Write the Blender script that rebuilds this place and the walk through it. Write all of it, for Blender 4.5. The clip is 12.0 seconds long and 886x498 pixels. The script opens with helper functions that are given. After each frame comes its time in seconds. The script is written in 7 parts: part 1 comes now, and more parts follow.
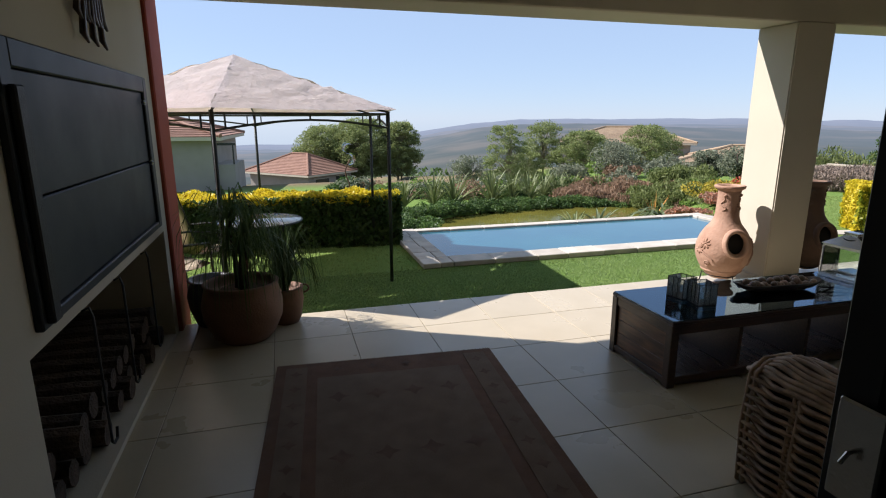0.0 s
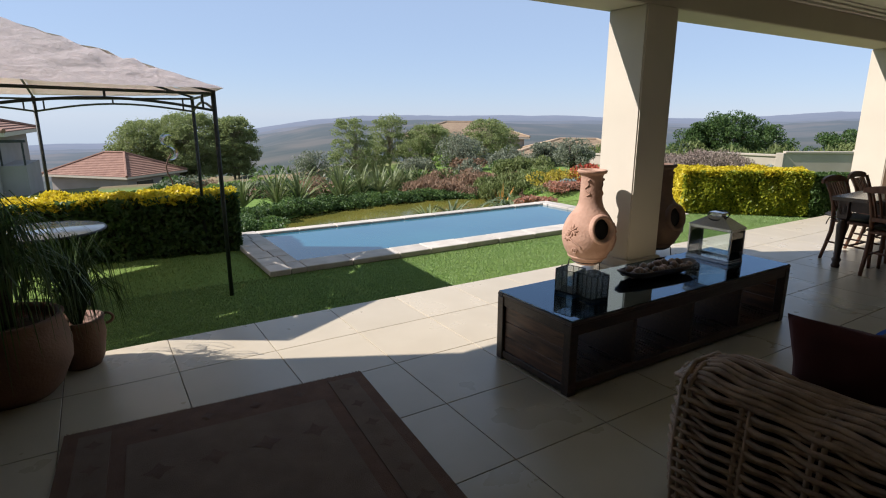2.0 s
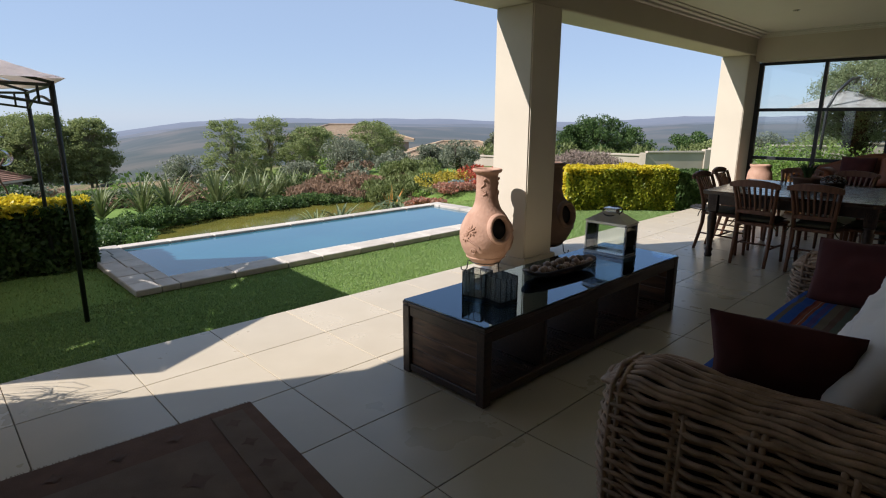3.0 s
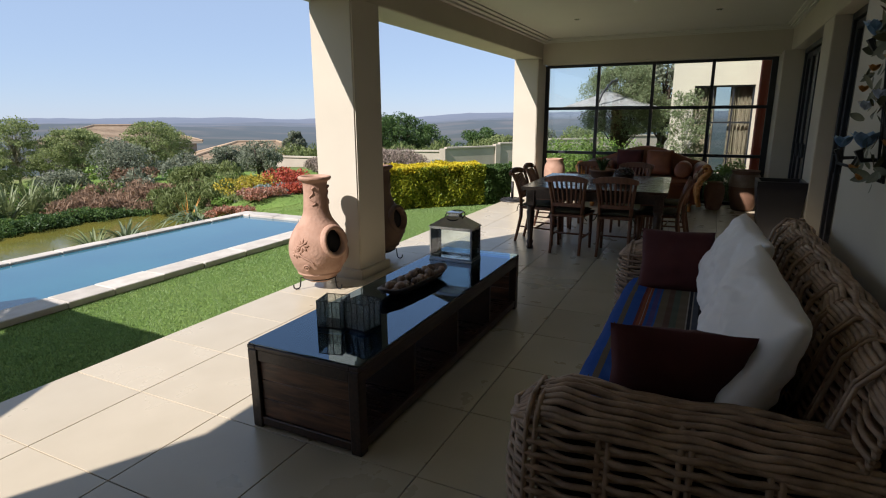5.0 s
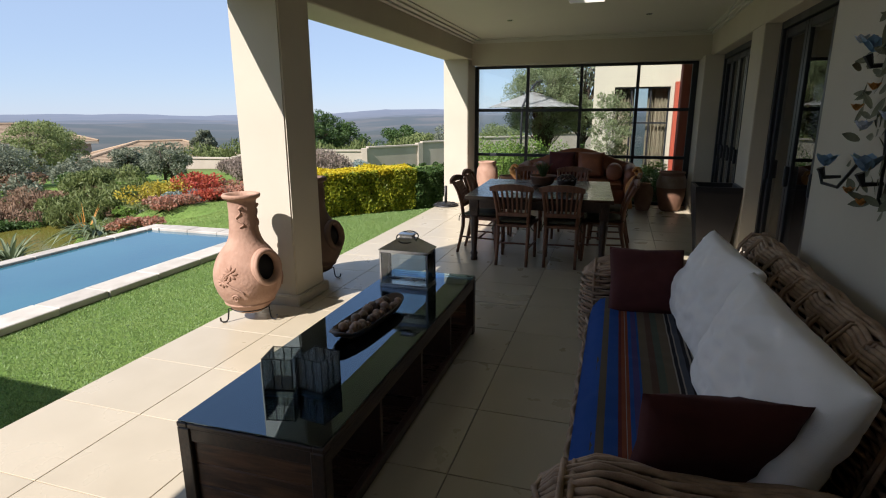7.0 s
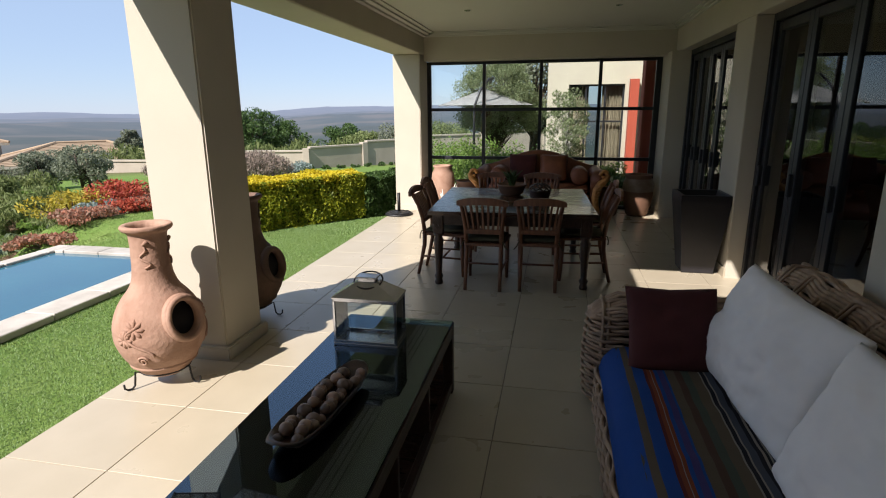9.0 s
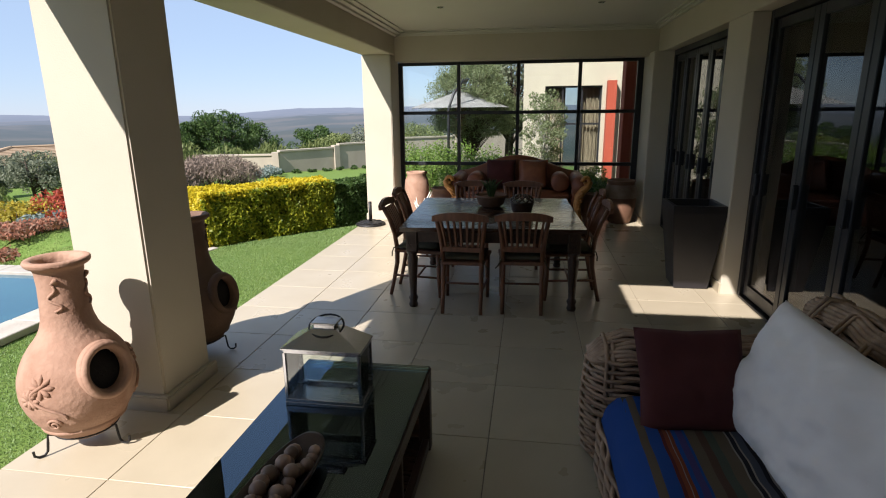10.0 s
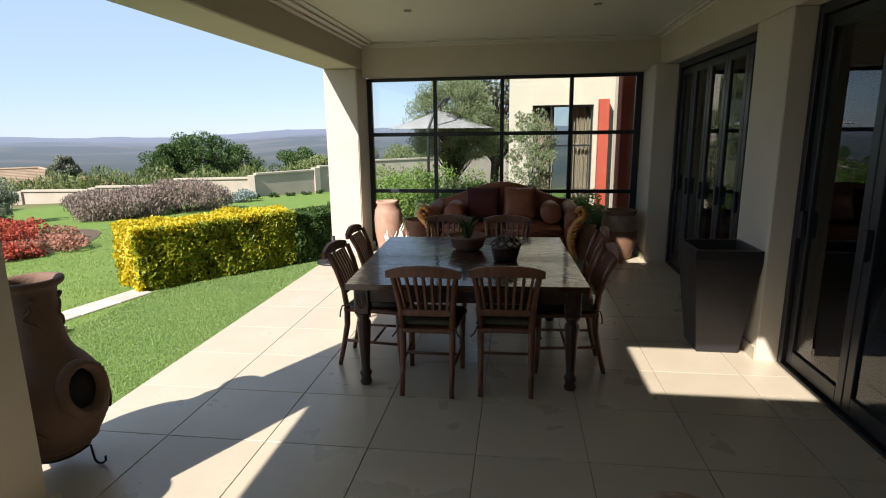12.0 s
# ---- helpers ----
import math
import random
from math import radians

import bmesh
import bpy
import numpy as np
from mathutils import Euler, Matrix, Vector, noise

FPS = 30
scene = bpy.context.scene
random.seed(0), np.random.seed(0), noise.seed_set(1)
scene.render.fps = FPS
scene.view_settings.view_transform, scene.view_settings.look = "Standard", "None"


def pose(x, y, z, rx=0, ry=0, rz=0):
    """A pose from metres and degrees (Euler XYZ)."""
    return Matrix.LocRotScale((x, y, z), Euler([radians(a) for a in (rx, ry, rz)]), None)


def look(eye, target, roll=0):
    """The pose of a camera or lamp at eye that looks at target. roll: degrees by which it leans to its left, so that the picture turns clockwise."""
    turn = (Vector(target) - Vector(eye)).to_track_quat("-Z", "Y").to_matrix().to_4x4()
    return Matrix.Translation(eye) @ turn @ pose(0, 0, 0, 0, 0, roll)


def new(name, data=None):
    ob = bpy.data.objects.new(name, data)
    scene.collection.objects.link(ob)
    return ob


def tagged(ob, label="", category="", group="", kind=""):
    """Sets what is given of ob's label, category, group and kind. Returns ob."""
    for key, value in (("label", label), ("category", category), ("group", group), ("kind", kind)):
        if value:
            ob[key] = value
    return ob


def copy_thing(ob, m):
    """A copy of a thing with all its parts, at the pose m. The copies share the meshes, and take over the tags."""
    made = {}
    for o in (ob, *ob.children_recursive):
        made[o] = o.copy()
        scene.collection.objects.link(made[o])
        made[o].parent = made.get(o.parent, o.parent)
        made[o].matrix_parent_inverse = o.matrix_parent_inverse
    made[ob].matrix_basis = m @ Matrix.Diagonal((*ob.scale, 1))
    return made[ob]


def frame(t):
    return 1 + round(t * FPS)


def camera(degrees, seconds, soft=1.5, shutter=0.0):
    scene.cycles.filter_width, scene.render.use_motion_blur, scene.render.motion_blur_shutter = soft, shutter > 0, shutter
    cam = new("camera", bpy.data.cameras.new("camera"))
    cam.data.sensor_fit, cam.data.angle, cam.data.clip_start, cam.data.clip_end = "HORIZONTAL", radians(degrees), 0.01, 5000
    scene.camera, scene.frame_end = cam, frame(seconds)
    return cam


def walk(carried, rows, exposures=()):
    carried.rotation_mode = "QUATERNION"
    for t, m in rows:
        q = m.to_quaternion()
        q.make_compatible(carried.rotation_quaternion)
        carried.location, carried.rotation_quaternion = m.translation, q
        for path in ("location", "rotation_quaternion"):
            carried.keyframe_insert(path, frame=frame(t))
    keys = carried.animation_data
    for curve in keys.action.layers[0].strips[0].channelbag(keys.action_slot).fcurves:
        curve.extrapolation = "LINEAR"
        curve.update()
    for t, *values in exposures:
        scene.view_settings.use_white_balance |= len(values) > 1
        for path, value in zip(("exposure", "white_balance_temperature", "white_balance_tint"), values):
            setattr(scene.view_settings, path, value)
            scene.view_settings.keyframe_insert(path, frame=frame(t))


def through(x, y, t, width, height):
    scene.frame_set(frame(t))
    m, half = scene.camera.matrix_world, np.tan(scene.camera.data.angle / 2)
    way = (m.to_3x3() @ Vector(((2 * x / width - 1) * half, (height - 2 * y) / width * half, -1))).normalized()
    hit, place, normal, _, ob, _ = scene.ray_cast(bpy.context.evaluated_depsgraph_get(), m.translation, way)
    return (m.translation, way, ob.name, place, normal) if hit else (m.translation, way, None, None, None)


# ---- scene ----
cam = camera(77.6, 12.0, 1.1)
PATH = [
    (0, (0.146, 0.595, 1.684), (0.687, 2.465, 1.224), -0.1),
    (0.5, (0.197, 0.734, 1.653), (0.831, 2.574, 1.192), -0.0),
    (1, (0.27, 0.928, 1.619), (1.023, 2.72, 1.15), -0.0),
    (1.5, (0.303, 1.107, 1.568), (1.183, 2.841, 1.098), 0.2),
    (2, (0.316, 1.276, 1.548), (1.349, 2.922, 1.076), 0.1),
    (2.5, (0.349, 1.422, 1.505), (1.553, 2.95, 1.042), 0.4),
    (3, (0.421, 1.541, 1.497), (1.772, 2.942, 1.037), 0.3),
    (3.5, (0.505, 1.651, 1.492), (1.984, 2.917, 1.031), 0.2),
    (5.5, (0.553, 2.072, 1.564), (2.353, 2.805, 1.092), -0.2),
    (6, (0.59, 2.164, 1.598), (2.417, 2.824, 1.121), -0.1),
    (6.5, (0.693, 2.236, 1.637), (2.531, 2.861, 1.157), -0.2),
    (7, (0.852, 2.348, 1.636), (2.706, 2.925, 1.156), -0.2),
    (9, (1.651, 2.734, 1.684), (3.55, 3.121, 1.193), -0.4),
    (9.5, (1.911, 2.789, 1.704), (3.818, 3.132, 1.211), -0.5),
    (10, (2.162, 2.825, 1.718), (4.078, 3.125, 1.23), -0.6),
    (10.5, (2.464, 2.808, 1.736), (4.386, 3.089, 1.258), -0.6),
    (11, (2.758, 2.781, 1.73), (4.685, 3.062, 1.274), -0.6),
    (11.5, (3.04, 2.802, 1.737), (4.972, 3.074, 1.3), -0.6),
    (12, (3.316, 2.8, 1.718), (5.254, 3.063, 1.3), -0.7),
]
EXPOSURES = [(0.0, 0.92, 6250, 17), (1.5, 0.80, 6250, 17), (3.5, 0.74, 6250, 17), (6.5, 0.86, 6250, 17), (9.5, 0.90, 6350, 17), (10.5, 1.05, 6350, 17), (11.5, 1.18, 6350, 17), (12.0, 1.14, 6350, 17)]
walk(cam, [(t, look(eye, target, roll)) for t, eye, target, roll in PATH], EXPOSURES)

# ---- world and sun ----
SUN_EL, SUN_AZ = 42.0, 152.5      # degrees; the azimuth is where the sun stands, from +x towards +y
world = bpy.data.worlds.new("sky")
scene.world = world
world.use_nodes = True
wn = world.node_tree.nodes
sky = wn.new("ShaderNodeTexSky")
sky.sky_type, sky.sun_disc = "NISHITA", False
sky.sun_elevation, sky.sun_rotation = radians(SUN_EL), radians(90 - SUN_AZ)
sky.air_density, sky.dust_density, sky.ozone_density, sky.altitude = 1.0, 0.2, 3.2, 1300
haze = wn.new("ShaderNodeMix")          # dry-season haze, which evens out the whole sky
haze.data_type = "RGBA"
haze.inputs["Factor"].default_value = 0.72
haze.inputs["B"].default_value = (3.35, 4.4, 5.7, 1)
world.node_tree.links.new(sky.outputs[0], haze.inputs["A"])
world.node_tree.links.new(haze.outputs["Result"], wn["Background"].inputs[0])
wn["Background"].inputs[1].default_value = 0.082
sun = new("sun", bpy.data.lights.new("sun", "SUN"))
sun.data.energy, sun.data.angle, sun.data.color = 5.0, radians(0.53), (1.0, 0.955, 0.885)
sx, sy = math.cos(radians(SUN_AZ)), math.sin(radians(SUN_AZ))
sun.matrix_world = look((sx * 30, sy * 30, 30 * math.tan(radians(SUN_EL))), (0, 0, 0))

# ---- building helpers ----
def thing(name, at=(0, 0, 0), label="", category="", group="", kind="", rz=0):
    ob = new(name)
    ob.empty_display_size = 0.1
    ob.matrix_world = pose(*at, 0, 0, rz)
    return tagged(ob, label, category, group, kind)


def finish(bm, name, mat, smooth=False):
    me = bpy.data.meshes.new(name)
    bmesh.ops.recalc_face_normals(bm, faces=bm.faces)
    bm.to_mesh(me)
    bm.free()
    if smooth:
        me.polygons.foreach_set("use_smooth", [True] * len(me.polygons))
    for m in mat if isinstance(mat, (list, tuple)) else [mat]:
        me.materials.append(m)
    return me


def part(name, bm, mat, parent=None, label="", smooth=False, at=None):
    """One bmesh as one mesh object under a thing or a part."""
    ob = new(name, finish(bm, name, mat, smooth))
    ob.parent = parent
    if at is not None:
        ob.matrix_basis = at
    if label:
        ob["label"] = label
    return ob


def solid(name, bm, mat, label="", category="", kind="", smooth=False, group=""):
    return tagged(part(name, bm, mat, None, "", smooth), label, category, group, kind)


def box(bm, x0, y0, z0, x1, y1, z1, m=None):
    v = [bm.verts.new((x, y, z)) for z in (z0, z1) for x, y in ((x0, y0), (x1, y0), (x1, y1), (x0, y1))]
    if m is not None:
        for p in v:
            p.co = m @ p.co
    for f in ((3, 2, 1, 0), (4, 5, 6, 7), (0, 1, 5, 4), (1, 2, 6, 5), (2, 3, 7, 6), (3, 0, 4, 7)):
        bm.faces.new([v[i] for i in f])
    return bm


def bevel(bm, w=0.006, seg=1):
    bmesh.ops.bevel(bm, geom=list(bm.edges), offset=w, segments=seg, affect="EDGES", clamp_overlap=True)
    return bm


def bx(x0, y0, z0, x1, y1, z1, w=0.0, seg=1, m=None):
    bm = box(bmesh.new(), x0, y0, z0, x1, y1, z1, m)
    return bevel(bm, w, seg) if w else bm


def lathe(bm, prof, seg=24, c=(0, 0, 0), wob=0.0, cap=True):
    """A turned body from (radius, height) rows."""
    rings = []
    for k, (r, z) in enumerate(prof):
        ring = []
        for i in range(seg):
            a = 2 * math.pi * i / seg
            q = r * (1 + wob * noise.noise((math.cos(a) * 1.5 + k * 0.35, math.sin(a) * 1.5, z * 5)))
            ring.append(bm.verts.new((c[0] + q * math.cos(a), c[1] + q * math.sin(a), c[2] + z)))
        rings.append(ring)
    for a, b in zip(rings, rings[1:]):
        for i in range(seg):
            bm.faces.new((a[i], a[(i + 1) % seg], b[(i + 1) % seg], b[i]))
    if cap:
        bm.faces.new(list(reversed(rings[0])))
        bm.faces.new(rings[-1])
    return bm


def tube(bm, pts, r, seg=6, closed=False, cap=True):
    """A round rod along points; r is one radius or one for each point."""
    pts = [Vector(p) for p in pts]
    n = len(pts)
    rings, up = [], Vector((0.13, 0.21, 0.97)).normalized()
    for i, p in enumerate(pts):
        d = (pts[(i + 1) % n] - pts[i - 1]) if closed else pts[min(i + 1, n - 1)] - pts[max(i - 1, 0)]
        if d.length < 1e-9:
            d = Vector((0, 0, 1))
        d.normalize()
        s = d.cross(up)
        if s.length < 0.05:
            s = d.cross(Vector((1, 0, 0)))
        s.normalize()
        u = s.cross(d).normalized()
        up = u
        q = r[i] if isinstance(r, (list, tuple)) else r
        rings.append([bm.verts.new(p + q * (math.cos(2 * math.pi * k / seg) * s + math.sin(2 * math.pi * k / seg) * u)) for k in range(seg)])
    for a, b in zip(rings, rings[1:] + (rings[:1] if closed else [])):
        for k in range(seg):
            bm.faces.new((a[k], a[(k + 1) % seg], b[(k + 1) % seg], b[k]))
    if cap and not closed:
        bm.faces.new(list(reversed(rings[0])))
        bm.faces.new(rings[-1])
    return bm


def cushion(w, d, h, puff=0.35, seg=14, crease=0.012, seed=0):
    """A stuffed pillow, w by d by h, lying flat round its middle, with pinched edges and creases."""
    bm = bmesh.new()
    grid = {}
    for side in (1, -1):
        for i in range(seg + 1):
            for j in range(seg + 1):
                u, v = 2 * i / seg - 1, 2 * j / seg - 1
                edge = i in (0, seg) or j in (0, seg)
                if edge and side < 0:
                    grid[side, i, j] = grid[1, i, j]
                    continue
                fat = max(0.0, (1 - u * u) * (1 - v * v)) ** puff
                pull = 1 - 0.06 * (1 - abs(u)) * abs(v) - 0.06 * (1 - abs(v)) * abs(u)
                z = side * h / 2 * fat + 1.3 * crease * fat * noise.noise((u * 2.3 + seed, v * 2.3, side * 3)) + 0.5 * crease * fat * noise.noise((u * 6 + seed, v * 5, side)) + 0.6 * crease * fat * abs(noise.noise((u * 13 + v * 6 + seed, v * 3 - u * 3, side))) * (0.4 + abs(v) ** 2)
                grid[side, i, j] = bm.verts.new((u * w / 2 * pull, v * d / 2 * pull, z))
    for side in (1, -1):
        for i in range(seg):
            for j in range(seg):
                q = [grid[side, i, j], grid[side, i + 1, j], grid[side, i + 1, j + 1], grid[side, i, j + 1]]
                bm.faces.new(q if side > 0 else q[::-1])
    return bm

# ---- materials ----
def mat(name, a, b=None, rough=0.6, scale=8.0, fine=60.0, bump=0.15, metal=0.0, spec=0.5, mix=0.5, stretch=(1, 1, 1), rand=0.0, distort=0.0, bump_scale=None, coat=0.0, trans=0.0, low=0.35, high=0.65, fine_mix=0.25):
    """A surface of two colours mottled at a wide and a fine scale, with relief and uneven gloss."""
    m = bpy.data.materials.new(name)
    m.use_nodes = True
    nt = m.node_tree
    N, L = nt.nodes, nt.links.new
    p = N["Principled BSDF"]
    b = b or tuple(c * 0.8 for c in a)
    tc = N.new("ShaderNodeTexCoord")
    mp = N.new("ShaderNodeMapping")
    mp.inputs["Scale"].default_value = stretch
    L(tc.outputs["Object"], mp.inputs[0])
    if rand:
        oi = N.new("ShaderNodeObjectInfo")
        ad = N.new("ShaderNodeVectorMath")
        ad.operation = "SCALE"
        cx = N.new("ShaderNodeCombineXYZ")
        for k in range(3):
            L(oi.outputs["Random"], cx.inputs[k])
        L(cx.outputs[0], ad.inputs[0])
        ad.inputs["Scale"].default_value = 37.0
        L(ad.outputs[0], mp.inputs["Location"])
    big = N.new("ShaderNodeTexNoise")
    big.inputs["Scale"].default_value, big.inputs["Detail"].default_value, big.inputs["Distortion"].default_value = scale, 4, distort
    small = N.new("ShaderNodeTexNoise")
    small.inputs["Scale"].default_value, small.inputs["Detail"].default_value = fine, 3
    L(mp.outputs[0], big.inputs["Vector"])
    L(mp.outputs[0], small.inputs["Vector"])
    mr = N.new("ShaderNodeMapRange")
    mr.inputs["From Min"].default_value, mr.inputs["From Max"].default_value = low, high
    L(big.outputs[0], mr.inputs[0])
    ml = N.new("ShaderNodeMath")
    ml.operation = "MULTIPLY_ADD"
    ml.inputs[1].default_value = fine_mix
    L(small.outputs[0], ml.inputs[0])
    sc = N.new("ShaderNodeMath")
    sc.operation = "MULTIPLY"
    sc.inputs[1].default_value = 1 - fine_mix
    L(mr.outputs[0], sc.inputs[0])
    L(sc.outputs[0], ml.inputs[2])
    mx = N.new("ShaderNodeMix")
    mx.data_type = "RGBA"
    mx.inputs["A"].default_value, mx.inputs["B"].default_value = (*a, 1), (*b, 1)
    L(ml.outputs[0], mx.inputs["Factor"])
    out = mx.outputs["Result"]
    if rand:
        hs = N.new("ShaderNodeHueSaturation")
        mv = N.new("ShaderNodeMapRange")
        mv.inputs["To Min"].default_value, mv.inputs["To Max"].default_value = 1 - rand, 1 + rand
        L(oi.outputs["Random"], mv.inputs[0])
        L(mv.outputs[0], hs.inputs["Value"])
        L(out, hs.inputs["Color"])
        out = hs.outputs[0]
    L(out, p.inputs["Base Color"])
    rr = N.new("ShaderNodeMapRange")
    rr.inputs["To Min"].default_value, rr.inputs["To Max"].default_value = max(0.02, rough - 0.1), min(1, rough + 0.1)
    L(big.outputs[0], rr.inputs[0])
    L(rr.outputs[0], p.inputs["Roughness"])
    p.inputs["Metallic"].default_value, p.inputs["Specular IOR Level"].default_value = metal, spec
    p.inputs["Coat Weight"].default_value, p.inputs["Coat Roughness"].default_value = coat, 0.08
    if bump:
        bp = N.new("ShaderNodeBump")
        bp.inputs["Strength"].default_value, bp.inputs["Distance"].default_value = bump, bump_scale or 0.01
        L(small.outputs[0], bp.inputs["Height"])
        L(bp.outputs[0], p.inputs["Normal"])
    return m


def leafmat(name, a, b, rough=0.5, through=0.35):
    """Leaves: each one its own shade, with light coming through."""
    m = bpy.data.materials.new(name)
    m.use_nodes = True
    nt = m.node_tree
    N, L = nt.nodes, nt.links.new
    p = N["Principled BSDF"]
    geo = N.new("ShaderNodeNewGeometry")
    mx = N.new("ShaderNodeMix")
    mx.data_type = "RGBA"
    mx.inputs["A"].default_value, mx.inputs["B"].default_value = (*a, 1), (*b, 1)
    L(geo.outputs["Random Per Island"], mx.inputs["Factor"])
    L(mx.outputs["Result"], p.inputs["Base Color"])
    p.inputs["Roughness"].default_value = rough
    p.inputs["Specular IOR Level"].default_value = 0.3
    tr = N.new("ShaderNodeBsdfTranslucent")
    L(mx.outputs["Result"], tr.inputs[0])
    ms = N.new("ShaderNodeMixShader")
    ms.inputs[0].default_value = through
    L(p.outputs[0], ms.inputs[1])
    L(tr.outputs[0], ms.inputs[2])
    L(ms.outputs[0], N["Material Output"].inputs[0])
    return m


def glass(name, tint=(0.92, 0.95, 0.94), rough=0.0, gloss=1.0, ior=1.5):
    """A clear sheet: straight view through, with a mirror gloss that grows at a slant."""
    m = bpy.data.materials.new(name)
    m.use_nodes = True
    nt = m.node_tree
    N, L = nt.nodes, nt.links.new
    N.remove(N["Principled BSDF"])
    tb, gb, ms, fr = (N.new("ShaderNodeBsdf" + k) for k in ("Transparent", "Glossy")), None, N.new("ShaderNodeMixShader"), N.new("ShaderNodeFresnel")
    tb, gb = tb
    tb.inputs[0].default_value = (*tint, 1)
    gb.inputs["Roughness"].default_value = rough
    gb.inputs[0].default_value = (*gloss, 1) if isinstance(gloss, tuple) else (gloss, gloss, gloss, 1)
    fr.inputs["IOR"].default_value = ior
    L(fr.outputs[0], ms.inputs[0])
    L(tb.outputs[0], ms.inputs[1])
    L(gb.outputs[0], ms.inputs[2])
    L(ms.outputs[0], N["Material Output"].inputs[0])
    return m


M_wall = mat("wall_plaster", (0.496, 0.448, 0.352), (0.456, 0.408, 0.320), 0.85, 1.5, 120, 0.12)
M_ceil = mat("ceiling_paint", (0.576, 0.554, 0.490), (0.554, 0.533, 0.468), 0.85, 1.2, 90, 0.03)
M_red = mat("red_wall_paint", (0.378, 0.068, 0.032), (0.324, 0.054, 0.027), 0.8, 2, 120, 0.15)
M_tile = mat("floor_tile", (0.452, 0.392, 0.282), (0.412, 0.355, 0.252), 0.30, 3, 90, 0.02, rand=0.035)
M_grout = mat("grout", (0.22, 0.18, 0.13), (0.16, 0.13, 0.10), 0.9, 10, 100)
M_frame = mat("dark_aluminium", (0.035, 0.036, 0.04), (0.025, 0.026, 0.03), 0.38, 4, 200, 0.03, metal=0.4)
M_glass = glass("pane_glass")
M_soil = mat("soil", (0.10, 0.06, 0.035), (0.06, 0.035, 0.02), 0.95, 6, 60, 0.6)
M_stone = mat("coping_stone", (0.47, 0.43, 0.365), (0.35, 0.315, 0.26), 0.75, 5, 60, 0.3, rand=0.12)
M_darkwood = mat("dark_stained_wood", (0.055, 0.024, 0.012), (0.024, 0.010, 0.006), 0.4, 5, 40, 0.2, stretch=(1, 12, 12), coat=0.15)
M_chairwood = mat("teak_brown_wood", (0.21, 0.085, 0.042), (0.12, 0.048, 0.025), 0.45, 4, 40, 0.2, stretch=(10, 10, 1))
M_terra = mat("terracotta", (0.405, 0.255, 0.178), (0.27, 0.148, 0.096), 0.85, 6, 38, 0.5, distort=0.6, low=0.3, high=0.7)
M_polished = mat("polished_dark_wood", (0.06, 0.026, 0.014), (0.03, 0.013, 0.008), 0.28, 5, 40, 0.12, stretch=(12, 1, 12), coat=0.5)
M_steel = mat("brushed_steel", (0.55, 0.55, 0.56), (0.42, 0.42, 0.43), 0.25, 6, 150, 0.05, metal=1.0)
M_lampglass = mat("frosted_lamp", (0.7, 0.7, 0.66), None, 0.4, 10, 100, 0)
M_doorglass = glass("door_glass", (0.62, 0.65, 0.64))
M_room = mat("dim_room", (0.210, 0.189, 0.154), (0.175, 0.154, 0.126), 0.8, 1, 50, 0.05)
M_bbq = mat("charcoal_steel", (0.032, 0.034, 0.038), (0.02, 0.022, 0.026), 0.5, 3, 150, 0.05, metal=0.5)
M_black = mat("black_iron", (0.012, 0.012, 0.013), (0.02, 0.018, 0.016), 0.5, 20, 150, 0.2, metal=0.3)
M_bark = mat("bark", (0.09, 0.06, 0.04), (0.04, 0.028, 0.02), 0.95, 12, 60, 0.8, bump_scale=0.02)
M_rattan = mat("grey_rattan", (0.47, 0.315, 0.20), (0.24, 0.15, 0.095), 0.6, 14, 140, 0.3)
M_white = mat("white_cotton", (0.84, 0.79, 0.74), (0.78, 0.73, 0.685), 0.9, 4, 260, 0.15)
M_maroon = mat("maroon_cloth", (0.085, 0.016, 0.014), (0.06, 0.011, 0.011), 0.9, 6, 300, 0.3)
M_padgreen = mat("olive_seat_pad", (0.10, 0.09, 0.05), (0.07, 0.06, 0.035), 0.9, 8, 200, 0.2)
M_leather = mat("rust_leather", (0.26, 0.085, 0.035), (0.17, 0.05, 0.022), 0.5, 6, 90, 0.3)
M_gold = mat("gilded_carving", (0.62, 0.28, 0.07), (0.36, 0.15, 0.035), 0.4, 20, 60, 0.6, metal=0.15)
M_planter = mat("black_planter", (0.02, 0.018, 0.022), (0.013, 0.012, 0.014), 0.42, 3, 120, 0.1)
# browner, smoky clay, its colour also darkened for the pillar's shade
M_terrashade = mat("shaded_smoky_terracotta", (0.17, 0.10, 0.065), (0.10, 0.06, 0.042), 0.85, 4, 70, 0.3)
# near-black inner surface that makes the chiminea mouth a dark hole
M_mouthdark = mat("dark_chamber", (0.012, 0.010, 0.009), None, 0.95, 8, 60, 0.3)
M_clay = mat("brown_clay_pot", (0.22, 0.115, 0.065), (0.15, 0.075, 0.045), 0.7, 4, 60, 0.25)
M_canopy = mat("canopy_cloth", (0.74, 0.665, 0.66), (0.66, 0.59, 0.585), 0.9, 4, 14, 0.5, bump_scale=0.03)
M_slip = mat("pale_slip_glaze", (0.34, 0.27, 0.21), (0.22, 0.14, 0.09), 0.5, 7, 50, 0.2)
canopy_nodes = M_canopy.node_tree
thin, both = canopy_nodes.nodes.new("ShaderNodeBsdfTranslucent"), canopy_nodes.nodes.new("ShaderNodeMixShader")
thin.inputs[0].default_value = (0.62, 0.52, 0.34, 1)
both.inputs[0].default_value = 0.22
canopy_nodes.links.new(canopy_nodes.nodes["Principled BSDF"].outputs[0], both.inputs[1])
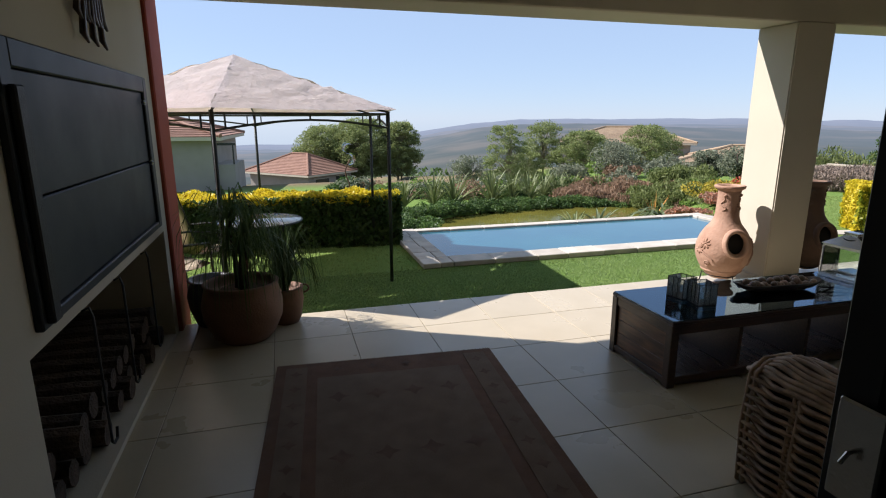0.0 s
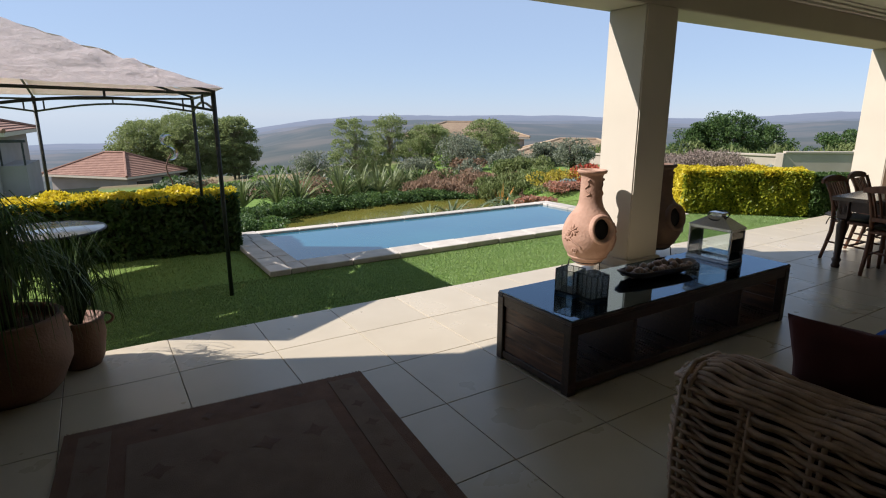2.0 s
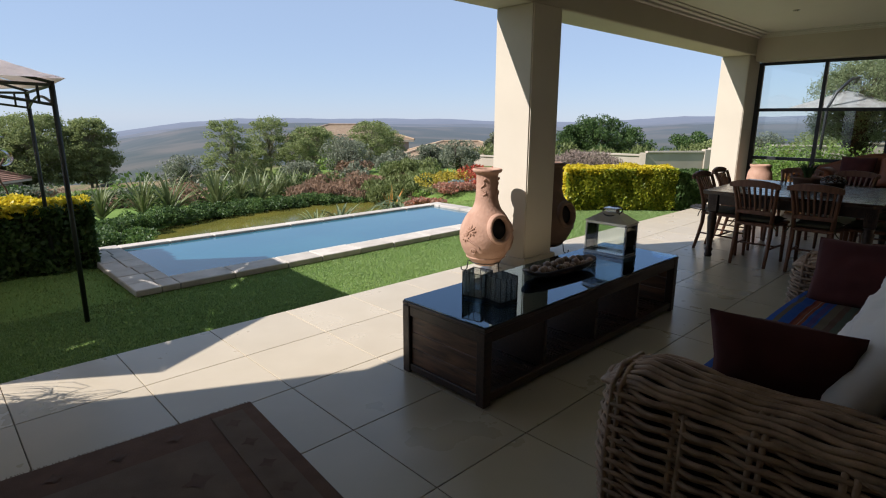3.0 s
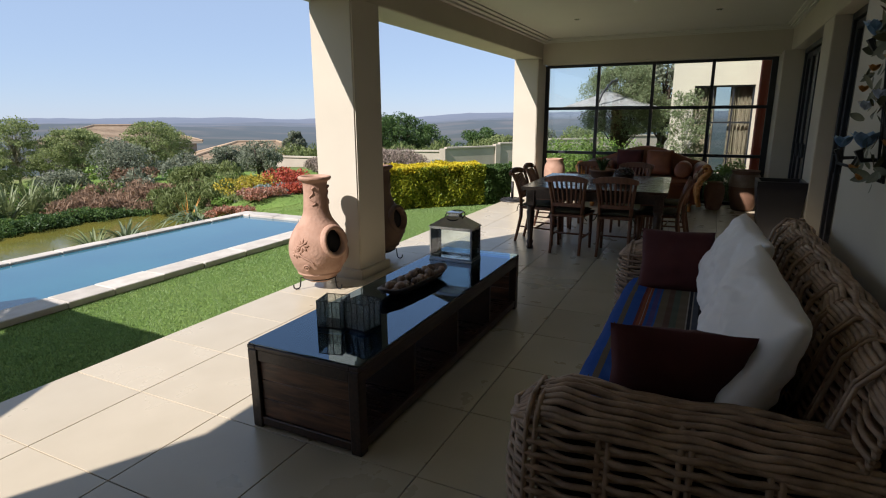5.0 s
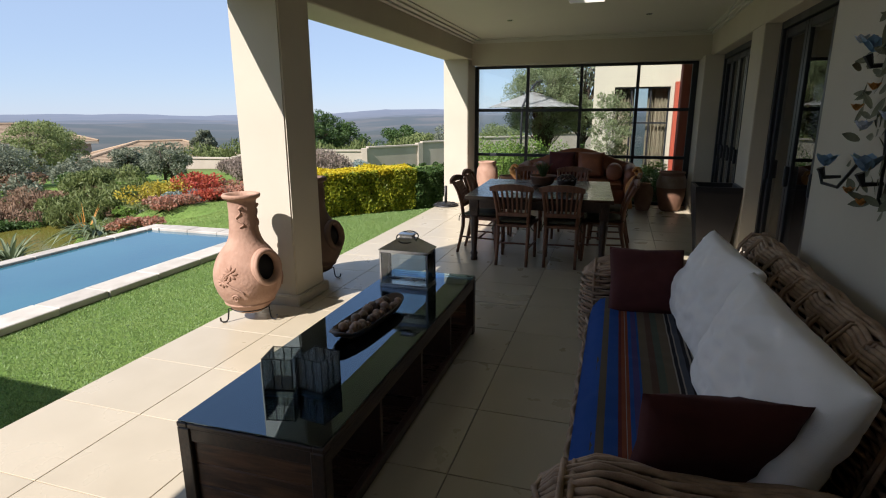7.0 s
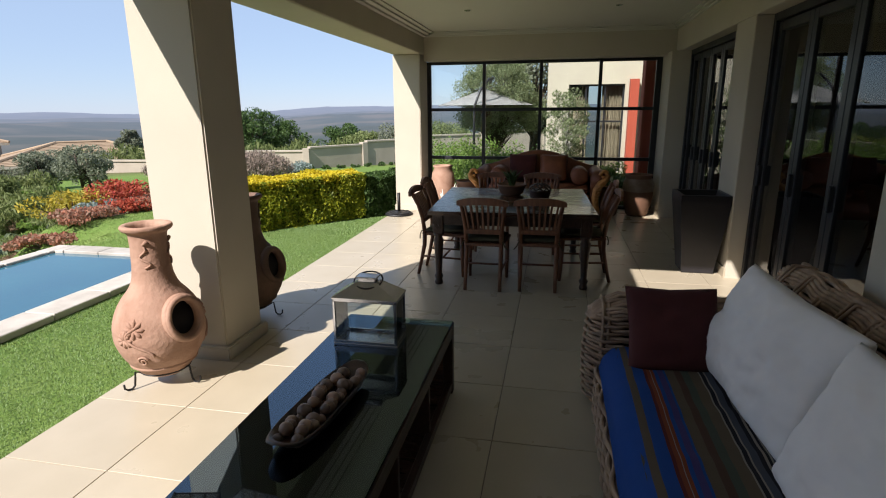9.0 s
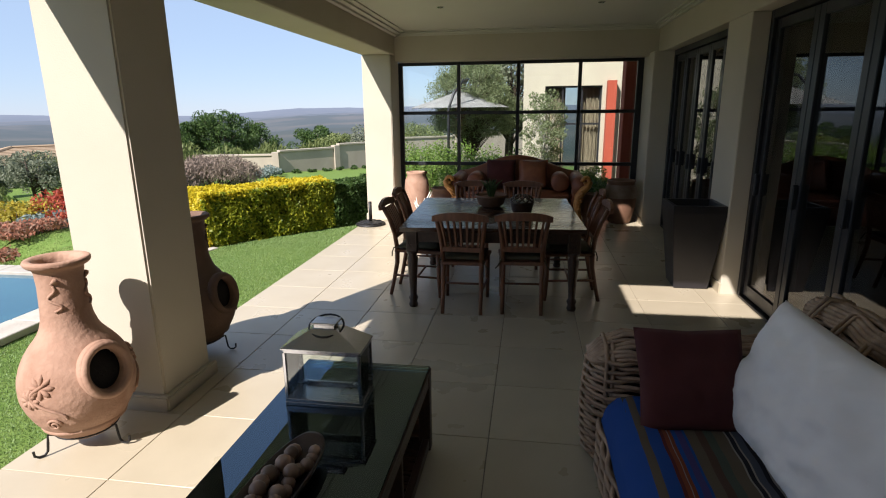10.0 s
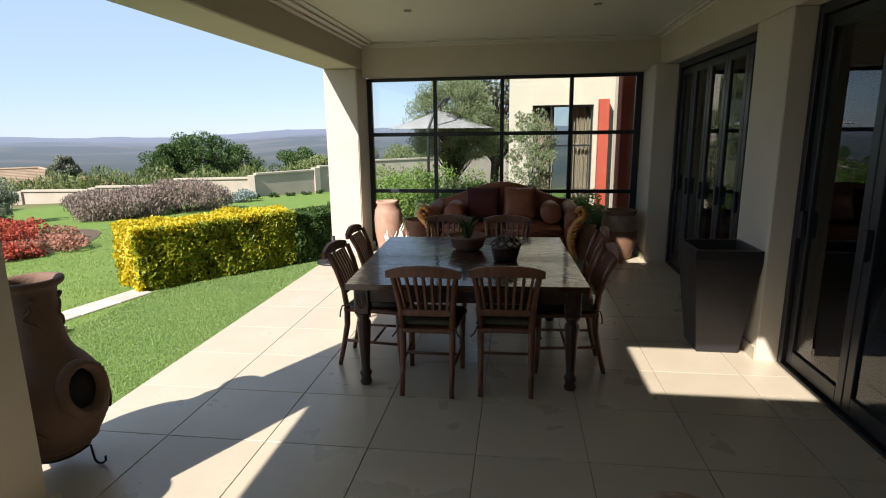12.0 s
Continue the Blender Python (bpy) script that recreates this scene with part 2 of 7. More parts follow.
canopy_nodes.links.new(thin.outputs[0], both.inputs[2])
canopy_nodes.links.new(both.outputs[0], canopy_nodes.nodes["Material Output"].inputs[0])
M_teal = mat("blue_enamel", (0.16, 0.28, 0.44), (0.30, 0.44, 0.58), 0.5, 9, 60, 0.1)
M_petal = mat("white_enamel", (0.62, 0.66, 0.74), (0.45, 0.5, 0.62), 0.5, 9, 60, 0.1)
M_amber = mat("amber_enamel", (0.55, 0.24, 0.05), (0.4, 0.16, 0.03), 0.5, 9, 60, 0.1)
M_olivemetal = mat("olive_metal_leaf", (0.17, 0.165, 0.09), (0.09, 0.088, 0.05), 0.6, 14, 80, 0.2, metal=0.2)
M_pebble = mat("polished_stones", (0.30, 0.19, 0.13), (0.14, 0.085, 0.06), 0.4, 9, 40, 0.1, rand=0.45)
M_litedisc = mat("pale_shells", (0.42, 0.44, 0.38), (0.28, 0.31, 0.27), 0.5, 20, 60, 0.1, rand=0.25)
M_rugdark = mat("rug_border_wool", (0.155, 0.082, 0.048), (0.115, 0.06, 0.036), 0.98, 9, 350, 0.5)
M_rugmid = mat("rug_field_wool", (0.175, 0.118, 0.077), (0.135, 0.09, 0.06), 0.98, 7, 350, 0.5)
M_rugmotif = mat("rug_motif_wool", (0.145, 0.088, 0.058), (0.10, 0.055, 0.036), 0.98, 12, 350, 0.4)
def pressed():
    """Ribbed glass: half clear, half milky where the relief scatters light."""
    m = glass("pressed_glass", (0.86, 0.89, 0.88), 0.08)
    nt = m.node_tree
    N, L = nt.nodes, nt.links.new
    out = N["Material Output"]
    clear = out.inputs[0].links[0].from_socket
    tl, df, a, b, vo = N.new("ShaderNodeBsdfTranslucent"), N.new("ShaderNodeBsdfDiffuse"), N.new("ShaderNodeMixShader"), N.new("ShaderNodeMixShader"), N.new("ShaderNodeTexVoronoi")
    for k in (tl, df):
        k.inputs[0].default_value = (0.50, 0.53, 0.52, 1)
    vo.inputs["Scale"].default_value = 70
    a.inputs[0].default_value = 0.4
    L(tl.outputs[0], a.inputs[1])
    L(df.outputs[0], a.inputs[2])
    weak = N.new("ShaderNodeMath")
    weak.operation = "MULTIPLY"
    weak.inputs[1].default_value = 0.3
    L(vo.outputs["Distance"], weak.inputs[0])
    L(weak.outputs[0], b.inputs[0])
    L(clear, b.inputs[1])
    L(a.outputs[0], b.inputs[2])
    L(b.outputs[0], out.inputs[0])
    return m


M_presglass = pressed()
# gloss tinted blue and IOR raised to strengthen the sky's reflection
M_tableglass = glass("table_glass", (0.84, 0.92, 0.89), 0.0, (0.60, 0.80, 1.0), 2.15)
M_tray = mat("slate_green_board", (0.075, 0.085, 0.062), (0.045, 0.055, 0.042), 0.7, 9, 70, 0.2)
M_coral = mat("bleached_wood", (0.72, 0.68, 0.60), (0.58, 0.53, 0.45), 0.8, 10, 60, 0.3)
M_sling = mat("beige_sling", (0.42, 0.36, 0.26), (0.36, 0.30, 0.21), 0.9, 5, 200, 0.2)
M_pole = mat("dark_green_steel", (0.02, 0.026, 0.024), (0.03, 0.035, 0.03), 0.5, 12, 120, 0.1, metal=0.4)


def striped_cloth():
    """Woven blanket: stripes across y in blue, rust, cream and slate."""
    m = mat("striped_blanket", (0.1, 0.1, 0.1), None, 0.95, 6, 300, 0.3)
    nt = m.node_tree
    N, L = nt.nodes, nt.links.new
    tc, sp, mr, cr = N.new("ShaderNodeTexCoord"), N.new("ShaderNodeSeparateXYZ"), N.new("ShaderNodeMapRange"), N.new("ShaderNodeValToRGB")
    L(tc.outputs["Object"], sp.inputs[0])
    L(sp.outputs["Y"], mr.inputs[0])
    mr.inputs["From Min"].default_value, mr.inputs["From Max"].default_value = -0.43, 0.47
    L(mr.outputs[0], cr.inputs[0])
    cols = {"b": (0.03, 0.12, 0.46), "s": (0.11, 0.12, 0.15), "o": (0.36, 0.09, 0.035), "r": (0.20, 0.04, 0.03), "t": (0.20, 0.15, 0.095), "g": (0.12, 0.14, 0.10), "k": (0.03, 0.025, 0.03), "c": (0.46, 0.41, 0.34), "v": (0.10, 0.085, 0.27), "n": (0.15, 0.085, 0.055)}
    # stripes from the cushions to the front edge: colour and width in millimetres
    seq = "b60 t90 v14 b22 v10 r26 n40 t30 s24 c7 k12 c9 k14 s26 c8 k14 c8 t40 g34 n26 t40 b10 v26 b14 o12 c5 o16 r14 b46 t30 b90".split()
    total, at = sum(int(q[1:]) for q in seq), 0
    e = cr.color_ramp
    e.interpolation = "CONSTANT"
    for i, q in enumerate(seq):
        el = e.elements[i] if i < 2 else e.elements.new(at / total)
        el.position, el.color = at / total, (*cols[q[0]], 1)
        at += int(q[1:])
    L(cr.outputs[0], N["Principled BSDF"].inputs["Base Color"])
    return m


M_stripe = striped_cloth()
M_darkwood2 = mat("worn_brown_wood", (0.20, 0.088, 0.038), (0.04, 0.017, 0.009), 0.42, 3, 30, 0.3, stretch=(10, 1.2, 10), coat=0.1, distort=0.8)
M_leafdark = leafmat("dark_green_leaf", (0.06, 0.105, 0.035), (0.11, 0.165, 0.055))
M_palebark = mat("pale_bark", (0.26, 0.24, 0.15), (0.18, 0.165, 0.10), 0.9, 8, 60, 0.4)
M_water = mat("pool_water", (0.030, 0.125, 0.165), (0.022, 0.095, 0.145), 0.06, 0.7, 9, 0.06, spec=0.6, bump_scale=0.02)
M_poolwall = mat("pool_plaster", (0.20, 0.33, 0.40), (0.16, 0.28, 0.35), 0.7, 3, 60, 0.1)
M_pond = mat("pond_water", (0.15, 0.13, 0.025), (0.09, 0.09, 0.02), 0.08, 0.8, 7, 0.05, spec=0.5, bump_scale=0.02)
M_roofred = mat("red_roof_tile", (0.25, 0.135, 0.088), (0.18, 0.092, 0.062), 0.85, 2, 30, 0.3)
M_rooftan = mat("tan_roof_tile", (0.33, 0.245, 0.155), (0.26, 0.185, 0.12), 0.85, 2, 30, 0.3)
M_render = mat("grey_render", (0.286, 0.260, 0.227), (0.244, 0.223, 0.193), 0.9, 1, 40, 0.15)
M_cream = mat("cream_render", (0.473, 0.430, 0.327), (0.430, 0.387, 0.301), 0.9, 1.5, 60, 0.15)
M_bwall = mat("boundary_render", (0.39, 0.34, 0.265), (0.33, 0.285, 0.22), 0.9, 1.5, 50, 0.2)
M_curtain = mat("curtain_cloth", (0.40, 0.32, 0.22), (0.28, 0.22, 0.15), 0.95, 5, 80, 0.1, stretch=(1, 14, 0.6))
M_umbrella = mat("grey_umbrella_cloth", (0.50, 0.49, 0.47), (0.44, 0.43, 0.42), 0.9, 3, 120, 0.1)
L_blade = leafmat("turf_blade", (0.126, 0.223, 0.063), (0.244, 0.328, 0.126), 0.5, 0.25)
L_lawn = leafmat("lawn_blade", (0.160, 0.227, 0.055), (0.252, 0.311, 0.092), 0.55, 0.25)
L_yellow = leafmat("golden_leaf", (0.521, 0.420, 0.015), (0.672, 0.554, 0.042), 0.45, 0.4)
L_hedge = leafmat("hedge_green_leaf", (0.11, 0.17, 0.018), (0.48, 0.47, 0.035), 0.45, 0.45)
L_dark = leafmat("deep_green_leaf", (0.038, 0.080, 0.021), (0.084, 0.139, 0.034))
L_fever = leafmat("feathery_leaf", (0.15, 0.195, 0.065), (0.28, 0.32, 0.125), 0.6, 0.45)
L_aloe = leafmat("aloe_leaf", (0.085, 0.12, 0.055), (0.20, 0.225, 0.125), 0.5, 0.2)
L_orange = leafmat("orange_flower_spike", (0.50, 0.20, 0.04), (0.42, 0.26, 0.06), 0.6, 0.2)
L_olive = leafmat("olive_leaf", (0.143, 0.164, 0.105), (0.227, 0.248, 0.168), 0.6)
L_court = leafmat("courtyard_leaf", (0.15, 0.19, 0.085), (0.27, 0.31, 0.16), 0.6, 0.4)
L_hedgelow = leafmat("waterside_leaf", (0.05, 0.105, 0.025), (0.12, 0.19, 0.045))
L_reed = leafmat("reed_leaf", (0.109, 0.143, 0.038), (0.185, 0.218, 0.076), 0.6)
L_agave = leafmat("agave_leaf", (0.11, 0.145, 0.05), (0.26, 0.28, 0.13), 0.45, 0.25)
L_dry = leafmat("dry_grass", (0.227, 0.139, 0.084), (0.319, 0.218, 0.143), 0.8)
L_twig = leafmat("bare_twig", (0.15, 0.115, 0.09), (0.27, 0.21, 0.165), 0.8, 0.15)
L_redfl = leafmat("red_bedding", (0.319, 0.038, 0.025), (0.437, 0.109, 0.050), 0.6)
L_pinkfl = leafmat("salmon_bedding", (0.378, 0.143, 0.084), (0.286, 0.185, 0.126), 0.7)
L_yelfl = leafmat("yellow_bedding", (0.420, 0.302, 0.025), (0.353, 0.319, 0.050), 0.6)
L_grey = leafmat("silver_leaf", (0.185, 0.244, 0.218), (0.269, 0.319, 0.286), 0.7)
L_bright = leafmat("bright_green_leaf", (0.109, 0.193, 0.034), (0.202, 0.286, 0.059), 0.5)


def land_material():
    """Ground: lawn by the house, veld and scrub further off, blue with distance at the far hills."""
    m = bpy.data.materials.new("land")
    m.use_nodes = True
    nt = m.node_tree
    N, L = nt.nodes, nt.links.new
    p = N["Principled BSDF"]
    p.inputs["Roughness"].default_value = 0.95
    p.inputs["Specular IOR Level"].default_value = 0.1
    tc = N.new("ShaderNodeTexCoord")
    ln = N.new("ShaderNodeVectorMath")
    ln.operation = "LENGTH"
    L(tc.outputs["Object"], ln.inputs[0])

    def tex(scale, detail=4):
        t = N.new("ShaderNodeTexNoise")
        t.inputs["Scale"].default_value, t.inputs["Detail"].default_value = scale, detail
        L(tc.outputs["Object"], t.inputs["Vector"])
        return t.outputs[0]

    def ramp(src, a, b):
        r = N.new("ShaderNodeMapRange")
        r.inputs["From Min"].default_value, r.inputs["From Max"].default_value = a, b
        L(src, r.inputs[0])
        return r.outputs[0]

    def mix(f, a, b):
        x = N.new("ShaderNodeMix")
        x.data_type = "RGBA"
        for k, v in (("A", a), ("B", b)):
            if isinstance(v, tuple):
                x.inputs[k].default_value = (*v, 1)
            else:
                L(v, x.inputs[k])
        L(f, x.inputs["Factor"])
        return x.outputs["Result"]
    lawn = mix(ramp(tex(2.5), 0.35, 0.65), (0.135, 0.205, 0.05), (0.185, 0.245, 0.068))
    lawn = mix(ramp(tex(160, 2), 0.3, 0.7), lawn, (0.085, 0.155, 0.028))
    veld = mix(ramp(tex(0.12), 0.42, 0.58), (0.17, 0.127, 0.072), (0.075, 0.092, 0.038))
    veld = mix(ramp(tex(1.5), 0.45, 0.6), veld, (0.13, 0.105, 0.06))
    far = mix(ramp(tex(0.006), 0.45, 0.55), (0.17, 0.125, 0.08), (0.045, 0.06, 0.03))
    far = mix(ramp(tex(0.03), 0.48, 0.62), far, (0.035, 0.05, 0.028))
    c = mix(ramp(ln.outputs["Value"], 30, 34), lawn, veld)
    c = mix(ramp(ln.outputs["Value"], 120, 260), c, far)
    L(c, p.inputs["Base Color"])
    bp = N.new("ShaderNodeBump")
    bp.inputs["Strength"].default_value, bp.inputs["Distance"].default_value = 0.5, 0.02
    L(tex(90, 3), bp.inputs["Height"])
    L(bp.outputs[0], p.inputs["Normal"])
    return m


def hills_material():
    """Far hills of woods and dry grass, with the air's haze added as a pale blue glow that grows with distance."""
    m = mat("hazy_hills", (0.11, 0.095, 0.07), (0.02, 0.038, 0.028), 0.95, 0.009, 0.03, 0, low=0.36, high=0.54, fine_mix=0.45)
    nt = m.node_tree
    N, L = nt.nodes, nt.links.new
    p, tc = N["Principled BSDF"], N.new("ShaderNodeTexCoord")
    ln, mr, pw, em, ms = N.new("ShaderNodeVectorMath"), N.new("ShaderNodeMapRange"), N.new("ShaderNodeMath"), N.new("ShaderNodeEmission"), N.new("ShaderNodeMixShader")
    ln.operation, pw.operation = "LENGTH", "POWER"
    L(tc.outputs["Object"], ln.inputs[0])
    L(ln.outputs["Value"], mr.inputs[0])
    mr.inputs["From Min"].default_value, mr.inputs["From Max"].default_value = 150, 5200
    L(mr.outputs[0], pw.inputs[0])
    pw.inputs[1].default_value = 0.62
    # haze is this blue emission, mixed in more strongly further off
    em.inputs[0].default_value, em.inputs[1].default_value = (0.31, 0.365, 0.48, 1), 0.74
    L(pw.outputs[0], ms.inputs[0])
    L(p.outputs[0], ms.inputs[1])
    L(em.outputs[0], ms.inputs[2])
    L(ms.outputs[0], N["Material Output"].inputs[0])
    p.inputs["Specular IOR Level"].default_value = 0.05
    return m


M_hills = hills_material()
M_land = land_material()
# near-black fill, for twigs and the shade between them
M_hedgecore = mat("hedge_dark_core", (0.025, 0.03, 0.012), (0.04, 0.035, 0.018), 0.95, 12, 60, 0.5)
M_winglass = mat("dark_window", (0.03, 0.035, 0.04), None, 0.1, 1, 10, 0)
M_winclear = glass("wing_window_glass", (0.8, 0.83, 0.82))
M_frost = mat("pale_glass_top", (0.425, 0.493, 0.510), (0.357, 0.425, 0.451), 0.12, 2, 60, 0.02)
M_rust = mat("rusty_iron", (0.13, 0.06, 0.035), (0.08, 0.04, 0.025), 0.8, 12, 80, 0.3)

# ---- the lie of the land ----
def smooth(a, b, x):
    t = min(1.0, max(0.0, (x - a) / (b - a)))
    return t * t * (3 - 2 * t)


def ground_z(x, y):
    """Height of the ground: level lawn by the house, a drop behind the pool, then a long slope into the valley."""
    r = math.hypot(x - 3.0, y - 5.0)
    xd = 8.3 + min(3.8, max(0.0, (y - 12.0) * 1.8))      # the low ground widens round the pond
    z = -0.2 - 0.85 * smooth(9.7, 10.6, y) * smooth(xd + 2.2, xd, x)
    z -= 0.045 * max(0.0, r - 7.0) - 0.045 * max(0.0, r - 45.0)
    z -= 0.10 * max(0.0, r - 30.0) - 0.10 * max(0.0, r - 110.0)
    z -= 0.13 * max(0.0, r - 110.0)
    return z

# ---- the veranda: walls, ceiling, openings ----
S = "structure"
solid("wall_house", bx(1.07, 0.55, -0.2, 4.5, 1.27, 3.0, 0.008), M_wall, "beige plastered house wall behind the wicker sofa", "wall", S)
solid("wall_pier", bx(7.48, 0.55, -0.2, 8.06, 1.0, 2.5, 0.008), M_wall, "beige plastered pier between the folding doors", "wall", S)
solid("wall_corner", bx(10.72, 0.55, -0.2, 11.55, 1.12, 2.5, 0.008), M_wall, "beige plastered wall beside the glazed end", "wall", S)
solid("wall_lintel", bx(4.5, 0.552, 2.5, 11.55, 1.0, 3.0, 0.008), M_wall, "beige plastered lintel over the folding doors", "wall", S)
solid("wall_doorhead", bx(-0.75, 0.552, 2.3, 1.07, 1.27, 3.0), M_wall, "beige plastered lintel over the entrance", "wall", S)
solid("wall_red_pier", bx(-1.6, 5.25, -0.25, -0.72, 5.66, 3.25, 0.01), M_red, "brick-red painted wall end beside the barbecue", "wall", S)
wb = thing("wall_barbecue", (0, 0, 0), "beige plastered wall with the barbecue niche", "wall", "", S)
for a in ((-1.6, 0.55, -0.2, -0.75, 2.72, 3.0), (-1.6, 2.72, 0.86, -0.75, 5.25, 0.96), (-1.6, 2.72, 1.93, -0.75, 5.25, 3.0), (-1.6, 2.72, 0.96, -0.75, 2.84, 1.93), (-1.6, 4.93, 0.96, -0.75, 5.25, 1.93),
          (-1.6, 5.12, -0.2, -0.75, 5.25, 0.86), (-1.6, 2.72, -0.2, -0.75, 5.12, 0.03), (-1.6, 2.72, 0.03, -1.45, 5.12, 0.86), (-1.6, 2.84, 0.96, -1.45, 4.93, 1.93)):
    part("masonry", bx(*a), M_wall, wb)
# the roof slab with one inferred and one invented rooflight, and the ceiling under it with its stepped cornice
# HX, HY: inferred from the floor's sun patch; KX, KY: invented to sun the urn
HX0, HX1, HY0, HY1 = 3.65, 4.79, 2.35, 3.56
KX0, KX1, KY0, KY1 = 7.42, 8.12, 2.6, 3.0


def pierced(bm, x0, y0, x1, y1, z0, z1):
    """A slab with the two rooflight openings left in it."""
    for a, b in ((x0, HX0), (HX1, KX0), (KX1, x1)):
        box(bm, a, y0, z0, b, y1, z1)
    for a, b, c, d in ((HX0, HX1, HY0, HY1), (KX0, KX1, KY0, KY1)):
        box(bm, a, y0, z0, b, c, z1)
        box(bm, a, d, z0, b, y1, z1)
    return bm


solid("roof_slab", pierced(bmesh.new(), -1.6, -4.5, 11.8, 5.6, 3.0, 3.25), M_wall, "flat concrete veranda roof with two unseen rooflights, one added to sun the urn", "roof", S)
bm = pierced(bmesh.new(), -0.75, 0.9, 11.1, 4.95, 2.905, 3.0)
# cornice: three rounded steps down the walls
for k, (w, z) in enumerate(((0.10, 2.888), (0.065, 2.862), (0.03, 2.835))):
    z1 = 2.905 - 0.0 - k * 0.022
    box(bm, -0.75, 4.95 - w * 1.9, z, 11.05, 4.952, z1)
    box(bm, -0.75, 0.998, z, 11.05, 1.0 + w, z1)
    box(bm, 11.05 - w, 0.998, z, 11.052, 4.952, z1)
solid("ceiling", bm, M_ceil, "off-white plaster ceiling with stepped cornice", "ceiling", S)
solid("beam_front", bx(-1.6, 4.952, 2.56, 11.8, 5.43, 3.0, 0.012), M_wall, "beige plastered beam along the garden side", "beam", S)
solid("wall_bulkhead", bx(11.05, 1.0, 2.47, 11.55, 4.952, 3.0), M_wall, "beige plastered bulkhead over the glazed end", "wall", S)
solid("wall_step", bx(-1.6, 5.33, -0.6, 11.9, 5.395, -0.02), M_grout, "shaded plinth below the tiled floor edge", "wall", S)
for nm, x0, x1, yc in (("pillar", 4.845, 5.312, 5.155), ("pillar", 10.83, 11.36, 5.2)):
    p = thing(nm, ((x0 + x1) / 2, yc, 0), "square beige plastered veranda pillar on a low plinth", "pillar", "veranda pillars", S)
    h = (x1 - x0) / 2
    part("shaft", bx(-h, -0.23, -0.2, h, 0.23, 2.56, 0.012, 2), M_wall, p)
    part("plinth", bx(-h - 0.035, -0.265, -0.2, h + 0.035, 0.242, 0.09, 0.01, 2), M_wall, p)
bm = bmesh.new()
box(bm, 1.07, 1.27, 0.0, 4.5, 1.285, 0.1)
box(bm, 7.48, 1.0, 0.0, 8.06, 1.015, 0.1)
box(bm, 10.72, 1.12, 0.0, 11.4, 1.135, 0.1)
solid("baseboard", bm, M_tile, "cream tiled skirting along the house wall", "skirting", S)

# ceiling downlights
for x, y in ((9.1, 3.91), (9.16, 2.05), (6.3, 3.91), (6.3, 2.05)):
    d = thing("downlight", (x, y, 2.905), "small round recessed ceiling downlight, switched off", "downlight", "ceiling downlights")
    part("trim_ring", lathe(bmesh.new(), [(0.028, 0.0), (0.045, 0.0), (0.045, -0.008), (0.03, -0.012), (0.028, 0.0)], 20, cap=False), M_steel, d, "brushed steel ring")
    part("lamp", lathe(bmesh.new(), [(0.001, -0.004), (0.028, -0.004), (0.028, 0.0), (0.001, 0.0)], 16), M_lampglass, d)

# glazed end wall
win = thing("window_1", (11.435, 0, 0), "large dark-framed window of twelve panes", "window", "", S)
WY = (4.96, 3.986, 3.028, 2.07, 1.168)
WZ = (2.45, 1.677, 0.851, 0.03)
for i, y in enumerate(WY):
    w = 0.045 if i in (0, 4) else 0.027
    part("post", bx(-0.035, y - w, 0, 0.035, y + w, 2.47, 0.005), M_frame, win)
for z in WZ:
    for a, b in zip(WY, WY[1:]):
        part("rail", bx(-0.033, b + 0.027, z - 0.027, 0.033, a - 0.027, z + 0.027, 0.005), M_frame, win)
for z1, z0 in zip(WZ, WZ[1:]):
    for a, b in zip(WY, WY[1:]):
        pn = part("pane", bx(-0.004, b + 0.02, z0 + 0.02, 0.004, a - 0.02, z1 - 0.02), M_glass, win)
        pn.visible_shadow = False


def glazed_leaf(parent, w, h, at, handle=True):
    """One leaf of a folding door: stiles, rails, glass with a bar, and a handle."""
    lf = part("leaf", bx(0, -0.022, 0, 0.075, 0.022, h, 0.004), M_frame, parent, at=at)
    part("stile", bx(w - 0.075, -0.022, 0, w, 0.022, h, 0.004), M_frame, lf)
    for z0, z1 in ((0, 0.11), (h - 0.08, h)):
        part("rail", bx(0.075, -0.022, z0, w - 0.075, 0.022, z1, 0.004), M_frame, lf)
    g = part("pane", bx(0.07, -0.005, 0.1, w - 0.07, 0.005, h - 0.07), M_doorglass, lf)
    g.visible_shadow = False
    if handle:
        part("handle", bx(w - 0.055, 0.022, 0.93, w - 0.025, 0.062, 1.12, 0.008), M_frame, lf, "black lever handle")
    return lf


def folding_door(name, x0, x1, y, leaves, label):
    d = thing(name, (0, 0, 0), label, "door", "", S)
    part("frame", bx(x0, y - 0.05, 0, x0 + 0.06, y + 0.05, 2.5, 0.004), M_frame, d)
    part("frame", bx(x1 - 0.06, y - 0.05, 0, x1, y + 0.05, 2.5, 0.004), M_frame, d)
    part("head", bx(x0 + 0.06, y - 0.05, 2.43, x1 - 0.06, y + 0.05, 2.5, 0.004), M_frame, d)
    part("track", bx(x0 + 0.06, y - 0.06, 0.0, x1 - 0.06, y + 0.06, 0.022, 0.004), M_frame, d)
    for x, w, rz, yo in leaves:
        glazed_leaf(d, w, 2.39, pose(x, y + yo, 0.03, 0, 0, rz))
    return d


folding_door("door_1", 4.5, 7.48, 0.80, ((4.57, 0.70, 0, 0), (5.28, 0.70, 0, 0), (5.99, 0.70, 0, 0), (6.70, 0.71, 0, 0)), "closed dark aluminium folding doors with tall glass leaves")
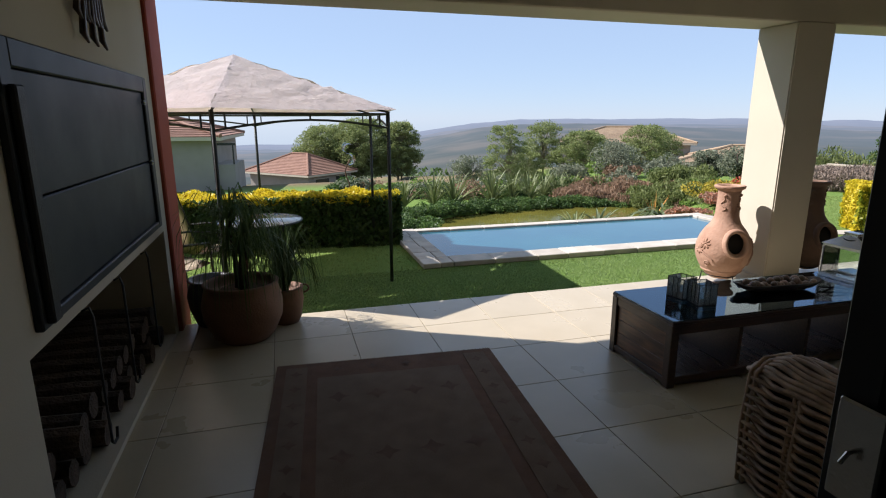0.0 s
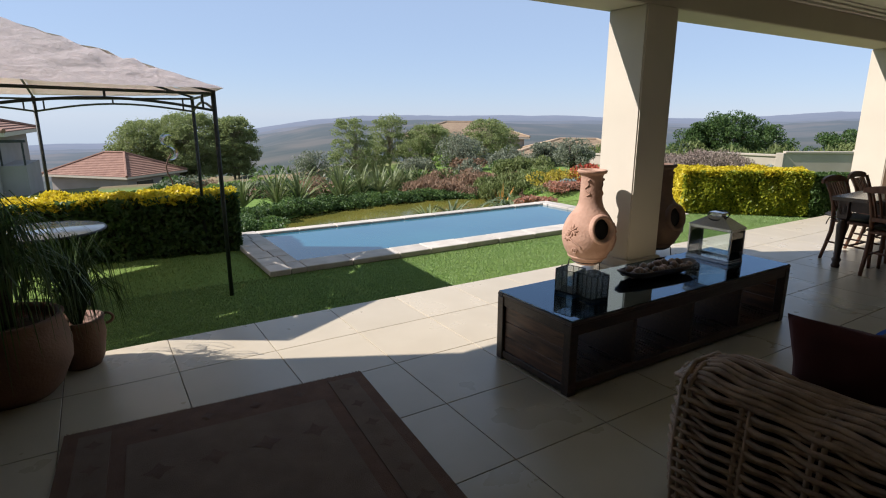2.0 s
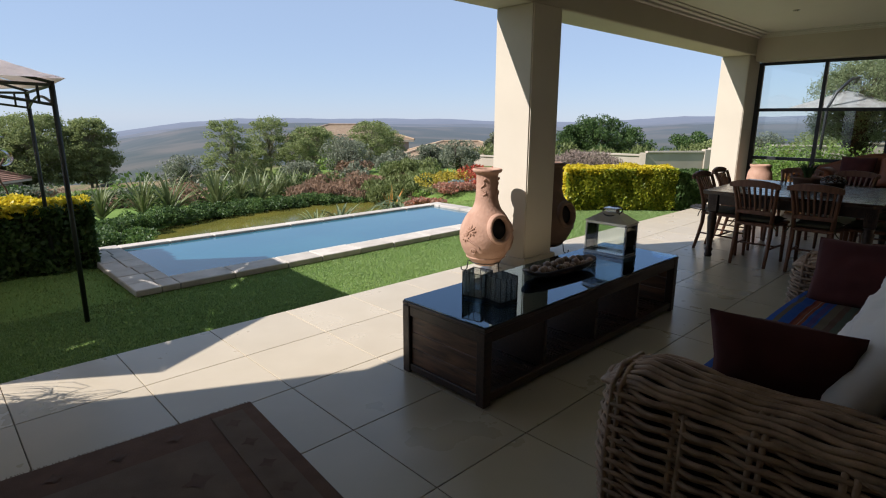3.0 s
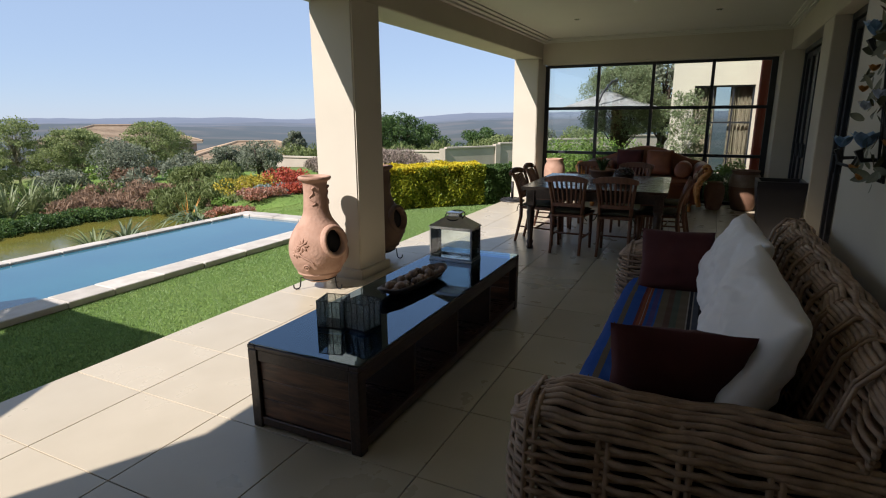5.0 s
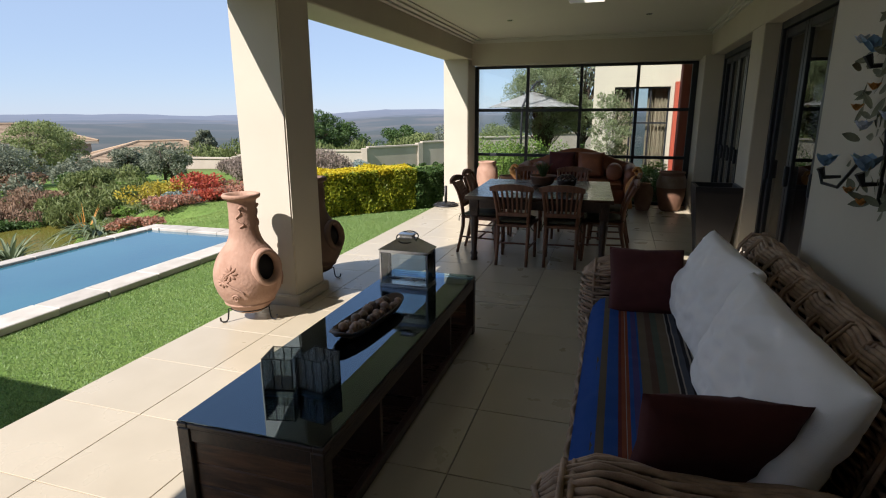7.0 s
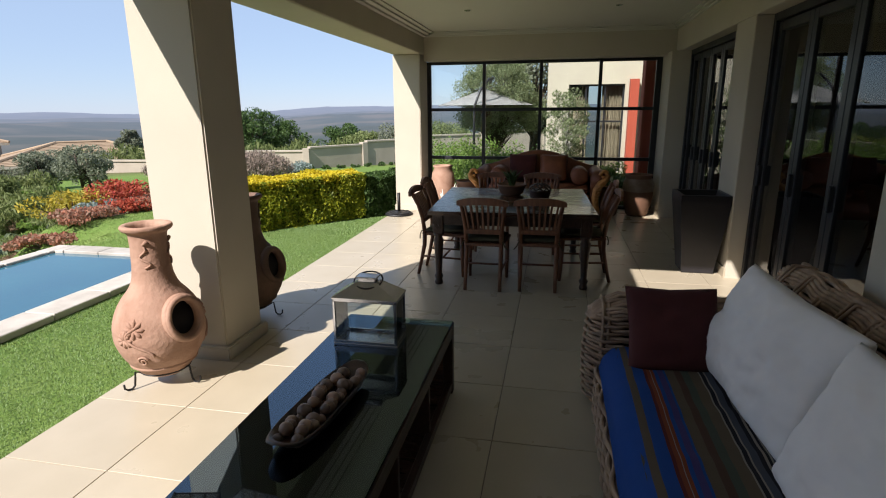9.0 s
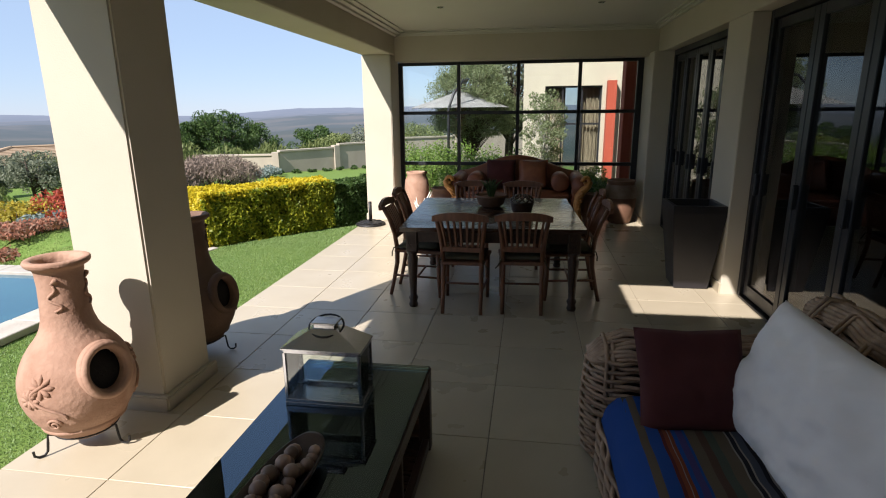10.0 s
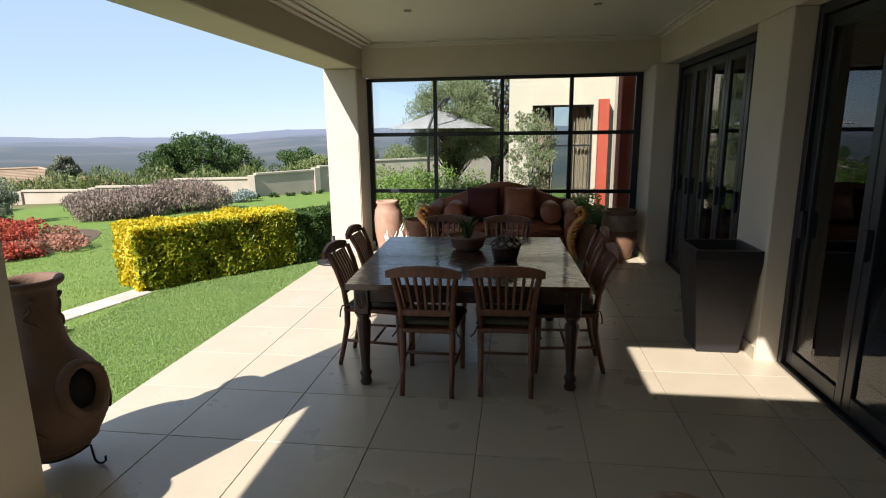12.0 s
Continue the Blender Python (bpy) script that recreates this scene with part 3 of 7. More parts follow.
folding_door("door_2", 8.06, 10.72, 0.80, ((8.13, 0.50, 0, 0), (8.64, 0.50, 0, 0), (9.15, 0.50, 0, 0), (9.66, 0.50, 0, 0), (10.17, 0.48, 0, 0)), "dark aluminium folding doors with five tall glass leaves")
# the door by which one steps out, its leaf folded back against the jamb
d3 = thing("door_3", (1.04, 0, 0), "open dark-framed entrance door leaf with a steel lock", "door", "", S)
glazed_leaf(d3, 0.66, 2.24, pose(0, 0.57, 0.02, 0, 0, 90), False)
lk = part("lock", bx(-0.036, 1.13, 1.06, -0.022, 1.21, 1.24, 0.004), M_steel, d3, "steel lock plate")
part("key", tube(bmesh.new(), [(-0.036, 1.17, 1.16), (-0.05, 1.17, 1.16), (-0.058, 1.175, 1.14)], 0.004), M_steel, lk)
# rooms behind the doors, in shade, with the dimness put into their grey
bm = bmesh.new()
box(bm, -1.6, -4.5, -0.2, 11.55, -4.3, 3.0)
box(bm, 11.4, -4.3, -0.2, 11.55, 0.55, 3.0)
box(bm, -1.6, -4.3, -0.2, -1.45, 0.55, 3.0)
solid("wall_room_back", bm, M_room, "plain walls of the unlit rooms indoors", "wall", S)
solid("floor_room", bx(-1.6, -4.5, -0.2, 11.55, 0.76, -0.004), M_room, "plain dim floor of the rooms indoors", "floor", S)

# ---- barbecue, in the wall ----
bq = thing("barbecue_shutter", (-0.75, 0, 0), "dark steel built-in barbecue with closed two-panel shutter", "barbecue")
for a in ((-0.03, 2.80, 0.93, 0.03, 2.90, 1.96), (-0.03, 4.87, 0.93, 0.03, 4.96, 1.96), (-0.03, 2.90, 1.86, 0.03, 4.87, 1.96), (-0.03, 2.90, 0.93, 0.03, 4.87, 0.975)):
    part("frame_bar", bx(*a, 0.006), M_bbq, bq)
part("panel", bx(-0.02, 2.90, 0.975, 0.012, 4.87, 1.395, 0.006), M_bbq, bq)
part("panel", bx(-0.02, 2.90, 1.402, 0.012, 4.87, 1.86, 0.006), M_bbq, bq)
part("side_channel", bx(0.03, 2.83, 0.95, 0.06, 2.90, 1.80, 0.006), M_black, bq, "black side channel")
for y in (4.82, 4.84):
    part("knob", lathe(bmesh.new(), [(0.012, 0), (0.014, 0.02), (0.004, 0.03)], 10, (0.03, y, 1.78 - (y - 4.82) * 20)), M_steel, bq)
# logs stacked in the niche below it
rng = random.Random(4)
for k in range(26):
    y, z = 2.86 + (k % 13) * 0.172 + rng.uniform(-0.02, 0.02), 0.105 + (k // 13) * 0.15
    r = rng.uniform(0.062, 0.078)
    lg = thing("firewood_log", (-1.12, y, z), "rough dark split firewood log in the wall niche", "firewood", "stacked firewood")
    b2 = bmesh.new()
    tube(b2, [(-0.26, 0, 0), (-0.1, rng.uniform(-0.01, 0.01), 0.005), (0.1, 0, rng.uniform(-0.01, 0.01)), (0.29 + rng.uniform(-0.05, 0.03), 0, 0)], [r, r * 1.05, r, r * 0.95], 9)
    part("bark", b2, M_bark, lg)
# iron fire tools hung on the niche's edge
for y, l in ((3.25, 0.62), (3.75, 0.55), (4.35, 0.58)):
    ft = thing("fire_tool", (-0.715, y, 0.83), "black iron fire tool hanging on the barbecue niche", "fire tool", "fire tools")
    part("rod", tube(bmesh.new(), [(-0.03, 0, 0.03), (0.0, 0, 0.045), (0.01, 0, 0.0), (0.01, 0, -l)], 0.006), M_black, ft)
    part("hook", tube(bmesh.new(), [(0.01, 0, -l), (0.012, 0.02, -l - 0.02), (0.012, 0.07, -l - 0.02), (0.012, 0.085, -l + 0.03)], 0.007), M_black, ft)

# ---- rug ----
rug = thing("rug", (0.72, 3.36, 0.0), "worn brown wool rug with dark border and small motifs", "rug", rz=-4.2)
bm = bmesh.new()
box(bm, -0.765, -1.15, 0.001, 0.765, 0.90, 0.010)
part("border", bm, M_rugdark, rug, "dark brown border")
part("field", bx(-0.49, -1.0, 0.0102, 0.47, 0.66, 0.0135), M_rugmid, rug)
part("field", bx(0.545, -1.08, 0.0102, 0.70, 0.84, 0.0135), M_rugmid, rug)
part("field", bx(-0.70, -1.08, 0.0102, -0.56, 0.84, 0.0135), M_rugmid, rug)
for k in range(34):
    if k < 9:
        x, y, s = 0.62, -0.95 + k * 0.21, 0.045
    elif k < 18:
        x, y, s = -0.63, -0.95 + (k - 9) * 0.21, 0.045
    elif k < 22:
        x, y, s = -0.36 + (k - 18) * 0.24, 0.77, 0.04
    else:
        x, y, s = -0.36 + ((k - 22) % 4) * 0.235, (-0.8, -0.27, 0.37)[(k - 22) // 4], 0.07
    b2 = bmesh.new()
    for q in (1.0, 0.45):
        v = [b2.verts.new((x + s * q * c, y + s * q * d, 0.0155 if q == 1.0 else 0.0165)) for c, d in ((1, 0), (0.35, 0.35), (0, 1), (-0.35, 0.35), (-1, 0), (-0.35, -0.35), (0, -1), (0.35, -0.35))]
        b2.faces.new(v)
    part("motif", b2, M_rugmotif, rug)
b2 = bmesh.new()
rng = random.Random(2)
for k in range(150):
    x = -0.76 + 1.52 * k / 149
    for y, s in ((0.90, 1), (-1.15, -1)):
        tube(b2, [(x, y - 0.005 * s, 0.006), (x + rng.uniform(-0.01, 0.01), y + 0.025 * s, 0.003)], 0.0016, 3)
part("fringe", b2, M_rugmid, rug, "short wool fringe")

# ---- coffee table ----
X0, X1, Y0, Y1, H = -1.145, 1.145, -0.33, 0.33, 0.456
ct = thing("coffee_table", (3.555, 3.62, 0), "long low dark-stained wooden coffee table with glass top", "coffee table")
for x in (X0, X1 - 0.06):
    for y in (Y0, Y1 - 0.06):
        part("leg", bx(x, y, 0, x + 0.06, y + 0.06, 0.425, 0.005), M_darkwood, ct)
for y in (Y0, Y1 - 0.05):
    part("top_rail", bx(X0, y, 0.425, X1, y + 0.05, 0.4475, 0.004), M_darkwood, ct)
    part("bottom_rail", bx(X0 + 0.06, y + 0.005, 0.02, X1 - 0.06, y + 0.04, 0.075, 0.004), M_darkwood, ct)
for x in (X0, X1 - 0.05):
    part("top_rail", bx(x, Y0 + 0.05, 0.425, x + 0.05, Y1 - 0.05, 0.4475, 0.004), M_darkwood, ct)
    part("apron", bx(x + 0.006, Y0 + 0.06, 0.365, x + 0.04, Y1 - 0.06, 0.425, 0.003), M_darkwood, ct)
    for k in range(3):
        part("end_panel", bx(x + 0.018, Y0 + 0.06, 0.06 + k * 0.102, x + 0.034, Y1 - 0.06, 0.160 + k * 0.102, 0.003), M_darkwood2, ct, "brown plank panel")
    part("foot_rail", bx(x + 0.006, Y0 + 0.06, 0.015, x + 0.045, Y1 - 0.06, 0.06, 0.003), M_darkwood, ct)
for x in (-0.60, -0.03, 0.54):
    part("divider", bx(x, Y0 + 0.02, 0.06, x + 0.03, Y1 - 0.02, 0.35, 0.003), M_darkwood, ct)
part("shelf", bx(X0 + 0.06, Y0 + 0.03, 0.045, X1 - 0.06, Y1 - 0.03, 0.06, 0.003), M_polished, ct)
part("tray_board", bx(X0 + 0.05, Y0 + 0.03, 0.35, X1 - 0.05, Y1 - 0.03, 0.362), M_tray, ct)
part("apron", bx(X0 + 0.06, Y0 + 0.004, 0.362, X1 - 0.06, Y0 + 0.026, 0.425, 0.003), M_darkwood, ct)
part("apron", bx(X0 + 0.06, Y1 - 0.026, 0.362, X1 - 0.06, Y1 - 0.004, 0.425, 0.003), M_darkwood, ct)
gl = part("glass_top", bx(X0 + 0.006, Y0 + 0.006, 0.448, X1 - 0.006, Y1 - 0.006, H, 0.002), M_tableglass, ct, "clear glass sheet with blue-tinted gloss")
gl.visible_shadow = False
rng = random.Random(8)
for k in range(84):
    x, y = (k % 28) * 0.073 - 1.0 + rng.uniform(-0.02, 0.02), (-0.19, 0.0, 0.19)[k // 28] + rng.uniform(-0.05, 0.05)
    s = thing("shell", (3.555 + x, 3.62 + y, 0.362), "small pale flat shell under the table glass", "shell", "shells in the table")
    part("valve", lathe(bmesh.new(), [(0.001, 0), (rng.uniform(0.026, 0.038), 0.001), (0.02, 0.007), (0.001, 0.009)], 8), M_litedisc, s)

# candle holders of pressed glass in wire
for x, y, rz in ((2.80, 3.705, 12), (2.835, 3.545, -8)):
    c = thing("candle_holder", (x, y, H), "square pressed-glass candle holder in black wire", "candle holder", "candle holders", rz=rz)
    r = 0.066
    for k in range(4):
        a = pose(0, 0, 0, 0, 0, 90 * k)
        g = part("glass_side", bx(-r, r - 0.003, 0.006, r, r, 0.145), M_presglass, c, at=a)
        g.visible_shadow = False
        for q in (-r, -r / 3, r / 3, r):
            part("wire", tube(bmesh.new(), [(q, r, 0.003), (q * 0.75, r, 0.04), (q, r, 0.075), (q * 0.75, r, 0.11), (q, r, 0.147)] if abs(q) < r else [(q, r, 0), (q, r, 0.15)], 0.0022, 5), M_black, c, at=a)
        for z in (0.003, 0.147):
            part("wire", tube(bmesh.new(), [(-r, r, z), (r, r, z)], 0.002, 5), M_black, c, at=a)
    part("base", bx(-r, -r, 0, r, r, 0.006), M_black, c)

# carved tray with stone balls
tr = thing("wooden_tray", (3.58, 3.64, H), "long dark carved wooden tray holding stone balls", "tray", rz=-5)
b2 = bmesh.new()
rows = []
for k, (q, z) in enumerate(((0.0, 0.004), (0.6, 0.0), (0.86, 0.022), (1.0, 0.058), (0.95, 0.062), (0.82, 0.03), (0.55, 0.012), (0.0, 0.010))):
    rows.append([b2.verts.new((0.36 * q * (abs(math.cos(a)) ** 0.55) * (1 if math.cos(a) >= 0 else -1), 0.095 * q * (abs(math.sin(a)) ** 0.8) * (1 if math.sin(a) >= 0 else -1), z + 0.018 * q * abs(math.cos(a)) ** 6)) for a in [2 * math.pi * i / 40 for i in range(40)]])
for a, b in zip(rows, rows[1:]):
    for i in range(40):
        b2.faces.new((a[i], a[(i + 1) % 40], b[(i + 1) % 40], b[i]))
bmesh.ops.remove_doubles(b2, verts=b2.verts, dist=0.0005)
part("dish", b2, M_darkwood, tr, smooth=True)
rng = random.Random(11)
ball = None
for k in range(34):
    u = -0.27 + 0.54 * (k % 17) / 16
    y = (0.036 if k // 17 else -0.036) + rng.uniform(-0.012, 0.012)
    r = rng.uniform(0.021, 0.031)
    z = H + 0.016 + r + (0.018 if rng.random() < 0.25 else 0)
    b = thing("stone_ball", (3.58 + u + rng.uniform(-0.008, 0.008), 3.64 + y - u * 0.087, z), "small polished brown stone ball in the tray", "stone ball", "stone balls in the tray")
    b2 = bmesh.new()
    bmesh.ops.create_icosphere(b2, subdivisions=2, radius=r)
    part("stone", b2, M_pebble, b, smooth=True)

# steel and glass lantern
la = thing("lantern", (4.327, 3.687, H), "polished steel table lantern with clear glass sides", "lantern")
lx, ly, lz = 0.085, 0.168, 0.25
for x in (-lx, lx):
    for y in (-ly, ly):
        part("post", bx(x - 0.007, y - 0.007, 0.016, x + 0.007, y + 0.007, lz, 0.002), M_steel, la)
part("base", bx(-lx - 0.01, -ly - 0.01, 0.0, lx + 0.01, ly + 0.01, 0.018, 0.003), M_steel, la)
for z in (0.016, lz):
    for a in ((-lx, -ly - 0.008, lx, -ly + 0.008), (-lx, ly - 0.008, lx, ly + 0.008), (-lx - 0.008, -ly, -lx + 0.008, ly), (lx - 0.008, -ly, lx + 0.008, ly)):
        part("rail", bx(a[0], a[1], z - 0.002, a[2], a[3], z + 0.016, 0.002), M_steel, la)
for a in ((-lx, -ly - 0.002, lx, -ly + 0.001), (-lx, ly - 0.001, lx, ly + 0.002), (-lx - 0.002, -ly, -lx + 0.001, ly), (lx - 0.001, -ly, lx + 0.002, ly)):
    g = part("pane", bx(a[0], a[1], 0.03, a[2], a[3], lz), M_glass, la)
    g.visible_shadow = False
b2 = bmesh.new()
lo = [b2.verts.new((x * (lx + 0.012), y * (ly + 0.012), lz + 0.014)) for x, y in ((-1, -1), (1, -1), (1, 1), (-1, 1))]
mi = [b2.verts.new((x * (lx + 0.012), y * (ly + 0.012), lz + 0.02)) for x, y in ((-1, -1), (1, -1), (1, 1), (-1, 1))]
hi = [b2.verts.new((x * 0.035, y * 0.055, lz + 0.095)) for x, y in ((-1, -1), (1, -1), (1, 1), (-1, 1))]
for a, b in ((lo, mi), (mi, hi)):
    for i in range(4):
        b2.faces.new((a[i], a[(i + 1) % 4], b[(i + 1) % 4], b[i]))
b2.faces.new(hi)
b2.faces.new(lo[::-1])
part("roof", b2, M_steel, la, "sloping polished steel roof")
part("chimney", bx(-0.03, -0.045, lz + 0.095, 0.03, 0.045, lz + 0.115), M_steel, la)
part("cap", bx(-0.042, -0.058, lz + 0.115, 0.042, 0.058, lz + 0.124, 0.003), M_steel, la)
part("ring_handle", tube(bmesh.new(), [(0.06 * math.sin(a), 0.078 * math.cos(a), lz + 0.098 + 0.03 * math.sin(a)) for a in [math.pi * 2 * k / 20 for k in range(20)]], 0.0045, 6, True), M_black, la, "dark wire ring handle")

# ---- wicker sofa ----
sofa = thing("wicker_sofa", (3.53, 1.9, 0), "large grey-brown woven rattan sofa with rounded arms", "sofa")
SX, SYB, SYF = 1.38, -0.52, 0.60         # half length, back and front edges


def strand(bm, pts, r, amp, phase, step=0.045, gap=0.2, lift=0.0):
    """A cane along a polyline, waving in and out between the stakes."""
    out, run = [], phase
    for a, b in zip(pts, pts[1:]):
        a, b = Vector(a), Vector(b)
        n = max(1, int((b - a).length / step))
        d = (b - a).normalized()
        side = d.cross(Vector((0, 0, 1)))
        side = side.normalized() if side.length > 0.1 else Vector((1, 0, 0))
        for i in range(n):
            p = a.lerp(b, i / n)
            out.append(p + side * amp * math.sin(math.pi * run / gap) + Vector((0, 0, 0.006 * noise.noise((p.x * 4, p.y * 4, phase * 9)) + lift * math.sin(2 * math.pi * run / gap))))
            run += (b - a).length / n
    out.append(Vector(pts[-1]))
    return tube(bm, out, r, 6)


def arm_plan(xo, xi, yb, yf, z):
    """A line round an arm: along the outer face, round the front, back along the inner face."""
    c, w = (xo + xi) / 2, (xi - xo) / 2
    bow = 0.02 * math.sin(min(1, z / 0.55) * math.pi)
    front = [(c - (w + bow * (1 if w > 0 else -1)) * math.cos(a), yf - abs(w) + (abs(w) + bow) * math.sin(a), z) for a in [math.pi * k / 8 for k in range(9)]]
    return [(xo, yb, z)] + front + [(xi, yb + 0.25, z)]


def cane(parent, pts, r, amp, phase, gap=0.16, lift=0.0):
    part("cane", strand(bmesh.new(), pts, r, amp, phase, 0.03, gap, lift), M_rattan, parent, smooth=True)


for s in (-1, 1):
    xo, xi = s * SX, s * (SX - 0.27)
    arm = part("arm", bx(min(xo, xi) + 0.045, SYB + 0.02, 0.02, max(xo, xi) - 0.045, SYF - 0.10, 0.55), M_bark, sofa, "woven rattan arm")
    for k in range(25):
        z = 0.02 + k * 0.0222
        cane(arm, arm_plan(xo, xi, SYB, SYF, z), 0.0102 + 0.0022 * noise.noise((k * 1.7, s, 0)), 0.015, 0.16 * (k % 2), 0.16, 0.004)
    for k in range(14):       # canes laid over the rounded top
        a = math.pi * k / 13
        x = (xo + xi) / 2 - s * -0.135 * math.cos(a)
        z = 0.562 + 0.075 * math.sin(a)
        cane(arm, [(x, SYB, z), (x, -0.2, z + 0.012), (x, 0.1, z - 0.004), (x, SYF - 0.16, z + 0.008), (x + (xo + xi - 2 * x) * 0.10, SYF - 0.05, z - 0.015 - 0.02 * math.sin(a)), (x + (xo + xi - 2 * x) * 0.2, SYF + 0.005, 0.535)], 0.0122, 0.009, 0.23 * noise.noise((k * 3.3, s, 5)) + 0.1, 0.24, 0.0045)
    for k in range(5):
        y = SYB + 0.1 + k * 0.235
        for o in (-0.015, 0.015):
            part("stake", tube(bmesh.new(), [(xo + s * 0.004, y + o, 0.0), (xo + s * 0.022, y + o, 0.3), (xo + s * 0.004, y + o, 0.56), (xo - s * 0.06, y + o, 0.615), (xi + s * 0.06, y + o, 0.615), (xi - s * 0.002, y + o, 0.55), (xi, y + o, 0.05)], 0.0105, 6), M_rattan, arm, smooth=True)
L = SX - 0.02
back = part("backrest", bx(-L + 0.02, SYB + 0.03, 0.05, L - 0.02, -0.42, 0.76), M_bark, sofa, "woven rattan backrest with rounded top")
for k in range(31):
    t = k / 30
    z = 0.30 + 0.50 * t
    y = -0.27 - 0.13 * t
    cane(back, [(-L, y - 0.02, z - 0.03), (-L + 0.3, y, z), (L - 0.3, y, z), (L, y - 0.02, z - 0.03)], 0.0098, 0.014, 0.16 * (k % 2))
for k in range(12):
    a = math.pi * k / 11
    cane(back, [(-L, -0.48 + 0.075 * math.cos(a), 0.77 + 0.065 * math.sin(a)), (-L + 0.25, -0.47 + 0.075 * math.cos(a), 0.81 + 0.065 * math.sin(a)), (L - 0.25, -0.47 + 0.075 * math.cos(a), 0.81 + 0.065 * math.sin(a)), (L, -0.48 + 0.075 * math.cos(a), 0.77 + 0.065 * math.sin(a))], 0.012, 0.010, 0.23 * noise.noise((k * 2.7, 4, 5)) + 0.1, 0.24, 0.004)
for k in range(13):
    x = -L + 0.15 + k * (2 * L - 0.3) / 12
    for o in (-0.015, 0.015):
        part("stake", tube(bmesh.new(), [(x + o, -0.235, 0.3), (x + o, -0.30, 0.58), (x + o, -0.36, 0.80), (x + o, -0.42, 0.875), (x + o, -0.52, 0.865), (x + o, -0.555, 0.79)], 0.0085, 6), M_rattan, back, smooth=True)
for k in range(20):
    z = 0.05 + k * 0.042
    cane(back, [(-L, SYB, z), (L, SYB, z)], 0.0145, 0.012, 0.2 * (k % 2), 0.2)
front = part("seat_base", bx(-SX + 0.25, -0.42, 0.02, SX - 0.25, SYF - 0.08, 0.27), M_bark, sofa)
for k in range(9):
    cane(front, [(-SX + 0.26, SYF - 0.05, 0.03 + k * 0.028), (SX - 0.26, SYF - 0.05, 0.03 + k * 0.028)], 0.0125, 0.014, 0.16 * (k % 2))
# the long seat mattress, rounded and dented, under a striped blanket
bm = bmesh.new()
nx, ny = 80, 30
g = {}
for i in range(nx + 1):
    for j in range(ny + 1):
        u, v = 2 * i / nx - 1, 2 * j / ny - 1
        x, y = u * 1.10, v * 0.43
        z = 0.425 + 0.014 * noise.noise((x * 3, y * 4, 1)) + 0.009 * noise.noise((x * 11, y * 5, 4)) - 0.03 * abs(u) ** 14
        y += 0.012 * noise.noise((x * 4, y * 2, 7))
        if v > 0.8:
            q = (v - 0.8) / 0.2
            y, z = 0.43 * 0.8 + 0.125 * math.sin(q * 1.5), z - 0.15 * (1 - math.cos(q * 1.55))
        g[i, j] = bm.verts.new((x, y, z))
for i in range(nx):
    for j in range(ny):
        bm.faces.new((g[i, j], g[i + 1, j], g[i + 1, j + 1], g[i, j + 1]))
bmesh.ops.solidify(bm, geom=list(bm.faces), thickness=0.012)
bl = tagged(part("striped_blanket", bm, M_stripe, None, "", True), "striped blue, rust and cream woven blanket on the sofa seat", "blanket")
bl.location = (3.53, 1.98, 0)
mt = thing("seat_mattress", (3.53, 1.96, 0.27), "long padded seat mattress under the striped blanket", "mattress")
part("padding", bx(-1.095, -0.38, 0.0, 1.095, 0.44, 0.138, 0.03, 3), M_padgreen, mt, smooth=True)
for x, y, w, sd in ((3.00, 1.785, 1.20, 1), (4.08, 1.80, 0.98, 5)):
    c = tagged(part("back_cushion", cushion(w, 0.56, 0.25, 0.36, 56, 0.028, sd), M_white, None, "", True), "plump white cotton back cushion leaning on the sofa", "cushion", "white back cushions")
    c.matrix_world = pose(x, y, 0.662, 112, 0, 2.5 if sd == 1 else 4)
for x, y, z, rz, rx, sd in ((2.535, 2.01, 0.635, 97, 66, 3), (4.45, 2.11, 0.585, -86, 58, 7)):
    c = tagged(part("scatter_cushion", cushion(0.46, 0.45, 0.14, 0.4, 18, 0.014, sd), M_maroon, None, "", True), "square dark maroon scatter cushion against the sofa arm", "cushion", "maroon cushions")
    c.matrix_world = pose(x, y, z, rx, 0, rz)


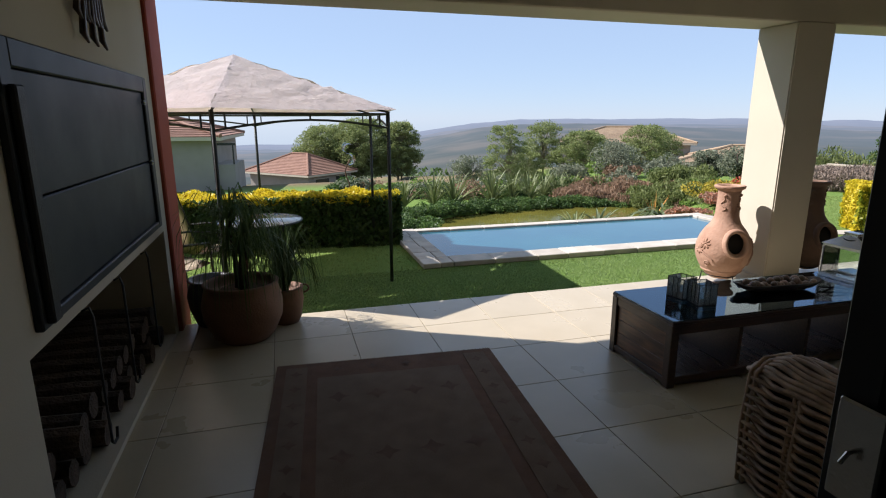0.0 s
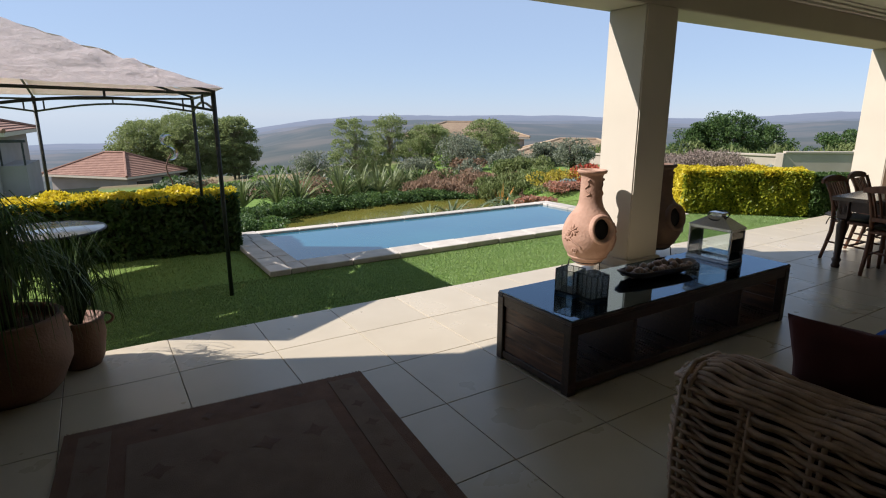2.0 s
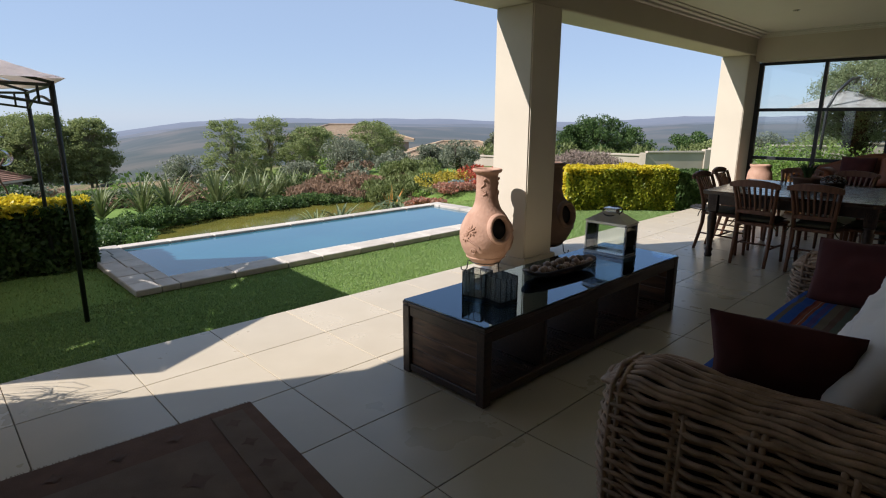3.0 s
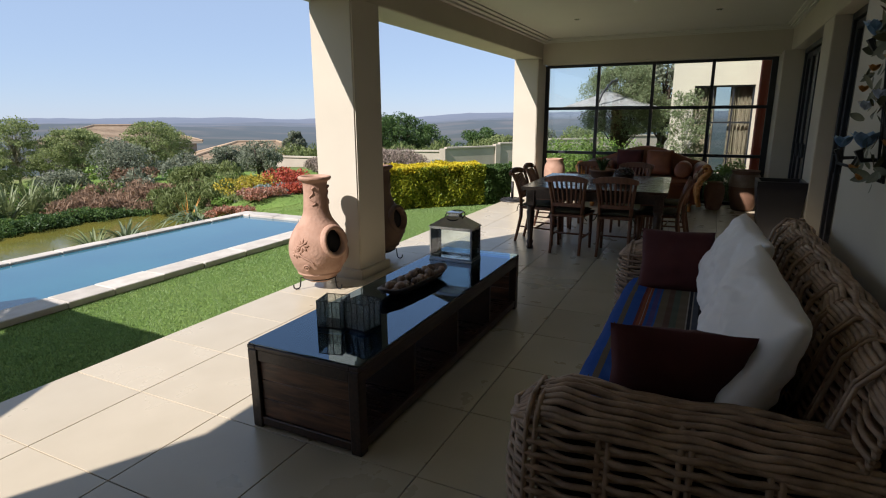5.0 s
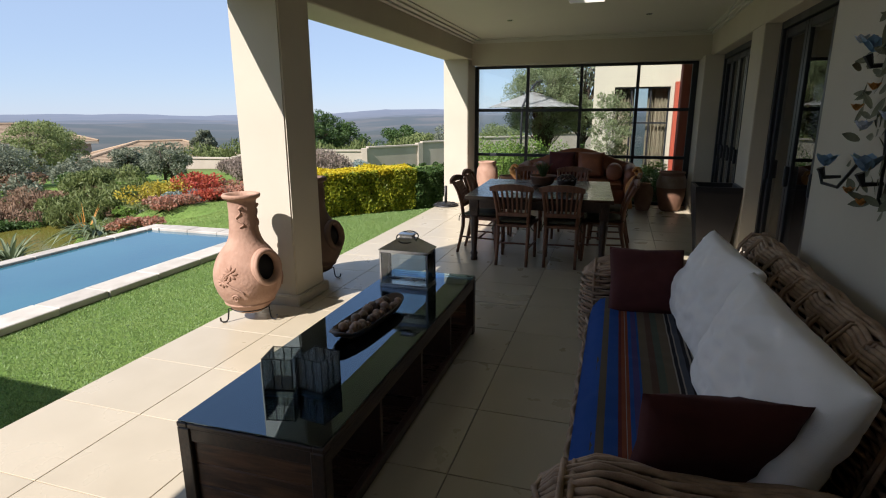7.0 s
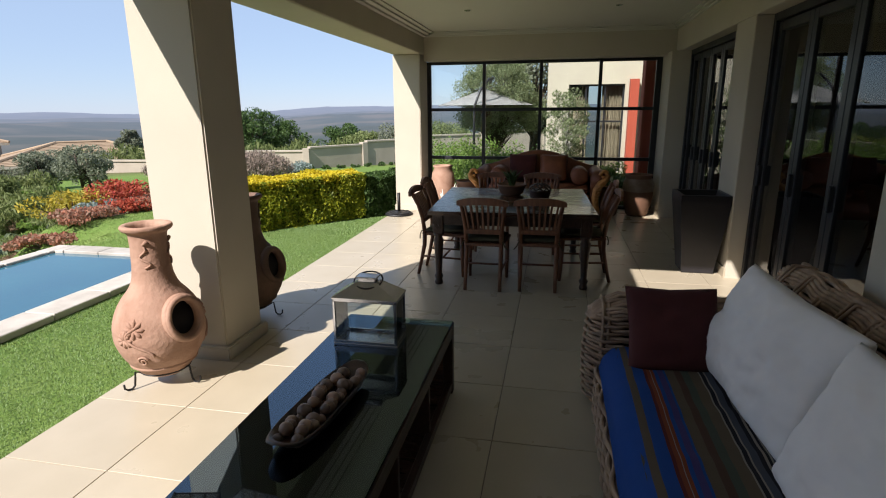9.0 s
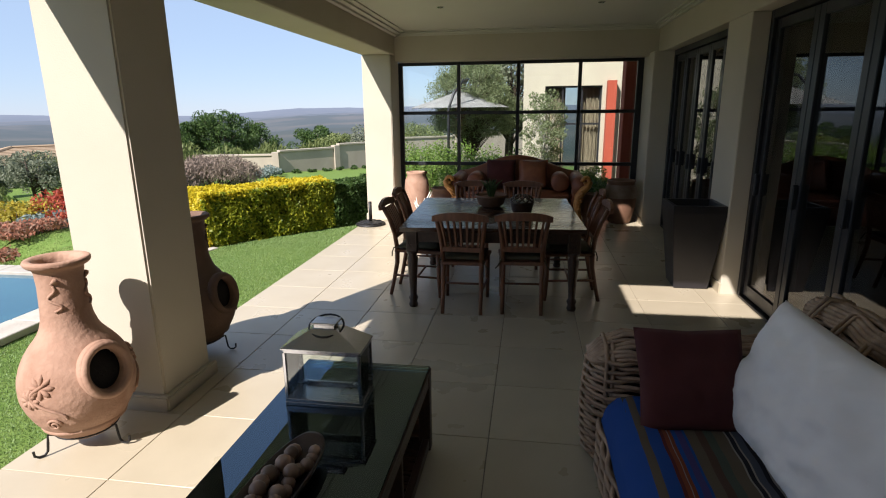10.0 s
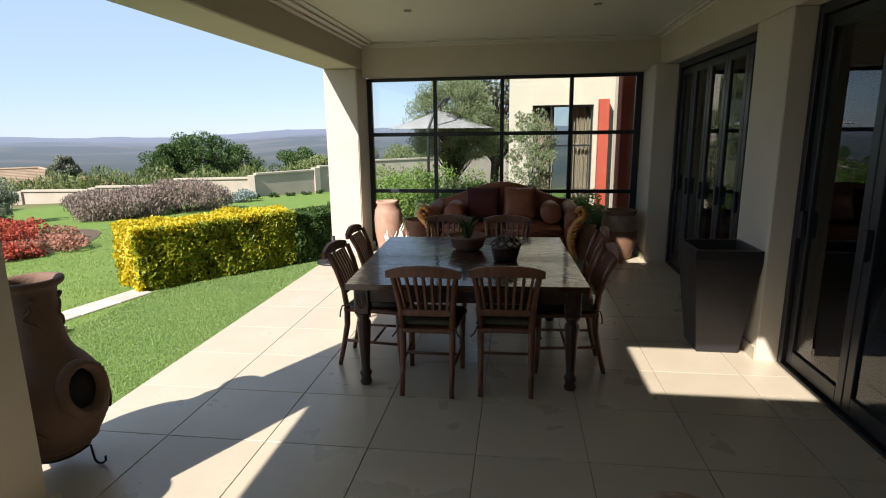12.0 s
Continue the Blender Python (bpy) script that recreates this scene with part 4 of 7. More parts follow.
# ---- chimineas ----
def chiminea(at, rz, label, m=M_terra):
    c = thing("chiminea", at, label, "chiminea", "terracotta chimineas", rz=rz)
    key = [(0.02, 0.060), (0.09, 0.062), (0.135, 0.085), (0.180, 0.140), (0.222, 0.205), (0.250, 0.27), (0.265, 0.345), (0.260, 0.42), (0.236, 0.50), (0.192, 0.575), (0.146, 0.635), (0.120, 0.70), (0.110, 0.78), (0.106, 0.86), (0.106, 0.93), (0.112, 0.975), (0.138, 0.995), (0.146, 1.012), (0.138, 1.026), (0.112, 1.022), (0.094, 0.99), (0.088, 0.90)]
    prof = []
    for i in range(len(key) - 1):
        p = [Vector((*key[min(max(j, 0), len(key) - 1)], 0)) for j in (i - 1, i, i + 1, i + 2)]
        for s in range(5):
            t = s / 5
            q = 0.5 * (2 * p[1] + (p[2] - p[0]) * t + (2 * p[0] - 5 * p[1] + 4 * p[2] - p[3]) * t * t + (3 * p[1] - p[0] - 3 * p[2] + p[3]) * t ** 3)
            prof.append((max(0.005, q.x), q.y))

    def out(z):
        """Radius of the belly and neck at a height."""
        return float(np.interp(z, [q[1] for q in key[:15]], [q[0] for q in key[:15]]))

    def skin(a, z, lift=0.0):
        return ((out(z) + lift) * math.cos(a), (out(z) + lift) * math.sin(a), z)

    bm = lathe(bmesh.new(), prof, 96, wob=0.012, cap=False)
    mz, rx, rz2 = 0.465, 0.098, 0.112
    kill = [f for f in bm.faces if f.calc_center_median().y < -0.05 and math.hypot(f.calc_center_median().x / rx, (f.calc_center_median().z - mz) / rz2) < 1.0]
    bmesh.ops.delete(bm, geom=kill, context="FACES")
    b = part("body", bm, m, c, smooth=True)
    sl = b.modifiers.new("shell", "SOLIDIFY")
    sl.thickness, sl.offset = 0.016, -1
    part("fire_chamber", lathe(bmesh.new(), [(0.02, 0.085), (0.15, 0.13), (0.225, 0.26), (0.24, 0.35), (0.225, 0.46), (0.15, 0.57), (0.08, 0.66), (0.03, 0.70)], 24, cap=False), M_mouthdark, c, "near-black inside", True)
    bm = bmesh.new()
    for lift, grow, w in ((0.000, 1.10, 0.024), (0.016, 1.12, 0.025), (0.030, 1.13, 0.020)):
        pts = []
        for k in range(40):
            a = 2 * math.pi * k / 40
            x, z = rx * grow * math.cos(a), mz + rz2 * grow * math.sin(a)
            pts.append((x, -math.sqrt(max(0.002, out(z) ** 2 - x * x)) * 0.55 - 0.45 * 0.225 - lift, z))
        tube(bm, pts, w, 8, True)
    part("mouth_rim", bm, m, c, smooth=True)
    part("band", lathe(bmesh.new(), [(0.184, 0.140), (0.196, 0.146), (0.199, 0.156), (0.196, 0.164)], 40, cap=False), m, c, smooth=True)
    for s in (-1, 1):       # raised vine scrolls, leaves and flowers
        mid = s * 1.18 - math.pi / 2
        vine = [skin(mid + s * 0.28 * math.sin(k * 0.21) - s * 0.1, 0.46 - 0.0085 * k, 0.009) for k in range(24)]
        part("scroll", tube(bmesh.new(), vine, [0.009 - 0.0001 * k for k in range(24)], 6), m, c, "raised scroll", True)
        curl = [skin(mid - s * 0.1 + (0.14 - 0.0055 * k) * math.cos(k * 0.5), 0.235 + (0.036 - 0.0014 * k) * math.sin(k * 0.5), 0.008) for k in range(22)]
        part("scroll", tube(bmesh.new(), curl, 0.007, 6), m, c, "", True)
        for lz2, la2, q in ((0.44, 0.0, 1.2), (0.375, 0.24, 1.0)):
            for k in range(8):
                a = 2 * math.pi * k / 8
                part("petal", tube(bmesh.new(), [skin(mid + s * la2, lz2, 0.002), skin(mid + s * la2 + 0.15 * q * math.cos(a), lz2 + 0.036 * q * math.sin(a), 0.003), skin(mid + s * la2 + 0.22 * q * math.cos(a), lz2 + 0.053 * q * math.sin(a), 0.0)], [0.009, 0.013, 0.003], 6), m, c, "", True)
    for f in (-2.5, -0.9, 0.8):
        pts = [skin(f + (0.34 - 0.012 * k) * math.sin(k * 0.42), 0.775 + 0.0062 * k, 0.003) for k in range(22)]
        part("scroll", tube(bmesh.new(), pts, 0.007, 6), m, c, "", True)
        part("petal", tube(bmesh.new(), [skin(f, 0.915, 0.003), skin(f + 0.2, 0.935, 0.006), skin(f + 0.34, 0.925, 0.0)], [0.006, 0.015, 0.004], 6), m, c, "", True)
    st = part("stand", tube(bmesh.new(), [(0.148 * math.cos(a), 0.148 * math.sin(a), 0.098) for a in [2 * math.pi * k / 24 for k in range(24)]], 0.007, 6, True), M_black, c, "black iron ring stand")
    for k in range(3):
        a = radians(163 + 120 * k)
        ca, sa = math.cos(a), math.sin(a)
        part("stand_leg", tube(bmesh.new(), [(0.148 * ca, 0.148 * sa, 0.098), (0.180 * ca, 0.180 * sa, 0.112), (0.185 * ca, 0.185 * sa, 0.07), (0.192 * ca, 0.192 * sa, 0.025), (0.207 * ca, 0.207 * sa, 0.008), (0.232 * ca, 0.232 * sa, 0.008), (0.25 * ca, 0.25 * sa, 0.022), (0.252 * ca, 0.252 * sa, 0.05)], 0.0065, 6), M_black, st)
    return c


chiminea((4.495, 5.145, 0), -16, "terracotta chiminea with raised scrolls on iron stand, sunlit")
# pillar's shade is part of this one's darker colour
chiminea((5.67, 5.20, 0), -8, "brown smoky terracotta chiminea, darkened for the pillar's shade, on iron stand", M_terrashade)


# ---- dining table and chairs ----
dt = thing("dining_table", (7.52, 3.155, 0), "square dark wooden dining table with turned legs", "dining table", rz=2.5)
for k in range(6):
    part("top_plank", bx(-0.83 + k * 0.2767, -0.785, 0.712, -0.83 + (k + 1) * 0.2767 - 0.0006, 0.785, 0.752, 0.0015), M_polished, dt)
for a in ((-0.70, -0.72, 0.60, 0.70, -0.695, 0.712), (-0.70, 0.695, 0.60, 0.70, 0.72, 0.712), (-0.72, -0.70, 0.60, -0.695, 0.70, 0.712), (0.695, -0.70, 0.60, 0.72, 0.70, 0.712)):
    part("apron", bx(*a, 0.004), M_darkwood, dt)
for x in (-0.70, 0.70):
    for y in (-0.70, 0.70):
        bm = lathe(bmesh.new(), [(0.036, 0), (0.042, 0.02), (0.032, 0.05), (0.044, 0.085), (0.03, 0.11), (0.034, 0.2), (0.045, 0.38), (0.05, 0.45), (0.036, 0.48), (0.05, 0.50), (0.05, 0.52)], 16, (x, y, 0))
        lg = part("leg", bm, M_darkwood, dt, "turned black-brown leg", True)
        part("leg_block", bx(x - 0.05, y - 0.05, 0.52, x + 0.05, y + 0.05, 0.712, 0.006), M_darkwood, lg)
        s = 1 if x > 0 else -1
        bm = bmesh.new()
        for q in (0.03, 0.055):
            tube(bm, [(x + s * 0.051, y + q * 0.55 * math.cos(a), 0.62 + q * math.sin(a)) for a in [2 * math.pi * k / 12 for k in range(12)]], 0.005, 4, True)
        part("carving", bm, M_darkwood, lg)


def dining_chair(at, rz):
    c = thing("dining_chair", at, "brown teak slat-back dining chair with tied seat pad", "dining chair", "chairs round the dining table", rz=rz)
    for y in (-0.165, 0.165):
        part("rear_leg", tube(bmesh.new(), [(-0.27, y * 1.0, 0), (-0.235, y * 1.0, 0.15), (-0.2, y, 0.32), (-0.195, y, 0.46)], [0.017, 0.019, 0.022, 0.023], 8), M_chairwood, c, smooth=True)
        part("back_post", tube(bmesh.new(), [(-0.195, y, 0.45), (-0.215, y * 1.04, 0.60), (-0.255, y * 1.14, 0.74), (-0.305, y * 1.24, 0.855)], [0.023, 0.021, 0.02, 0.019], 8), M_chairwood, c, smooth=True)
        part("front_leg", tube(bmesh.new(), [(0.215, y * 1.15, 0), (0.205, y * 1.15, 0.2), (0.20, y * 1.15, 0.43)], [0.016, 0.020, 0.023], 8), M_chairwood, c, smooth=True)
        part("stretcher", tube(bmesh.new(), [(-0.225, y * 1.05, 0.2), (0.205, y * 1.15, 0.19)], 0.011, 6), M_chairwood, c, smooth=True)
    part("stretcher", tube(bmesh.new(), [(0.0, -0.18, 0.195), (0.0, 0.18, 0.195)], 0.011, 6), M_chairwood, c, smooth=True)
    bm = bmesh.new()
    lo = [(-0.22, -0.18), (0.235, -0.225), (0.25, 0.0), (0.235, 0.225), (-0.22, 0.18)]
    a = [bm.verts.new((x, y, 0.425)) for x, y in lo]
    b = [bm.verts.new((x, y, 0.455)) for x, y in lo]
    bm.faces.new(a[::-1]), bm.faces.new(b)
    for i in range(5):
        bm.faces.new((a[i], a[(i + 1) % 5], b[(i + 1) % 5], b[i]))
    part("seat", bevel(bm, 0.006), M_chairwood, c)
    part("seat_pad", cushion(0.42, 0.40, 0.05, 0.2, 10, 0.006, 2), M_padgreen, c, "olive-grey seat pad", True, pose(0.01, 0, 0.478))
    for y in (-0.17, 0.17):
        part("tie", tube(bmesh.new(), [(-0.19, y, 0.475), (-0.225, y * 1.1, 0.47), (-0.235, y * 1.2, 0.43), (-0.23, y * 1.35, 0.40)], 0.006, 5), M_padgreen, c, "cloth tie")
    # bowed top rail with ears, lower rail and slats between
    bm = bmesh.new()
    for k in range(13):
        y = -0.235 + 0.47 * k / 12
        u = y / 0.235
        x, z = -0.318 - 0.03 * (1 - u * u) - 0.012 * u ** 4, 0.852 + 0.024 * (1 - u * u)
        hh = 0.034 - 0.012 * u ** 4
        ring = [bm.verts.new((x + dx, y, z + dz)) for dx, dz in ((-0.013, -hh), (0.013, -hh), (0.010, hh), (-0.016, hh))]
        if k:
            for i in range(4):
                bm.faces.new((old[i], old[(i + 1) % 4], ring[(i + 1) % 4], ring[i]))
        else:
            bm.faces.new(ring[::-1])
        old = ring
    bm.faces.new(old)
    part("top_rail", bm, M_chairwood, c)
    part("lower_rail", bx(-0.232, -0.165, 0.545, -0.205, 0.165, 0.59, 0.005), M_chairwood, c)
    for k in range(7):
        y = -0.135 + 0.045 * k
        bm = bmesh.new()
        tube(bm, [(-0.218, y, 0.585), (-0.262, y * 1.10, 0.71), (-0.325, y * 1.2, 0.835)], 0.0125, 4)
        part("slat", bm, M_chairwood, c)
    return c


ch = dining_chair((6.90, 3.37, 0), 0)
for x, y, rz in ((6.95, 2.86, 1), (7.28, 2.44, 92), (8.02, 2.40, 88), (7.24, 3.83, -92), (8.0, 3.90, -88), (8.33, 3.46, 181), (8.33, 2.90, 178)):
    copy_thing(ch, pose(x, y, 0, 0, 0, rz))
# centrepieces
bw = thing("terracotta_bowl", (7.80, 3.20, 0.752), "round brown terracotta bowl planted with a small succulent", "bowl")
part("bowl", lathe(bmesh.new(), [(0.09, 0), (0.13, 0.03), (0.155, 0.12), (0.165, 0.125), (0.16, 0.10), (0.14, 0.095), (0.001, 0.095)], 28), M_clay, bw, smooth=True)
bm = bmesh.new()
rng = random.Random(5)
for k in range(44):
    a, l = rng.uniform(0, 6.28), rng.uniform(0.08, 0.19)
    q = rng.uniform(0.2, 0.9)
    tube(bm, [(0.02 * math.cos(a), 0.02 * math.sin(a), 0.095), (l * 0.5 * q * math.cos(a), l * 0.5 * q * math.sin(a), 0.095 + l * 0.7), (l * q * math.cos(a), l * q * math.sin(a), 0.095 + l)], [0.006, 0.009, 0.001], 4)
part("succulent", bm, M_leafdark, bw, "dark green leaves")
po = thing("pierced_pot", (7.44, 2.88, 0.752), "dark carved wooden pot with pierced domed lid", "pot")
part("pot", lathe(bmesh.new(), [(0.085, 0), (0.10, 0.05), (0.112, 0.10), (0.118, 0.112), (0.10, 0.115), (0.001, 0.115)], 24), M_darkwood, po, smooth=True)
bm = bmesh.new()
for k in range(9):
    a = 2 * math.pi * k / 9
    for s in (1, -1):
        tube(bm, [(0.112 * math.cos(q) * math.cos(a + s * q * 0.8), 0.112 * math.cos(q) * math.sin(a + s * q * 0.8), 0.115 + 0.065 * math.sin(q)) for q in [1.5 * j / 7 for j in range(8)]], 0.007, 5)
part("lid", bm, M_darkwood, po, "pierced carved lid", True)

# ---- tall planter, pots, umbrella base ----
pl = thing("tall_planter", (7.755, 1.235, 0), "tall tapered matt black square planter, empty", "planter")
bm = bmesh.new()
rings = []
for s, z in ((0.145, 0), (0.155, 0.01), (0.235, 0.72), (0.24, 0.76), (0.24, 0.83), (0.205, 0.83), (0.19, 0.74), (0.001, 0.74)):
    rings.append([bm.verts.new((s * x, s * y, z)) for x, y in ((-1, -1), (1, -1), (1, 1), (-1, 1))])
for a, b in zip(rings, rings[1:]):
    for i in range(4):
        bm.faces.new((a[i], a[(i + 1) % 4], b[(i + 1) % 4], b[i]))
bm.faces.new(rings[0][::-1])
bm.faces.new(rings[-1])
part("shell", bevel(bm, 0.006), M_planter, pl)
part("soil", bx(-0.185, -0.185, 0.742, 0.185, 0.185, 0.755), M_soil, pl, "dark dry soil")


def pot(at, prof, m, label, group="clay pots", plant=None):
    p = thing("clay_pot", at, label, "pot", group)
    part("body", lathe(bmesh.new(), prof, 32, wob=0.012), m, p, smooth=True)
    return p


def urn(r, h, neck):
    return [(r * 0.6, 0), (r * 0.72, h * 0.05), (r * 0.95, h * 0.4), (r, h * 0.66), (r * 0.93, h * 0.83), (neck, h * 0.93), (neck * 1.12, h * 0.97), (neck * 1.12, h), (neck * 0.92, h), (neck * 0.85, h * 0.93), (0.001, h * 0.9)]


pot((10.90, 1.42, 0), urn(0.235, 0.66, 0.19), M_clay, "large terracotta urn with pale glazed shoulder by the window")
part("glaze", lathe(bmesh.new(), [(0.2365, 0.40), (0.2405, 0.45), (0.2375, 0.50), (0.2235, 0.55), (0.2045, 0.60)], 40, cap=False, wob=0.012), M_slip, bpy.data.objects["clay_pot"], "pale glaze run over the shoulder", True)
pot((10.82, 1.86, 0), urn(0.16, 0.46, 0.11), M_terra, "small terracotta jar beside the large urn")
pot((10.95, 4.62, 0), urn(0.20, 0.76, 0.15), M_terra, "tall terracotta jar by the glazed end")
pot((10.85, 4.18, 0), urn(0.21, 0.52, 0.17), M_clay, "dark brown clay pot beside the leather sofa")
bg = thing("palm_pot", (-0.22, 4.98, 0), "large round brown clay pot with a ponytail palm", "potted plant")
part("pot", lathe(bmesh.new(), [(0.19, 0), (0.23, 0.04), (0.295, 0.18), (0.305, 0.29), (0.285, 0.38), (0.272, 0.43), (0.285, 0.455), (0.265, 0.465), (0.245, 0.44), (0.25, 0.40), (0.001, 0.40)], 36, wob=0.01), M_clay, bg, smooth=True)
part("soil", lathe(bmesh.new(), [(0.25, 0.395), (0.001, 0.41)], 20, cap=False), M_soil, bg)
rng = random.Random(21)
heads = ((0.07, 0.0, 0.80), (-0.05, 0.05, 0.93), (0.02, -0.06, 0.68))
for hx, hy, hz in heads:
    part("trunk", tube(bmesh.new(), [(hx * 0.3, hy * 0.3, 0.40), (hx * 0.5, hy, 0.5), (hx, hy, hz)], [0.036, 0.022, 0.016], 8), M_bark, bg, smooth=True)
    bm = bmesh.new()
    for k in range(76):
        a, l = rng.uniform(0, 6.283), rng.uniform(0.25, 0.68)
        up, out = rng.uniform(0.04, 0.27), rng.uniform(0.12, 0.44)
        ca, sa, sw = math.cos(a), math.sin(a), rng.uniform(-0.09, 0.09)
        w, old = 0.0045, None
        for t, rise, q in ((0, 0, 0.9), (0.3, 0.75, 1.0), (0.62, 1.0, 1.0), (0.9, 0.62 - l * 0.45, 0.9), (1.08, 0.3 - l * 1.2, 0.7), (1.16, -l * 2.2, 0.12)):
            x, y, z = hx + out * t * ca - sw * t * t * sa, hy + out * t * sa + sw * t * t * ca, hz + (up * rise if rise > 0 else 0.33 * rise)
            pr = (bm.verts.new((x - sa * w * q, y + ca * w * q, z)), bm.verts.new((x + sa * w * q, y - ca * w * q, z + 0.002)))
            if old:
                bm.faces.new((old[0], old[1], pr[1], pr[0]))
            old = pr
    part("fronds", bm, M_leafdark, bg, "thin drooping green leaves")
sp = thing("handled_pot", (0.10, 5.24, 0), "small clay pot with ring handles and spiky leaves", "potted plant")
part("pot", lathe(bmesh.new(), [(0.10, 0), (0.125, 0.05), (0.15, 0.2), (0.142, 0.29), (0.155, 0.31), (0.14, 0.315), (0.13, 0.27), (0.001, 0.26)], 28), M_clay, sp, smooth=True)
for s in (-1, 1):
    part("handle", tube(bmesh.new(), [(s * (0.15 + 0.045 * math.sin(a)), 0, 0.285 + 0.035 * math.cos(a)) for a in [math.pi * k / 8 for k in range(9)]], 0.009, 6), M_clay, sp, smooth=True)
bm = bmesh.new()
for k in range(120):
    a, l, o = rng.uniform(0, 6.283), rng.uniform(0.25, 0.6), rng.uniform(0.06, 0.26)
    tube(bm, [(0.02 * math.cos(a), 0.02 * math.sin(a), 0.26), (o * 0.4 * math.cos(a), o * 0.4 * math.sin(a), 0.26 + l * 0.75), (o * 0.8 * math.cos(a), o * 0.8 * math.sin(a), 0.26 + l), (o * 1.15 * math.cos(a), o * 1.15 * math.sin(a), 0.26 + l * 0.75), (o * 1.35 * math.cos(a), o * 1.35 * math.sin(a), 0.26 + l * rng.uniform(-0.1, 0.5))], [0.004, 0.004, 0.0035, 0.003, 0.001], 3)
part("leaves", bm, M_leafdark, sp, "thin green leaves")
pot((-0.48, 5.36, 0), urn(0.2, 0.4, 0.17), M_planter, "squat dark glazed pot behind the palm", "clay pots")

ub = thing("umbrella_base", (10.33, 5.24, 0), "round dark cast-iron umbrella base with short tube", "umbrella base")
part("plate", lathe(bmesh.new(), [(0.23, 0), (0.23, 0.02), (0.19, 0.035), (0.06, 0.05), (0.04, 0.06)], 30), M_black, ub, smooth=True)
bm = bmesh.new()
for k in range(10):
    a = 2 * math.pi * k / 10
    tube(bm, [((0.15 + 0.045 * math.cos(q)) * math.cos(a) - 0.045 * math.sin(q) * math.sin(a), (0.15 + 0.045 * math.cos(q)) * math.sin(a) + 0.045 * math.sin(q) * math.cos(a), 0.04) for q in [2 * math.pi * j / 10 for j in range(10)]], 0.008, 4, True)
part("relief", bm, M_black, ub)
part("tube", lathe(bmesh.new(), [(0.026, 0.05), (0.026, 0.36), (0.022, 0.36), (0.022, 0.05)], 14), M_black, ub, smooth=True)

# ---- leather sofa by the glazed end ----
fs = thing("leather_sofa", (10.72, 3.0, 0), "rust-brown leather sofa with gilded scrolled arms", "sofa")
part("seat_base", bx(-0.42, -0.82, 0.12, 0.40, 0.82, 0.40, 0.03, 2), M_leather, fs, smooth=True)
for y in (-0.42, 0.40):
    part("seat_cushion", bx(-0.43, y - 0.38, 0.40, 0.25, y + 0.40, 0.53, 0.045, 3), M_leather, fs, smooth=True)
bm = bmesh.new()
old = None
for k in range(19):
    y = -0.88 + 1.76 * k / 18
    h = 0.78 + 0.24 * math.cos(y / 0.88 * math.pi / 2) ** 1.5
    ring = [bm.verts.new((x, y, z)) for x, z in ((0.20, 0.35), (0.24, h - 0.06), (0.29, h), (0.37, h), (0.42, h - 0.06), (0.42, 0.12))]
    if old:
        for i in range(6):
            bm.faces.new((old[i], old[(i + 1) % 6], ring[(i + 1) % 6], ring[i]))
    else:
        bm.faces.new(ring[::-1])
    old = ring
bm.faces.new(old)
part("backrest", bm, M_leather, fs, "camel-backed leather rest", True)
for s in (-1, 1):
    part("arm", tube(bmesh.new(), [(-0.40, s * 0.93, 0.62), (0.0, s * 0.92, 0.63), (0.38, s * 0.88, 0.66)], 0.125, 14), M_leather, fs, "rolled leather arm", True)
    part("arm_side", bx(-0.38, min(s * 0.80, s * 0.92), 0.12, 0.40, max(s * 0.80, s * 0.92), 0.6, 0.02), M_leather, fs)
    pts = [(-0.43, s * (1.0 - 0.062 * math.cos(q * 0.55) * (1 - q * 0.065)), 0.70 + 0.075 * math.sin(q * 0.55) * (1 - q * 0.065)) for q in range(12)]
    bm = tube(bmesh.new(), pts, 0.03, 8)
    tube(bm, [(-0.43, s * 1.055, 0.71), (-0.43, s * 1.03, 0.64), (-0.43, s * 0.95, 0.57), (-0.43, s * 0.89, 0.48), (-0.43, s * 0.875, 0.36), (-0.43, s * 0.90, 0.22), (-0.42, s * 0.93, 0.1)], [0.036, 0.048, 0.056, 0.058, 0.052, 0.044, 0.036], 9)
    for q in range(7):
        tube(bm, [(-0.485, s * (0.885 + 0.006 * q), 0.30 + q * 0.045), (-0.49, s * (0.925 + 0.012 * q), 0.325 + q * 0.048)], [0.012, 0.006], 5)
    part("scroll", bm, M_gold, fs, "carved gilded scroll", True)
    for x in (-0.36, 0.34):
        part("foot", lathe(bmesh.new(), [(0.03, 0), (0.04, 0.05), (0.03, 0.09), (0.045, 0.13)], 12, (x, s * 0.78, 0)), M_gold, fs, smooth=True)
for y, rz in ((-0.64, 90), (0.62, 90)):
    b = tagged(part("bolster", lathe(bmesh.new(), [(0.02, -0.25), (0.10, -0.25), (0.13, -0.23), (0.135, 0), (0.13, 0.23), (0.10, 0.25), (0.02, 0.25)], 20), M_leather, None, "", True), "round rust-coloured bolster cushion on the leather sofa", "cushion", "bolsters")
    b.matrix_world = pose(10.62, 3.0 + y, 0.665, 0, 90, 0)
for y, sd, m in ((-0.24, 2, M_leather), (0.25, 4, M_maroon)):
    c = tagged(part("scatter_cushion", cushion(0.45, 0.45, 0.15, 0.45, 12, 0.01, sd), m, None, "", True), "square rust scatter cushion propped on the leather sofa", "cushion", "sofa cushions")
    c.matrix_world = pose(10.78, 3.0 + y, 0.76, 66, 0, -90)
